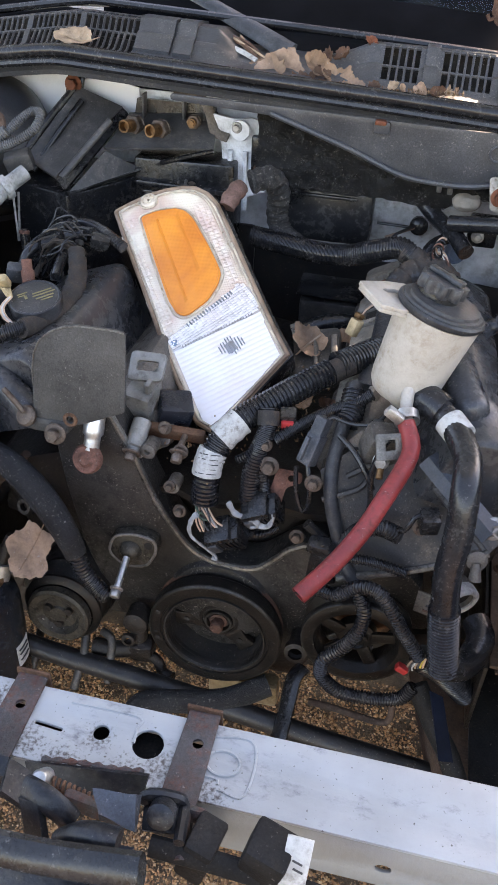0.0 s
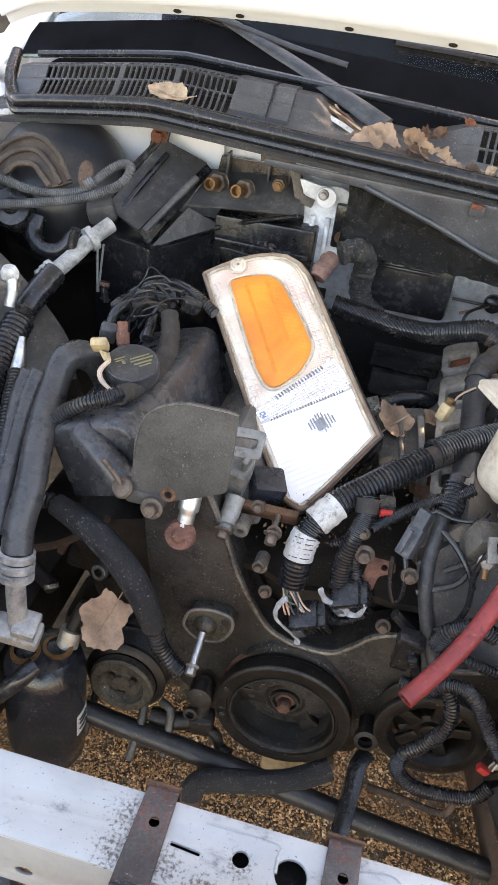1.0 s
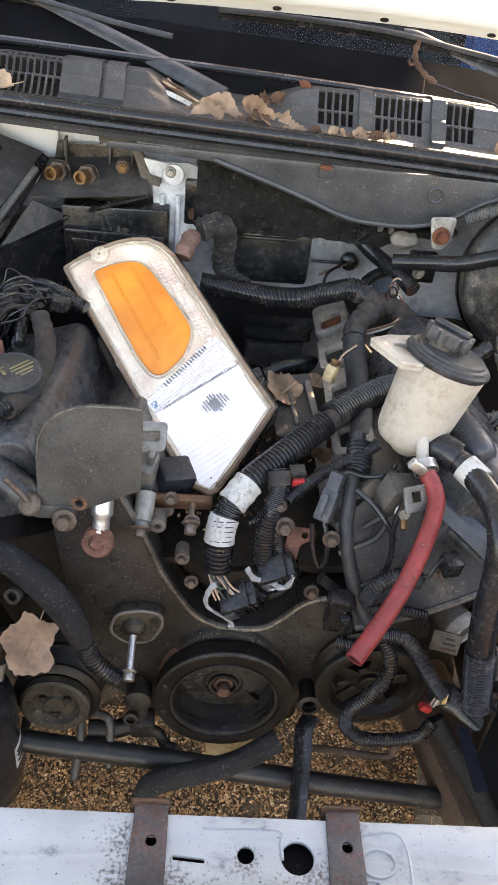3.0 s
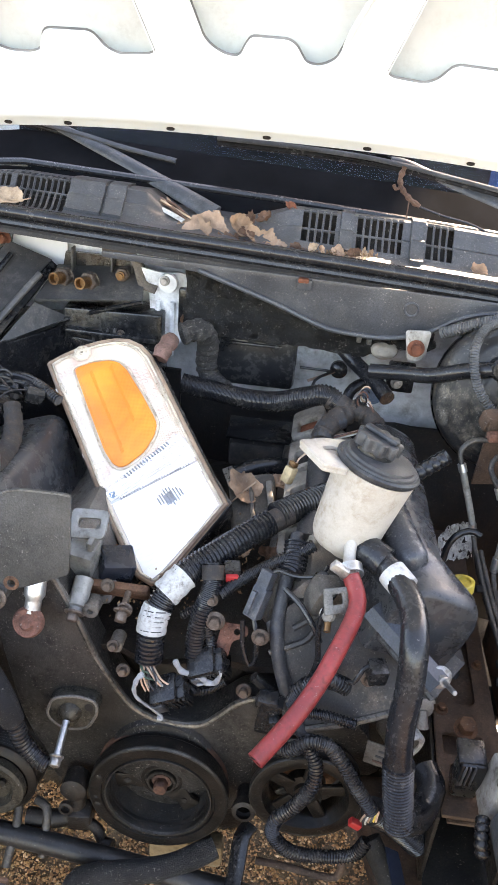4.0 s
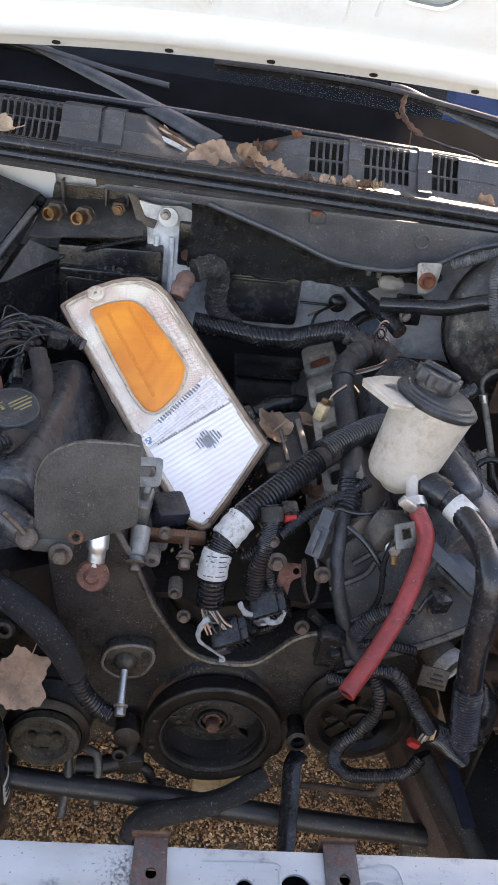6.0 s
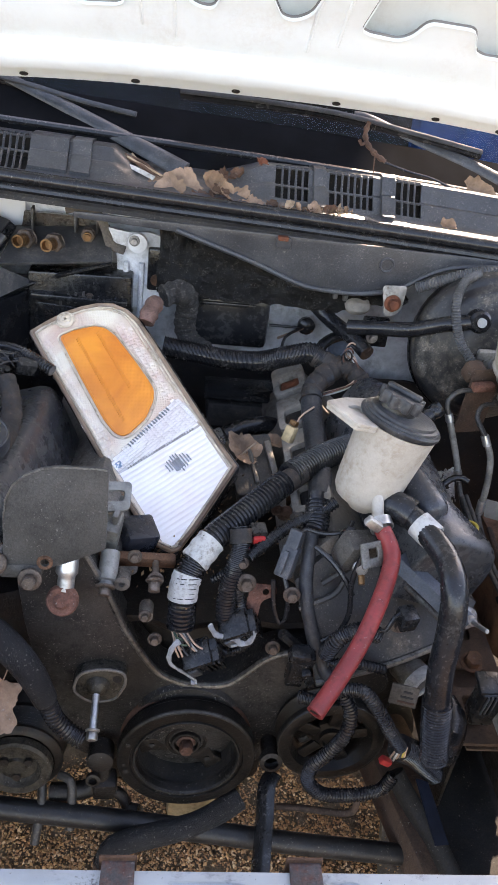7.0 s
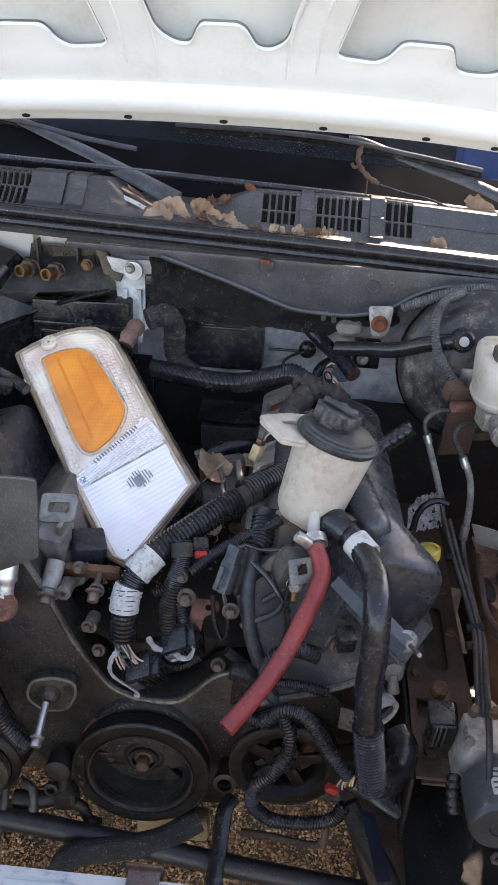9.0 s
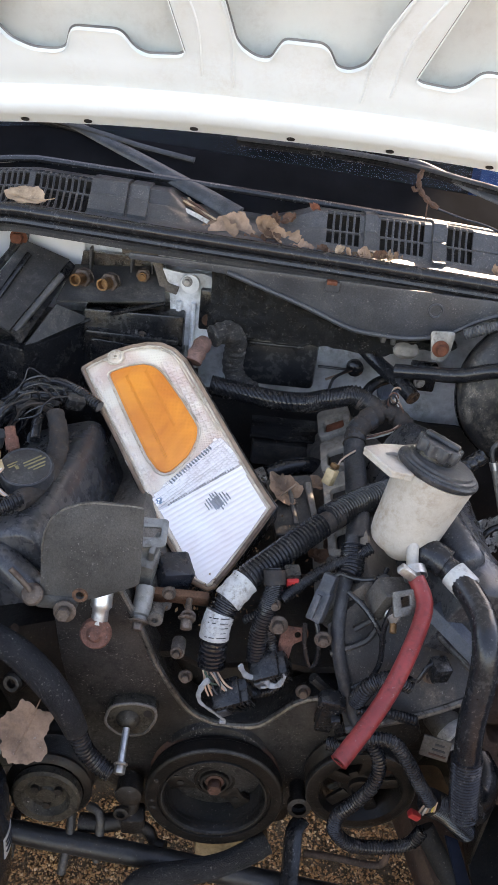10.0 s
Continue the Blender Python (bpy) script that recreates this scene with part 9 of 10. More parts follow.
ap2 = thing("accumulator_pipe", (-0.289, 0.330, 0.547), "pipe with silver coupling rising from the accumulator", "pipe")
part("pipe", hose([(-0.295, 0.310, 0.483), (-0.294, 0.320, 0.512), (-0.291, 0.335, 0.540), (-0.284, 0.350, 0.570), (-0.275, 0.360, 0.589)], 0.0095), M_block, ap2)
part("coupling", hose([(-0.293, 0.327, 0.524), (-0.288, 0.342, 0.555)], 0.0150), M_alu2, ap2)
rh = thing("radiator_hose", (-0.238, 0.360, 0.688), "black fabric-covered radiator hose with corrugated ends", "hose")
part("rubber", hose([(-0.333, 0.400, 0.710), (-0.301, 0.390, 0.705), (-0.260, 0.375, 0.694), (-0.223, 0.360, 0.670), (-0.196, 0.350, 0.636), (-0.179, 0.345, 0.596)], lambda k, s: 0.0145 + 0.0045 * math.sin(3.1 * s), 16), M_fabric, rh)
part("end_sleeve", loom([(-0.363, 0.410, 0.698), (-0.345, 0.405, 0.708), (-0.328, 0.400, 0.708)], 0.0120, 0.005, 0.002), M_loom, rh)
part("end_sleeve", loom([(-0.180, 0.345, 0.601), (-0.167, 0.340, 0.568), (-0.148, 0.335, 0.549), (-0.132, 0.330, 0.543)], 0.0125, 0.0055, 0.002), M_loom, rh)
oc = thing("oil_filler_cap", (-0.284, 0.500, 0.876), "black oil filler cap with faded yellow print", "cap")
OM = way_to((0.02, -0.24, 0.97), (-0.278, 0.515, 0.869))
part("cap", lathe([(0.0335, -0.020), (0.0345, -0.006), (0.0335, -0.001), (0.0315, 0.0), (0.030, -0.0012), (0.0, -0.0010)], OM, 40), M_lid, oc)
for dx, dy, w, d in ((0.012, 0.006, 0.026, 0.0022), (0.013, 0.001, 0.030, 0.0022), (0.012, -0.005, 0.024, 0.0022), (0.013, -0.010, 0.016, 0.0018), (-0.012, 0.013, 0.014, 0.0018), (-0.014, 0.009, 0.010, 0.0018), (-0.010, 0.004, 0.004, 0.006)):
    part("print_bar", rbox((w, d, 0.0006), OM @ Matrix.Rotation(0.65, 4, "Z") @ Matrix.Translation((dx, dy, -0.0006)), 0.0002), M_print, oc)
part("neck", lathe([(0.030, -0.05), (0.030, -0.014)], OM, 24), M_black, oc)
yc = thing("yellow_connector", (-0.322, 0.530, 0.865), "yellowed plug with pink wires", "connector")
part("shell", rbox((0.021, 0.012, 0.022), pose(*(-0.32, 0.512, 0.885), 35, -8, 12), 0.003), M_yellowplug, yc)
for k in range(4):
    part("pin", hose([Vector((-0.314, 0.508, 0.879)) + V(0.0036 * k - 0.004, 0, 0), Vector((-0.306, 0.502, 0.871)) + V(0.0022 * k - 0.003, 0, 0)], 0.0016, 6), M_yellowplug, yc)
for k in range(3):
    part("wire", hose([Vector((-0.306, 0.502, 0.871)) + V(0.002 * k, 0, 0), Vector((-0.313, 0.49, 0.862)) + V(0.002 * k, 0, 0), Vector((-0.305, 0.478, 0.854)) + V(0.001 * k, 0.002 * k, 0), Vector((-0.279, 0.462, 0.852))], 0.0014, 6, step=0.006), (M_copper, M_label, M_copper)[k], yc)
solo("brown_tube", sweep(spline([(-0.307, 0.56, 0.863), (-0.311, 0.568, 0.876)], 0.004), 0.0088, 20, hollow=0.78), M_plugrust, "short brown tube standing on the cam cover", "tube")
solo("blue_grey_plug", rbox((0.022, 0.018, 0.026), pose(*(-0.336, 0.580, 0.864), 20, 10, 20), 0.004), M_greyplug, "blue-grey plug on the cam cover", "connector")
tl = thing("taped_loom", (-0.241, 0.550, 0.863), "brown taped loom curving round the cam cover", "wiring loom")
part("tape", hose([(-0.271, 0.64, 0.879), (-0.259, 0.61, 0.858), (-0.256, 0.575, 0.844), (-0.258, 0.535, 0.841), (-0.266, 0.495, 0.844), (-0.275, 0.462, 0.851)], lambda k, s: 0.0118 + 0.0022 * math.sin(3.0 * s) + 0.0010 * math.sin(k * 1.9) * math.sin(k * 0.53), 16, step=0.004), M_tape, tl)
part("conduit", loom([(-0.272, 0.468, 0.852), (-0.288, 0.455, 0.849), (-0.307, 0.448, 0.842), (-0.328, 0.446, 0.829), (-0.35, 0.448, 0.808), (-0.367, 0.455, 0.783), (-0.379, 0.465, 0.756)], 0.0105, 0.0048, 0.002), M_loom, tl)
rng = random.Random(3)
tw = thing("wire_tangle", (-0.323, 0.700, 0.863), "tangle of loose dark wires and small plugs", "wiring")
for k in range(30):
    a = Vector((-0.354, 0.670, 0.845)) + V(rng.uniform(-0.012, 0.03), rng.uniform(-0.03, 0.03), rng.uniform(-0.02, 0.012))
    b = Vector((-0.259, 0.685, 0.877)) + V(rng.uniform(-0.04, 0.012), rng.uniform(-0.04, 0.03), rng.uniform(-0.02, 0.012))
    lift, lean = rng.uniform(0.008, 0.04), rng.uniform(-0.03, 0.03)
    pts = [a.lerp(b, u) + V(0.006 * math.sin(9 * u + k), lean * math.sin(3.1 * u), lift * math.sin(3.1 * u) + 0.005 * math.sin(7 * u + 2 * k)) for u in (0, 0.16, 0.34, 0.5, 0.68, 0.85, 1)]
    part("wire", hose(pts, rng.choice((0.0011, 0.0014, 0.0018, 0.0024, 0.0042)), 8, step=0.004), rng.choice((M_rubber, M_tape, M_rubber, M_loom, M_rubber, M_tape)), tw)
for px, s in (((-0.359, 0.690, 0.842), 0.028), ((-0.252, 0.680, 0.877), 0.026), ((-0.293, 0.690, 0.867), 0.02), ((-0.295, 0.620, 0.847), 0.018)):
    part("plug", rbox((s, s * 0.7, s * 0.8), pose(*px, 20, 15, rng.uniform(-40, 40)), 0.003), rng.choice((M_black, M_greyplug)), tw)
for pts in ([(-0.357, 0.640, 0.840), (-0.352, 0.650, 0.858), (-0.337, 0.665, 0.868), (-0.311, 0.680, 0.876), (-0.273, 0.680, 0.885)], [(-0.346, 0.700, 0.865), (-0.323, 0.710, 0.879), (-0.294, 0.705, 0.881), (-0.266, 0.690, 0.885)], [(-0.292, 0.610, 0.850), (-0.295, 0.635, 0.860), (-0.295, 0.660, 0.867), (-0.293, 0.680, 0.873)]):
    part("cable", hose(pts, 0.0075, 12, step=0.005), M_rubber, tw)
run("lamp_loom", "black corrugated loom under the corner lamp", [(-0.360, 0.720, 0.845), (-0.332, 0.730, 0.866), (-0.291, 0.720, 0.883), (-0.254, 0.700, 0.884), (-0.217, 0.680, 0.873)], 0.0085)
hg = thing("hanging_springs", (-0.438, 0.800, 0.853), "two thin steel rods hanging from the pipe collar", "rods")
part("rod", hose([(-0.437, 0.790, 0.882), (-0.435, 0.785, 0.843), (-0.433, 0.780, 0.813)], 0.0018, 6), M_alu, hg)
part("rod", hose([(-0.427, 0.790, 0.890), (-0.430, 0.785, 0.844), (-0.431, 0.780, 0.814)], 0.0018, 6), M_alu, hg)
part("ferrule", sweep(spline([(-0.418, 0.775, 0.805), (-0.421, 0.780, 0.830)], 0.004), 0.008, 14, hollow=0.7), M_black, hg)
part("ferrule_rim", lathe([(0.0056, 0.0), (0.0068, 0.0025), (0.0084, 0.001), (0.0084, -0.003)], way_to((0, 0.25, 0.9), (-0.421, 0.780, 0.830)), 18), M_plugrust, hg)
solo("blue_black_box", rbox((0.044, 0.040, 0.040), pose(*(-0.083, 0.480, 0.752), 15, 10, 25), 0.005), M_greyplug2, "dark blue-black plastic plug box in the valley", "connector")

# ---- underneath: anti-roll bar, hoses, oil pan ----
arb = thing("anti_roll_bar", (-0.116, 0.340, 0.365), "black steel anti-roll bar across the car", "anti-roll bar")
part("bar", hose([(-0.312, 0.345, 0.391), (-0.223, 0.345, 0.373), (-0.116, 0.340, 0.365), (0.027, 0.335, 0.347), (0.177, 0.335, 0.319), (0.336, 0.335, 0.295), (0.438, 0.335, 0.273)], 0.0155, 16), M_barblack, arb)
part("bush_clamp", lathe([(0.021, -0.02), (0.021, 0.02), (0.016, 0.02)], way_to((1, 0, 0), (0.440, 0.335, 0.273)), 20), M_rust2, arb, "rusty bush clamp")
lh = thing("lower_radiator_hose", (-0.039, 0.300, 0.396), "black rubber lower radiator hose, open at its end", "hose")
part("rubber", hose([(0.084, 0.37, 0.372), (0.058, 0.355, 0.365), (0.026, 0.34, 0.358), (-0.014, 0.325, 0.36), (-0.053, 0.31, 0.368), (-0.081, 0.3, 0.368), (-0.093, 0.295, 0.355), (-0.097, 0.29, 0.33)], 0.0165, 18, hollow=0.75), M_fabric, lh)
part("clamp", lathe([(0.0172, -0.006), (0.0182, -0.005), (0.0182, 0.005), (0.0172, 0.006)], way_to((-0.05, -0.1, -0.95), (-0.096, 0.292, 0.338)), 24), M_rust2, lh)
solo("hanging_strap", sweep(spline([(0.130, 0.385, 0.407), (0.120, 0.370, 0.402), (0.117, 0.335, 0.382), (0.114, 0.300, 0.356), (0.109, 0.260, 0.343)], 0.01), 0.0165, 10, 0.45), M_rubber, "flat black rubber hose hanging down", "hose")
for pts in ([(-0.192, 0.370, 0.404), (-0.190, 0.350, 0.382), (-0.193, 0.330, 0.360), (-0.195, 0.315, 0.342)], [(-0.170, 0.380, 0.402), (-0.153, 0.370, 0.402), (-0.150, 0.355, 0.381), (-0.150, 0.335, 0.346)], [(-0.270, 0.380, 0.382), (-0.272, 0.360, 0.353), (-0.274, 0.340, 0.330)]):
    solo("bent_line", hose(pts, 0.0062), M_line, "thin bent steel line hanging under the compressor", "pipe", "bent lines")
run("steering_line", "brown steel steering line below the pump", [(0.143, 0.385, 0.332), (0.183, 0.385, 0.329), (0.236, 0.385, 0.319), (0.260, 0.385, 0.322), (0.265, 0.390, 0.341), (0.263, 0.400, 0.354)], 0.0052, False, M_rust2, "pipe")
jk = thing("tensioner_bracket", (-0.120, 0.380, 0.429), "oily brown tensioner bracket by the crank pulley", "bracket")
part("arm", hose([(-0.128, 0.390, 0.440), (-0.112, 0.380, 0.429), (-0.119, 0.375, 0.391), (-0.146, 0.370, 0.381), (-0.181, 0.370, 0.378)], 0.013), M_block, jk)
part("ring", lathe([(0.006, -0.004), (0.010, -0.003), (0.010, 0.003), (0.006, 0.004)], way_to((0, -1, 0.2), (-0.122, 0.360, 0.422)), 18), M_block, jk)
part("block", rbox((0.034, 0.030, 0.040), pose(*(-0.107, 0.375, 0.391), 10, 0, 5), 0.006), M_block, jk)
part("boss", lathe([(0.018, -0.02), (0.018, 0.008), (0.010, 0.012), (0.0, 0.012)], way_to((0, -1, 0.1), (-0.114, 0.375, 0.448)), 18), M_block, jk)
part("hose_bend", hose([(-0.103, 0.370, 0.390), (-0.083, 0.370, 0.373), (-0.074, 0.365, 0.354), (-0.058, 0.360, 0.355)], 0.008), M_block, jk)
part("oil_pan", rbox((0.26, 0.42, 0.14), pose(0.0, 0.66, 0.35), 0.03), M_block, engine, "oily black oil pan")
part("engine_foot", rbox((0.11, 0.03, 0.05), pose(*(0.039, 0.420, 0.290)), 0.008), M_brasspan, engine)
cm = thing("engine_crossmember", (0.0, 0.75, 0.25), "dark steel crossmember under the engine", "crossmember")
part("beam", rbox((0.82, 0.12, 0.09), pose(0.0, 0.62, 0.26), 0.02), M_dark, cm)
part("arm", rbox((0.10, 0.30, 0.06), pose(0.36, 0.42, 0.30, 0, 8, 12), 0.015), M_rust2, cm)
solo("blue_sheet", quad_slab([Vector((0.292, 0.300, 0.525)), Vector((0.308, 0.300, 0.518)), Vector((0.331, 0.240, 0.479)), Vector((0.314, 0.240, 0.476))], 0.004), M_bluesheet, "dark blue plastic sheet edge by the rail", "plastic sheet")
solo("brown_board", quad_slab([Vector((0.405, 0.598, 0.030)), Vector((0.485, 0.599, 0.030)), Vector((0.486, 0.441, 0.030)), Vector((0.366, 0.441, 0.030))], 0.03), M_board, "brown weathered board under the bay", "board")
run("slanting_pipe", "black hose slanting down beside the rail", [(0.282, 0.340, 0.480), (0.309, 0.310, 0.448), (0.333, 0.280, 0.430), (0.356, 0.240, 0.404)], 0.014, False, M_shadeplastic, "hose")

# ---- front: hood latch and grille parts ----
lt = thing("hood_latch", (0.006, -0.080, 0.803), "black hood latch with its release lever below the support", "hood latch")
part("recess", quad_slab([Vector((-0.043, -0.038, 0.783)), Vector((0.057, -0.038, 0.805)), Vector((0.053, -0.049, 0.785)), Vector((-0.034, -0.049, 0.771))], 0.004), M_latch, lt, "black corroded front face")
part("strap", quad_slab([Vector((0.039, -0.095, 0.806)), Vector((0.065, -0.095, 0.812)), Vector((0.049, -0.125, 0.754)), Vector((0.023, -0.125, 0.739))], 0.004), M_bluedark, lt, "blue-black steel strap")
part("recess_lip", sweep(spline([(-0.031, -0.036, 0.786), (-0.001, -0.036, 0.793), (0.027, -0.036, 0.796), (0.051, -0.036, 0.802)], 0.003), lambda k, s: 0.0022 + 0.0009 * math.sin(k * 1.7), 8), M_strap, lt)
part("hook_plate", quad_slab([Vector((-0.045, -0.058, 0.812)), Vector((-0.025, -0.060, 0.804)), Vector((-0.021, -0.085, 0.801)), Vector((-0.039, -0.085, 0.817))], 0.005), M_latch, lt)
part("hook_fold", quad_slab([Vector((-0.075, -0.050, 0.801)), Vector((-0.047, -0.050, 0.804)), Vector((-0.045, -0.062, 0.798)), Vector((-0.070, -0.062, 0.795))], 0.005), M_latch, lt)
part("side_arm", hose([(-0.062, -0.062, 0.805), (-0.065, -0.070, 0.797), (-0.066, -0.080, 0.785), (-0.069, -0.090, 0.774)], 0.008, 10, flat=0.6), M_latch, lt)
part("pin", lathe([(0.0065, -0.01), (0.0065, 0.004), (0.005, 0.006), (0.0, 0.006)], way_to((0, -0.6, 0.8), (-0.017, -0.062, 0.809)), 14), M_alu, lt)
part("lever", hose([(-0.018, -0.080, 0.824), (-0.006, -0.084, 0.828), (0.006, -0.086, 0.822), (0.016, -0.087, 0.810)], lambda k, s: 0.0105 - 0.002 * s, 14, flat=0.55, step=0.004), M_latch, lt)
part("lever_web", quad_slab([Vector((-0.019, -0.083, 0.824)), Vector((-0.004, -0.085, 0.826)), Vector((0.005, -0.100, 0.805)), Vector((-0.008, -0.100, 0.791))], 0.006), M_latch, lt)
part("spring", sweep([Vector((-0.010, -0.060, 0.802)).lerp(Vector((0.025, -0.066, 0.801)), k / 60) + V(0, 0.004 * math.cos(k * 0.9), 0.004 * math.sin(k * 0.9)) for k in range(61)], 0.0013, 6), M_rust, lt)
part("pawl", rbox((0.030, 0.010, 0.012), pose(*(0.017, -0.070, 0.802), -20, 14), 0.003), M_strap, lt)
part("cover", quad_slab([Vector((0.027, -0.066, 0.814)), Vector((0.061, -0.066, 0.826)), Vector((0.063, -0.085, 0.813)), Vector((0.036, -0.085, 0.816))], 0.008), M_bluedark, lt, "blue-black cover plate")
part("lower_bar", hose([(0.017, -0.100, 0.811), (0.034, -0.100, 0.827), (0.057, -0.100, 0.828)], 0.011, 14, flat=0.7), M_latch, lt)
gb = thing("grille_frame", (0.004, -0.120, 0.810), "black plastic grille frame under the support", "grille frame")
part("shroud", quad_slab([Vector((-0.058, -0.118, 0.789)), Vector((0.088, -0.118, 0.806)), Vector((0.184, -0.135, 0.845)), Vector((-0.042, -0.17, 0.742))], 0.005), M_latch, gb, "flat black shroud top")
part("shroud_bar", sweep(spline([(0.072, -0.085, 0.798), (0.126, -0.085, 0.796), (0.181, -0.085, 0.787), (0.236, -0.085, 0.777)], 0.01), 0.008, 10, 0.6), M_shadeplastic, gb)
part("shroud_block", rbox((0.030, 0.03, 0.032), pose(*(0.153, -0.075, 0.807), 0, 12, -12), 0.003), M_shadeplastic, gb)
part("shroud_block", rbox((0.022, 0.03, 0.05), pose(*(0.105, -0.072, 0.784), 0, 12, -12), 0.003), M_shadeplastic, gb)
part("rail", hose([(-0.044, -0.120, 0.818), (0.013, -0.120, 0.823), (0.080, -0.120, 0.838)], 0.012, 10, flat=0.6), M_black, gb)
part("bracket_frame", hose([(0.062, -0.062, 0.811), (0.062, -0.060, 0.817), (0.074, -0.058, 0.818), (0.086, -0.056, 0.814), (0.089, -0.058, 0.808), (0.093, -0.085, 0.811)], 0.0042, 8, step=0.005), M_latch, gb)
part("bracket_back", quad_slab([Vector((0.060, -0.056, 0.807)), Vector((0.085, -0.054, 0.809)), Vector((0.089, -0.078, 0.806)), Vector((0.065, -0.078, 0.801))], 0.004), M_latch, gb)
part("boss", lathe([(0.010, -0.006), (0.010, 0.004), (0.006, 0.006), (0.0, 0.006)], way_to((0, -0.8, 0.5), (0.077, -0.072, 0.818)), 18), M_latch, gb)
part("stay", sweep([Vector((0.089, -0.054, 0.800)), Vector((0.095, -0.090, 0.797))], 0.0042, 8), M_strap, gb)
part("lip", rbox((0.016, 0.006, 0.012), pose(*(0.096, -0.056, 0.797), -20), 0.002), M_strap, gb)
pn = thing("header_panel", (0.216, -0.075, 0.816), "cream plastic header panel with a handwritten tag", "car panel")
part("panel", pierced(rounded([(0.145, 0.0), (0.60, 0.0), (0.60, -0.10), (0.145, -0.10)], 0.004), [rounded([(0.183, -0.022), (0.26, -0.026), (0.26, -0.07), (0.19, -0.06)], 0.014)], 0.005, way_to((0, -0.8, 0.6), (0, -0.066, 0.736)), 0.001), M_header, pn)
part("tag", rbox((0.018, 0.002, 0.040), pose(*(0.173, -0.082, 0.813), -36, 3), 0.0005), M_label, pn)
for j in range(2):
    part("pen_mark", rbox((0.008, 0.001, 0.0015), pose(*((0.174, -0.086, 0.826), (0.175, -0.086, 0.815), (0.176, -0.086, 0.804), (0.176, -0.086, 0.793), (0.177, -0.086, 0.782))[j], -36, 30), 0.0004), M_ink, pn)
ph = thing("header_panel", (-0.205, -0.070, 0.823), "cream header panel with a dark headlamp opening", "car panel")
part("panel", pierced(rounded([(-0.60, 0.0), (-0.13, 0.0), (-0.13, -0.10), (-0.60, -0.10)], 0.004), [rounded([(-0.59, -0.010), (-0.16, -0.012), (-0.140, -0.05), (-0.15, -0.092), (-0.59, -0.092)], 0.012)], 0.005, way_to((0, -0.8, 0.6), (0, -0.066, 0.736)), 0.001), M_header, ph)
part("lamp_back", rbox((0.40, 0.03, 0.09), pose(-0.37, -0.05, 0.67, -36), 0.01), M_bluedark, ph)
solo("latch_striker", pierced(rounded([(-0.026, -0.020), (0.026, -0.020), (0.024, 0.022), (-0.026, 0.022)], 0.004), [rounded([(-0.010, -0.012), (0.012, -0.012), (0.012, 0.008), (-0.010, 0.008)], 0.003)], 0.005, pose(*(0.388, 0.055, 0.735), 35, 0, -5) @ Matrix.Scale(0.58, 4), 0.001), M_white, "white steel bracket with a square hole", "bracket")

# ---- wheel arch liners and splash shields that close the bay below ----
L1 = [(-0.691, 0.780, 0.893), (-0.629, 0.760, 0.888), (-0.557, 0.730, 0.860), (-0.486, 0.700, 0.820), (-0.432, 0.670, 0.781), (-0.404, 0.630, 0.747)]
arch = thing("wheel_arch_liner", (-0.62, 0.5, 0.3), "dusty black plastic wheel arch liner", "wheel arch", "wheel arch liners")
part("dome", band([[p + V(*d) for p in spline(L1, 0.02)] for d in ((0.004, 0.03, -0.10), (0, 0, 0), (-0.01, -0.03, 0.004), (-0.05, -0.10, -0.02), (-0.09, -0.14, -0.08), (-0.12, -0.15, -0.30))], 0.004), M_blackdust, arch)
arch2 = thing("wheel_arch_liner", (0.66, 0.5, 0.3), "black plastic wheel arch liner in shade", "wheel arch", "wheel arch liners")
part("dome", shell(steps(0, 1, 14), steps(0, 1, 10), lambda u, v: V(0.60 + 0.16 * v, 0.70 - 0.62 * u, 0.45 + 0.30 * math.sin(3.14 * u) ** 0.6 + 0.06 * v), 0.004), M_dark, arch2)
for sx in (-1, 1):
    sh = thing("splash_shield", (sx * 0.58, 0.2, 0.38), "black plastic splash shield closing the bay below", "splash shield", "splash shields")
    # the shade below the bay is put into this panel's black
    part("panel", shell(steps(0.365 if sx > 0 else 0.455, 0.78, 8), steps(-0.05, 0.72, 14), lambda a, y: V(sx * a, y, 0.40 + 0.02 * noise.noise(V(a * 8, y * 8, sx))), 0.004), M_shadeplastic, sh)
    for yy in (0.02, 0.22, 0.42, 0.62):
        part("push_clip", lathe([(0.009, 0.0), (0.008, 0.004), (0.0, 0.005)], Matrix.Translation((sx * 0.50, yy, 0.405)), 12), M_black, sh)
inner = thing("inner_wing_panel", (0.622, 0.950, 0.932), "dirty white painted inner wing panel beside the booster", "car panel")
part("sheet", quad_slab([Vector((0.534, 0.965, 0.983)), Vector((0.665, 0.950, 0.959)), Vector((0.684, 0.940, 0.854)), Vector((0.570, 0.960, 0.840))], 0.005), M_glove, inner)
part("fold", sweep(spline([(0.603, 0.945, 0.965), (0.613, 0.940, 0.894)], 0.01), 0.006, 8), M_glove, inner)

# ---- small things round the brake pump ----
sr = thing("sensor_lead", (0.460, 0.200, 0.618), "pale broken sensor plug with a looped black lead", "connector")
part("plug", rbox((0.026, 0.020, 0.020), pose(*(0.465, 0.190, 0.642), 20, 15, 25), 0.004), M_sleeve, sr)
part("collar", lathe([(0.009, -0.012), (0.010, 0.0), (0.008, 0.010), (0.0, 0.011)], way_to((0.8, -0.4, -0.3), (0.471, 0.180, 0.636)), 14), M_beige, sr)
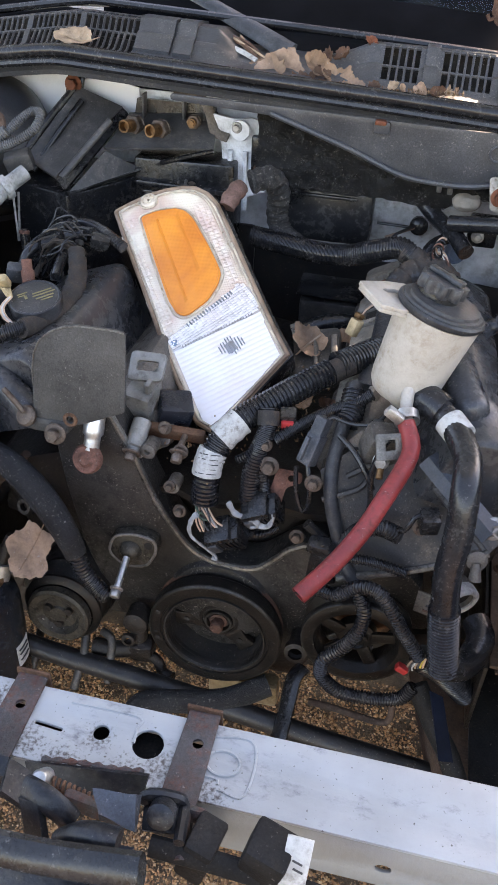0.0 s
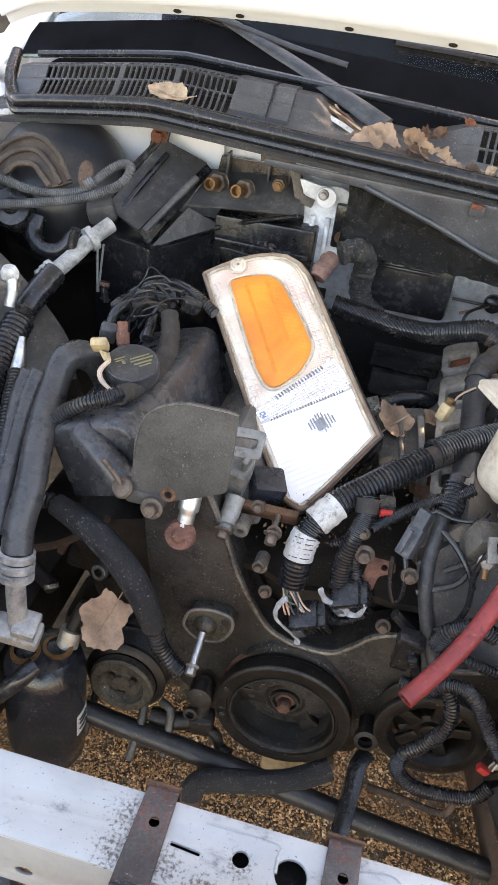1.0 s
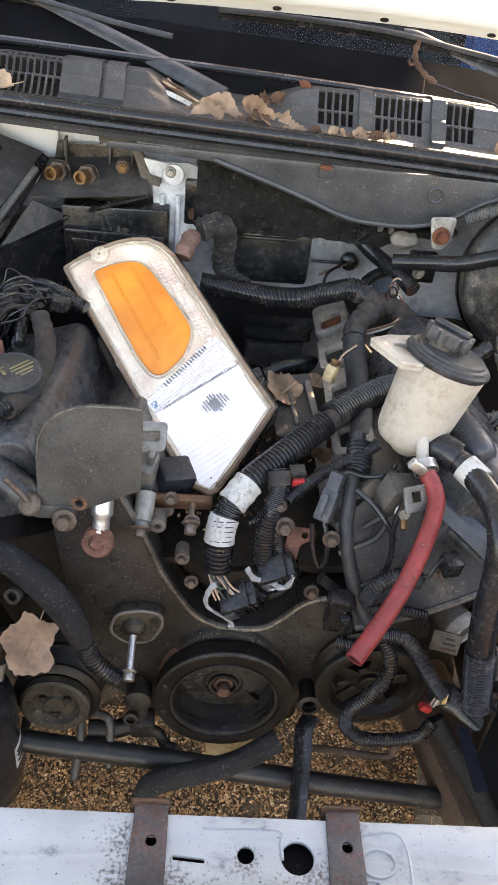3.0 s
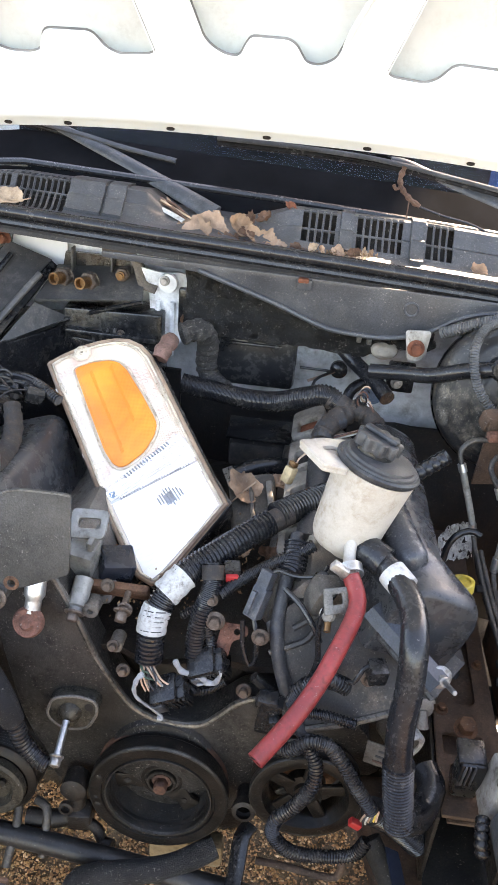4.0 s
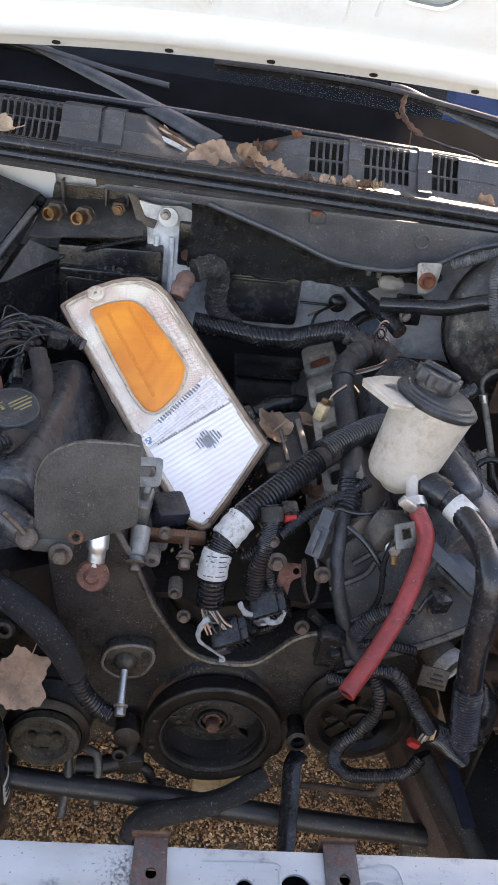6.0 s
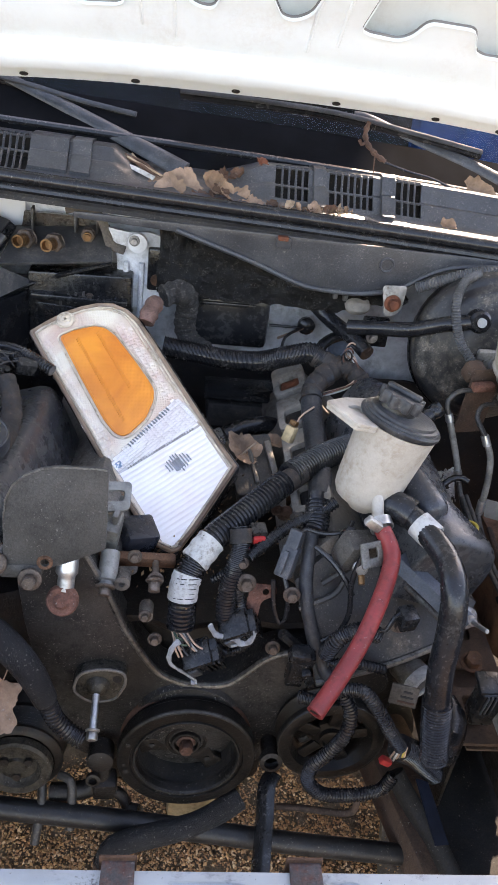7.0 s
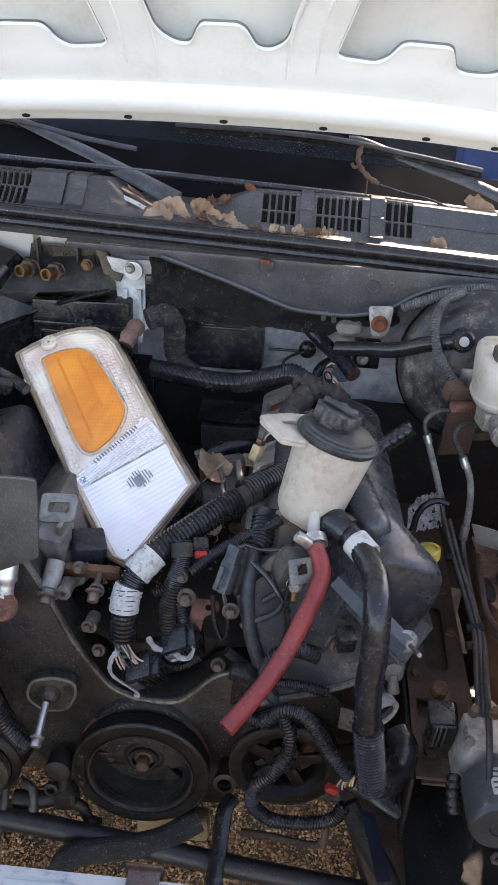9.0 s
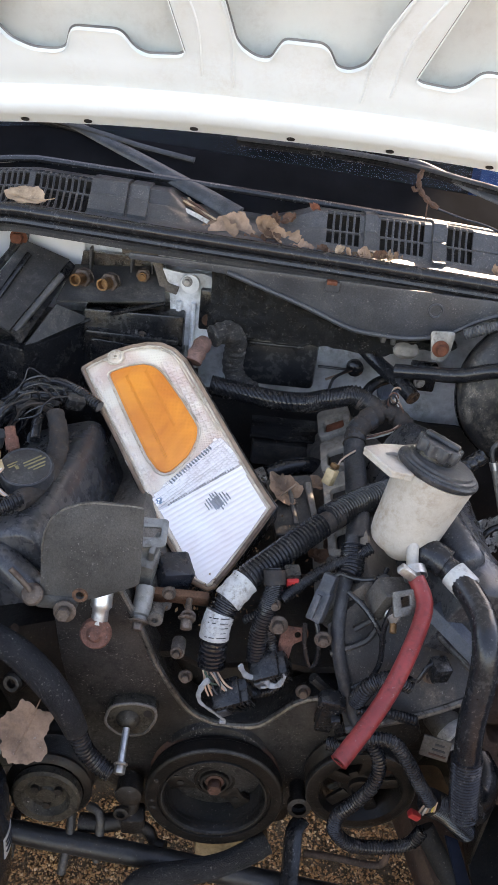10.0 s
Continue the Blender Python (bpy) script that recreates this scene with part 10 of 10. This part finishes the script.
part("lead", hose([(0.456, 0.190, 0.630), (0.435, 0.190, 0.625), (0.418, 0.190, 0.622), (0.416, 0.188, 0.615), (0.423, 0.187, 0.615), (0.444, 0.187, 0.624)], 0.0028, 8, step=0.005), M_line, sr)
rk = thing("pump_bracket", (0.475, 0.260, 0.615), "orange rusty steel bracket beside the brake pump", "bracket")
part("plate", quad_slab([Vector((0.465, 0.270, 0.640)), Vector((0.482, 0.260, 0.638)), Vector((0.479, 0.240, 0.614)), Vector((0.464, 0.240, 0.599))], 0.004), M_orange, rk)
part("upright", quad_slab([Vector((0.484, 0.330, 0.688)), Vector((0.498, 0.330, 0.689)), Vector((0.501, 0.310, 0.658)), Vector((0.488, 0.310, 0.659))], 0.004), M_orange, rk)
part("nut", hexbolt(way_to((-0.3, -0.8, 0.5), (0.469, 0.245, 0.627)), 0.012, 0.008, 0.010), M_rust, rk)
solo("brake_dirt_chip", rbox((0.014, 0.010, 0.014), pose(*(0.422, 0.100, 0.688), 30, 20, 15), 0.003), M_beige, "pale broken plastic clip below the pump", "clip")


# ---- wipers ----
def wiper(label, arm, blade, widths):
    w = thing("windscreen_wiper", arm[0], label, "wiper", "wipers")
    part("arm", sweep(spline(arm, 0.01), lambda k, s: widths[0] + (widths[1] - widths[0]) * s, 10, 0.4), M_wiper, w)
    part("blade", sweep(spline(blade, 0.012), 0.0055, 8, 0.8), M_black, w)
    part("bridge", sweep([p + V(0, -0.004, 0.007) for p in spline(blade, 0.012)], 0.0050, 8, 0.6), M_wiper, w)
    part("rubber_edge", sweep([p + V(0, 0.003, -0.006) for p in spline(blade, 0.012)], 0.0022, 6), M_rubber, w)
    return w


wiper("dull grey wiper arm and blade resting on the windscreen", [(-0.054, 1.035, 1.072), (-0.103, 1.065, 1.086), (-0.160, 1.095, 1.102), (-0.241, 1.130, 1.127), (-0.346, 1.170, 1.157), (-0.443, 1.210, 1.184)], [(-0.441, 1.190, 1.163), (-0.319, 1.165, 1.149), (-0.234, 1.150, 1.136), (-0.140, 1.135, 1.126)], (0.017, 0.007))
wr_ = wiper("dull grey wiper with sunlit edge and dead leaves", [(0.627, 1.055, 1.040), (0.536, 1.090, 1.082), (0.450, 1.115, 1.112), (0.348, 1.130, 1.139), (0.260, 1.140, 1.167), (0.232, 1.140, 1.170)], [(-0.069, 1.130, 1.172), (0.070, 1.130, 1.170), (0.211, 1.130, 1.163), (0.342, 1.128, 1.145), (0.465, 1.126, 1.127)], (0.015, 0.006))
part("pivot_cap", lathe([(0.020, -0.01), (0.020, 0.006), (0.014, 0.012), (0, 0.013)], Matrix.Translation((0.629, 1.055, 1.038)), 20), M_wiper, wr_)
solo("washer_tube", hose([(0.285, 1.090, 1.107), (0.333, 1.085, 1.096), (0.373, 1.080, 1.090), (0.414, 1.070, 1.078)], 0.0022, 8), M_rubber, "thin black washer tube on the cowl", "tube")
tg = thing("twig", (0.250, 1.110, 1.159), "dry brown twig caught on the wiper", "twig")
part("stem", sweep(spline([(0.254, 1.115, 1.164), (0.249, 1.105, 1.146), (0.256, 1.095, 1.130), (0.272, 1.085, 1.117), (0.287, 1.080, 1.110)], 0.004), lambda k, s: 0.0045 - 0.0012 * math.sin(k * 1.7), 8), M_twig, tg)
part("side_shoot", hose([(0.253, 1.098, 1.136), (0.244, 1.095, 1.131), (0.239, 1.095, 1.138)], 0.003, 6, step=0.004), M_twig, tg)
part("side_shoot", hose([(0.268, 1.085, 1.119), (0.267, 1.075, 1.102), (0.266, 1.065, 1.088)], 0.0012, 6, step=0.006), M_twig, tg)


# ---- dead leaves ----
def leaf(at, size, normal, spin, material, label, lobes=0, curl=0.3, seed=1, aspect=1.3, stem=0.0, fan=0.0, name="dead_leaf"):
    """A thin dry leaf: lobed outline, folded along its rib, curled and crumpled."""
    rng = random.Random(seed)
    ph = rng.uniform(0, 6.28)
    m = way_to(normal, at, spin)
    bm = bmesh.new()
    layers = []
    for off in (0.0, -0.0007):
        rings = []
        for r in (0.0, 0.25, 0.5, 0.75, 1.0):
            row = []
            for j in range(72 if r else 1):
                a = 2 * math.pi * j / 72
                edge = 1.0 + (0.22 * (1 - abs(math.sin(lobes * a / 2))) - 0.08 if lobes else 0.08 * math.cos(2 * a)) + 0.30 * noise.noise(V(math.cos(a) * 1.3 + seed * 3.7, math.sin(a) * 1.3, ph)) + 0.16 * noise.noise(V(math.cos(a) * 4 + seed, math.sin(a) * 4, ph)) + 0.07 * noise.noise(V(math.cos(a) * 11, math.sin(a) * 11 + seed, ph))
                px, py = r * edge * math.sin(a) * size * 0.5, r * edge * math.cos(a) * size * 0.5 * aspect
                px *= 1 + fan * py / (size * 0.5 * aspect)
                pz = abs(px) * curl + curl * 1.2 * (py * py + px * px) / size + 0.35 * curl * size * noise.noise(V(px / size * 4 + seed, py / size * 4, ph))
                row.append(bm.verts.new(m @ V(px, py, pz + off)))
            rings.append(row)
        for p, q in zip(rings, rings[1:]):
            for j in range(72):
                k = (j + 1) % 72
                bm.faces.new((p[0], q[j], q[k]) if len(p) == 1 else (p[j], p[k], q[k], q[j]))
        layers.append(rings[-1])
    for j in range(72):
        k = (j + 1) % 72
        bm.faces.new((layers[0][j], layers[0][k], layers[1][k], layers[1][j]))
    bmesh.ops.recalc_face_normals(bm, faces=bm.faces)
    lf = thing(name, at, label, "leaf", "dead leaves")
    part("blade", bm, material, lf)
    part("rib", sweep([m @ V(0, y * size * 0.5 * aspect, 0.001 + curl * 1.2 * (y * y * size * 0.25 * aspect * aspect)) for y in steps(-0.95 - stem, 0.8, 10)], 0.0009, 5), material, lf)
    return lf


TAN = "crumpled tan dead leaf lying on the cowl"
leaf((-0.058, 0.995, 1.06), 0.072, (0.05, -0.75, 0.55), 168, M_leafpink, "fan-shaped tan dead leaf standing on the cowl", 0, 0.15, 3, 0.85, 0.0, 0.45)
leaf((-0.079, 0.985, 1.051), 0.045, (-0.2, -0.5, 0.85), 75, M_tan, TAN, 0, 0.3, 4, 1.5)
for k, (q, sz, nn, sp, mt) in enumerate((((-0.007, 1.000, 1.062), 0.040, (0.3, -0.7, 0.5), 40, M_tan), ((0.010, 1.010, 1.068), 0.032, (-0.4, -0.6, 0.6), 10, M_leafdark), ((0.026, 0.985, 1.050), 0.042, (0.1, -0.6, 0.8), 70, M_tan), ((0.003, 0.980, 1.049), 0.03, (0, -0.5, 0.9), 95, M_leafdark), ((-0.024, 0.975, 1.044), 0.034, (0, -0.4, 0.9), 85, M_leafdark), ((0.034, 1.010, 1.078), 0.026, (-0.5, -0.5, 0.7), 140, M_leafdark))):
    leaf(q, sz * 0.8, nn, sp, mt, TAN, 0, 0.6, 10 + k, 1.3)
leaf((-0.273, 0.985, 1.061), 0.026, (0, -0.6, 0.8), 80, M_straw, "small pale dead leaf on the cowl", 0, 0.2, 21)
leaf((0.072, 1.030, 1.097), 0.016, (0.2, -0.6, 0.8), 30, M_orange, "small orange dead leaf on the cowl", 0, 0.4, 22)
leaf((-0.397, 0.985, 1.073), 0.058, (-0.05, -0.30, 0.95), 80, M_straw, "pale tan dead leaf with a curved stem on the grille", 0, 0.22, 23, 1.1, 0.8)
SEALBITS = ((0.045, 0.965, 1.047), (0.058, 0.963, 1.047), (0.089, 0.962, 1.048), (0.117, 0.962, 1.051), (0.131, 0.962, 1.050), (0.160, 0.962, 1.048), (0.184, 0.963, 1.048), (0.198, 0.965, 1.049), (0.211, 0.968, 1.052), (0.383, 0.975, 1.041))
for k, q in enumerate(SEALBITS):
    leaf(q, 0.010 + 0.004 * ((k * 7) % 4), (0.3 * math.sin(k * 2.1), -0.6, 0.7), 47 * k, (M_tan, M_leafpink, M_leafdark, M_straw)[k % 4], "small crumpled leaf scrap behind the hood seal", 0, 0.6, 40 + k, 1.2)
leaf((0.467, 1.090, 1.072), 0.042, (-0.2, -0.7, 0.6), 70, M_tan, "brown dead leaf under the wiper arm", 0, 0.35, 60, 1.4)
leaf((0.535, 1.120, 1.095), 0.040, (0.2, -0.8, 0.5), 30, M_leafpink, "pinkish dead leaf caught on the wiper arm", 3, 0.3, 61, 1.0)
for k, (q, sz, nn, sp, mt) in enumerate((((0.616, 1.040, 1.078), 0.055, (-0.3, -0.7, 0.6), 20, M_tan), ((0.631, 1.020, 1.065), 0.05, (0.2, -0.8, 0.5), 100, M_tan), ((0.647, 1.060, 1.084), 0.05, (0, -0.6, 0.8), 60, M_leafpink), ((0.625, 1.000, 1.034), 0.055, (0, -0.5, 0.85), 90, M_leafdark), ((0.665, 1.030, 1.068), 0.06, (0.1, -0.7, 0.7), 10, M_tan))):
    leaf(q, sz * 0.75, nn, sp, mt, "large curled dead leaf in the cowl corner", 0, 0.6, 70 + k, 1.3)
leaf((-0.243, 0.345, 0.586), 0.066, (-0.15, -0.72, 0.68), 168, M_leafpink, "pinkish brown maple leaf lying on the compressor", 5, 0.12, 81, 1.1, 0.9)
part("valley_rib", rbox((0.010, 0.070, 0.014), pose(*(0.102, 0.655, 0.764), 18, -14, 6), 0.003), M_cast, engine)
part("valley_rib", rbox((0.007, 0.070, 0.014), pose(*(0.076, 0.655, 0.753), 18, -14, 6), 0.003), M_cast, engine)
leaf((0.059, 0.68, 0.764), 0.040, (0.1, -0.6, 0.8), 40, M_tan, "brown dead leaf fallen into the engine valley", 3, 0.5, 82, 1.4)
solo("straw", hose([(0.045, 0.66, 0.751), (0.06, 0.665, 0.768), (0.077, 0.67, 0.784)], 0.0012, 6), M_straw, "pale dry grass stalk in the engine valley", "straw")
for k, q in enumerate(((0.076, 0.709, 0.750), (0.109, 0.558, 0.740), (0.072, 0.576, 0.730), (0.127, 0.576, 0.740), (0.110, 0.710, 0.760), (0.036, 0.485, 0.300))):
    leaf(q, 0.022, (0.2, -0.5, 0.8), 60 * k, (M_tan, M_leafdark)[k % 2], "dead leaf scrap in the engine valley", 0, 0.5, 90 + k)
solo("pale_strip", sweep(spline([(-0.186, 1.045, 1.077), (-0.156, 1.030, 1.076), (-0.125, 1.015, 1.070), (-0.101, 1.000, 1.064)], 0.006), 0.004, 8, 0.35), M_label, "white plastic strip lying on the cowl", "strip")
for k in range(7):
    a0 = Vector((-0.147, 1.050, 1.082)) + V(0.006 * math.sin(k * 2.3), 0.004 * k - 0.012, 0.003 * math.cos(k))
    b0 = Vector((-0.082, 1.010, 1.061)) + V(0.012 * math.cos(k * 1.7), 0.003 * k - 0.01, 0.006 * math.sin(k * 3.1))
    solo("straw", hose([a0, a0.lerp(b0, 0.5) + V(0, 0, 0.006 * math.sin(k * 4.0)), b0], 0.0018 + 0.0006 * (k % 3), 6), (M_straw, M_tan, M_twig)[k % 3], "dry straw stalk beside the wiper arm", "straw", "straw stalks")
# husks and debris heaped along the wiper and the cowl
rng = random.Random(12)


def husks(label, a, b, count, spread, material, size):
    bm = bmesh.new()
    for k in range(count):
        c = Vector(a).lerp(Vector(b), rng.random()) + V(rng.gauss(0, spread), rng.gauss(0, spread), rng.uniform(0, spread))
        s = size * rng.uniform(0.5, 1.4)
        m = Matrix.Translation(c) @ Euler((rng.uniform(0, 6), rng.uniform(0, 6), rng.uniform(0, 6))).to_matrix().to_4x4()
        v = [bm.verts.new(m @ V(*q)) for q in ((-s, 0, 0), (0, -s * 0.5, 0.1 * s), (s, 0, 0.2 * s), (0, s * 0.5, 0.1 * s), (0.1 * s, 0, s * 0.5), (0, 0, -0.3 * s))]
        for f in ((0, 1, 4), (1, 2, 4), (2, 3, 4), (3, 0, 4), (1, 0, 5), (2, 1, 5), (3, 2, 5), (0, 3, 5)):
            bm.faces.new([v[i] for i in f])
    tagged(part("debris", bm, material, smooth=False), label, "debris", kind="stuff")


M_husk = island_material("husk_pieces", [(0.05, 0.03, 0.02), (0.22, 0.13, 0.07), (0.12, 0.07, 0.04), (0.35, 0.24, 0.14)])
husks("brown seed husks heaped along the wiper arm", (0.503, 1.075, 1.069), (0.604, 1.020, 1.045), 220, 0.008, M_husk, 0.005)
husks("fine leaf crumbs along the hood seal", (0.039, 0.962, 1.044), (0.220, 0.965, 1.049), 160, 0.005, M_husk, 0.003)
husks("fine leaf crumbs along the hood seal", (-0.327, 0.975, 1.052), (0.040, 0.962, 1.042), 120, 0.006, M_husk, 0.003)
husks("crumbs of leaf and dirt in the engine valley", (-0.05, 0.46, 0.70), (0.12, 0.62, 0.72), 300, 0.03, M_husk, 0.003)
M_litter = island_material("litter_pieces", [(0.2, 0.1, 0.045), (0.5, 0.28, 0.11), (0.3, 0.16, 0.07), (0.55, 0.36, 0.18), (0.22, 0.13, 0.075)])
husks("orange-brown leaf litter on the soil", (-0.50, 0.42, 0.012), (-0.10, 0.40, 0.012), 5200, 0.10, M_litter, 0.0020)
husks("orange-brown leaf litter on the soil", (0.05, 0.25, 0.012), (0.45, 0.35, 0.012), 3800, 0.10, M_litter, 0.0020)
husks("orange-brown leaf litter on the soil", (-0.30, 0.05, 0.012), (0.30, 0.0, 0.012), 2800, 0.08, M_litter, 0.0020)
# small plugs and lead scraps
yp = thing("tan_clip_plug", (0.118, 0.660, 0.812), "yellow-tan plastic clip plug with wires", "connector")
part("shell", rbox((0.016, 0.012, 0.024), way_to((0.005, 0.005, 0.016), (0.123, 0.66, 0.809)), 0.002), M_yellowplug, yp)
part("latch", rbox((0.010, 0.004, 0.016), way_to((0.005, 0.005, 0.016), (0.123, 0.66, 0.809)) @ Matrix.Translation((0, -0.008, 0.004)), 0.001), M_yellowplug, yp)
part("collar", rbox((0.012, 0.010, 0.008), way_to((0.005, 0.005, 0.016), (0.128, 0.665, 0.825)), 0.002), M_brass, yp)
for k in range(2):
    part("wire", hose([Vector((0.128, 0.665, 0.825)) + V(0.003 * k, 0, 0), Vector((0.138, 0.67, 0.834)) + V(0, 0, 0.002 * k), Vector((0.156, 0.68, 0.843)) + V(0, 0, 0.003 * k)], 0.0014, 6), (M_rubber, M_copper)[k], yp)
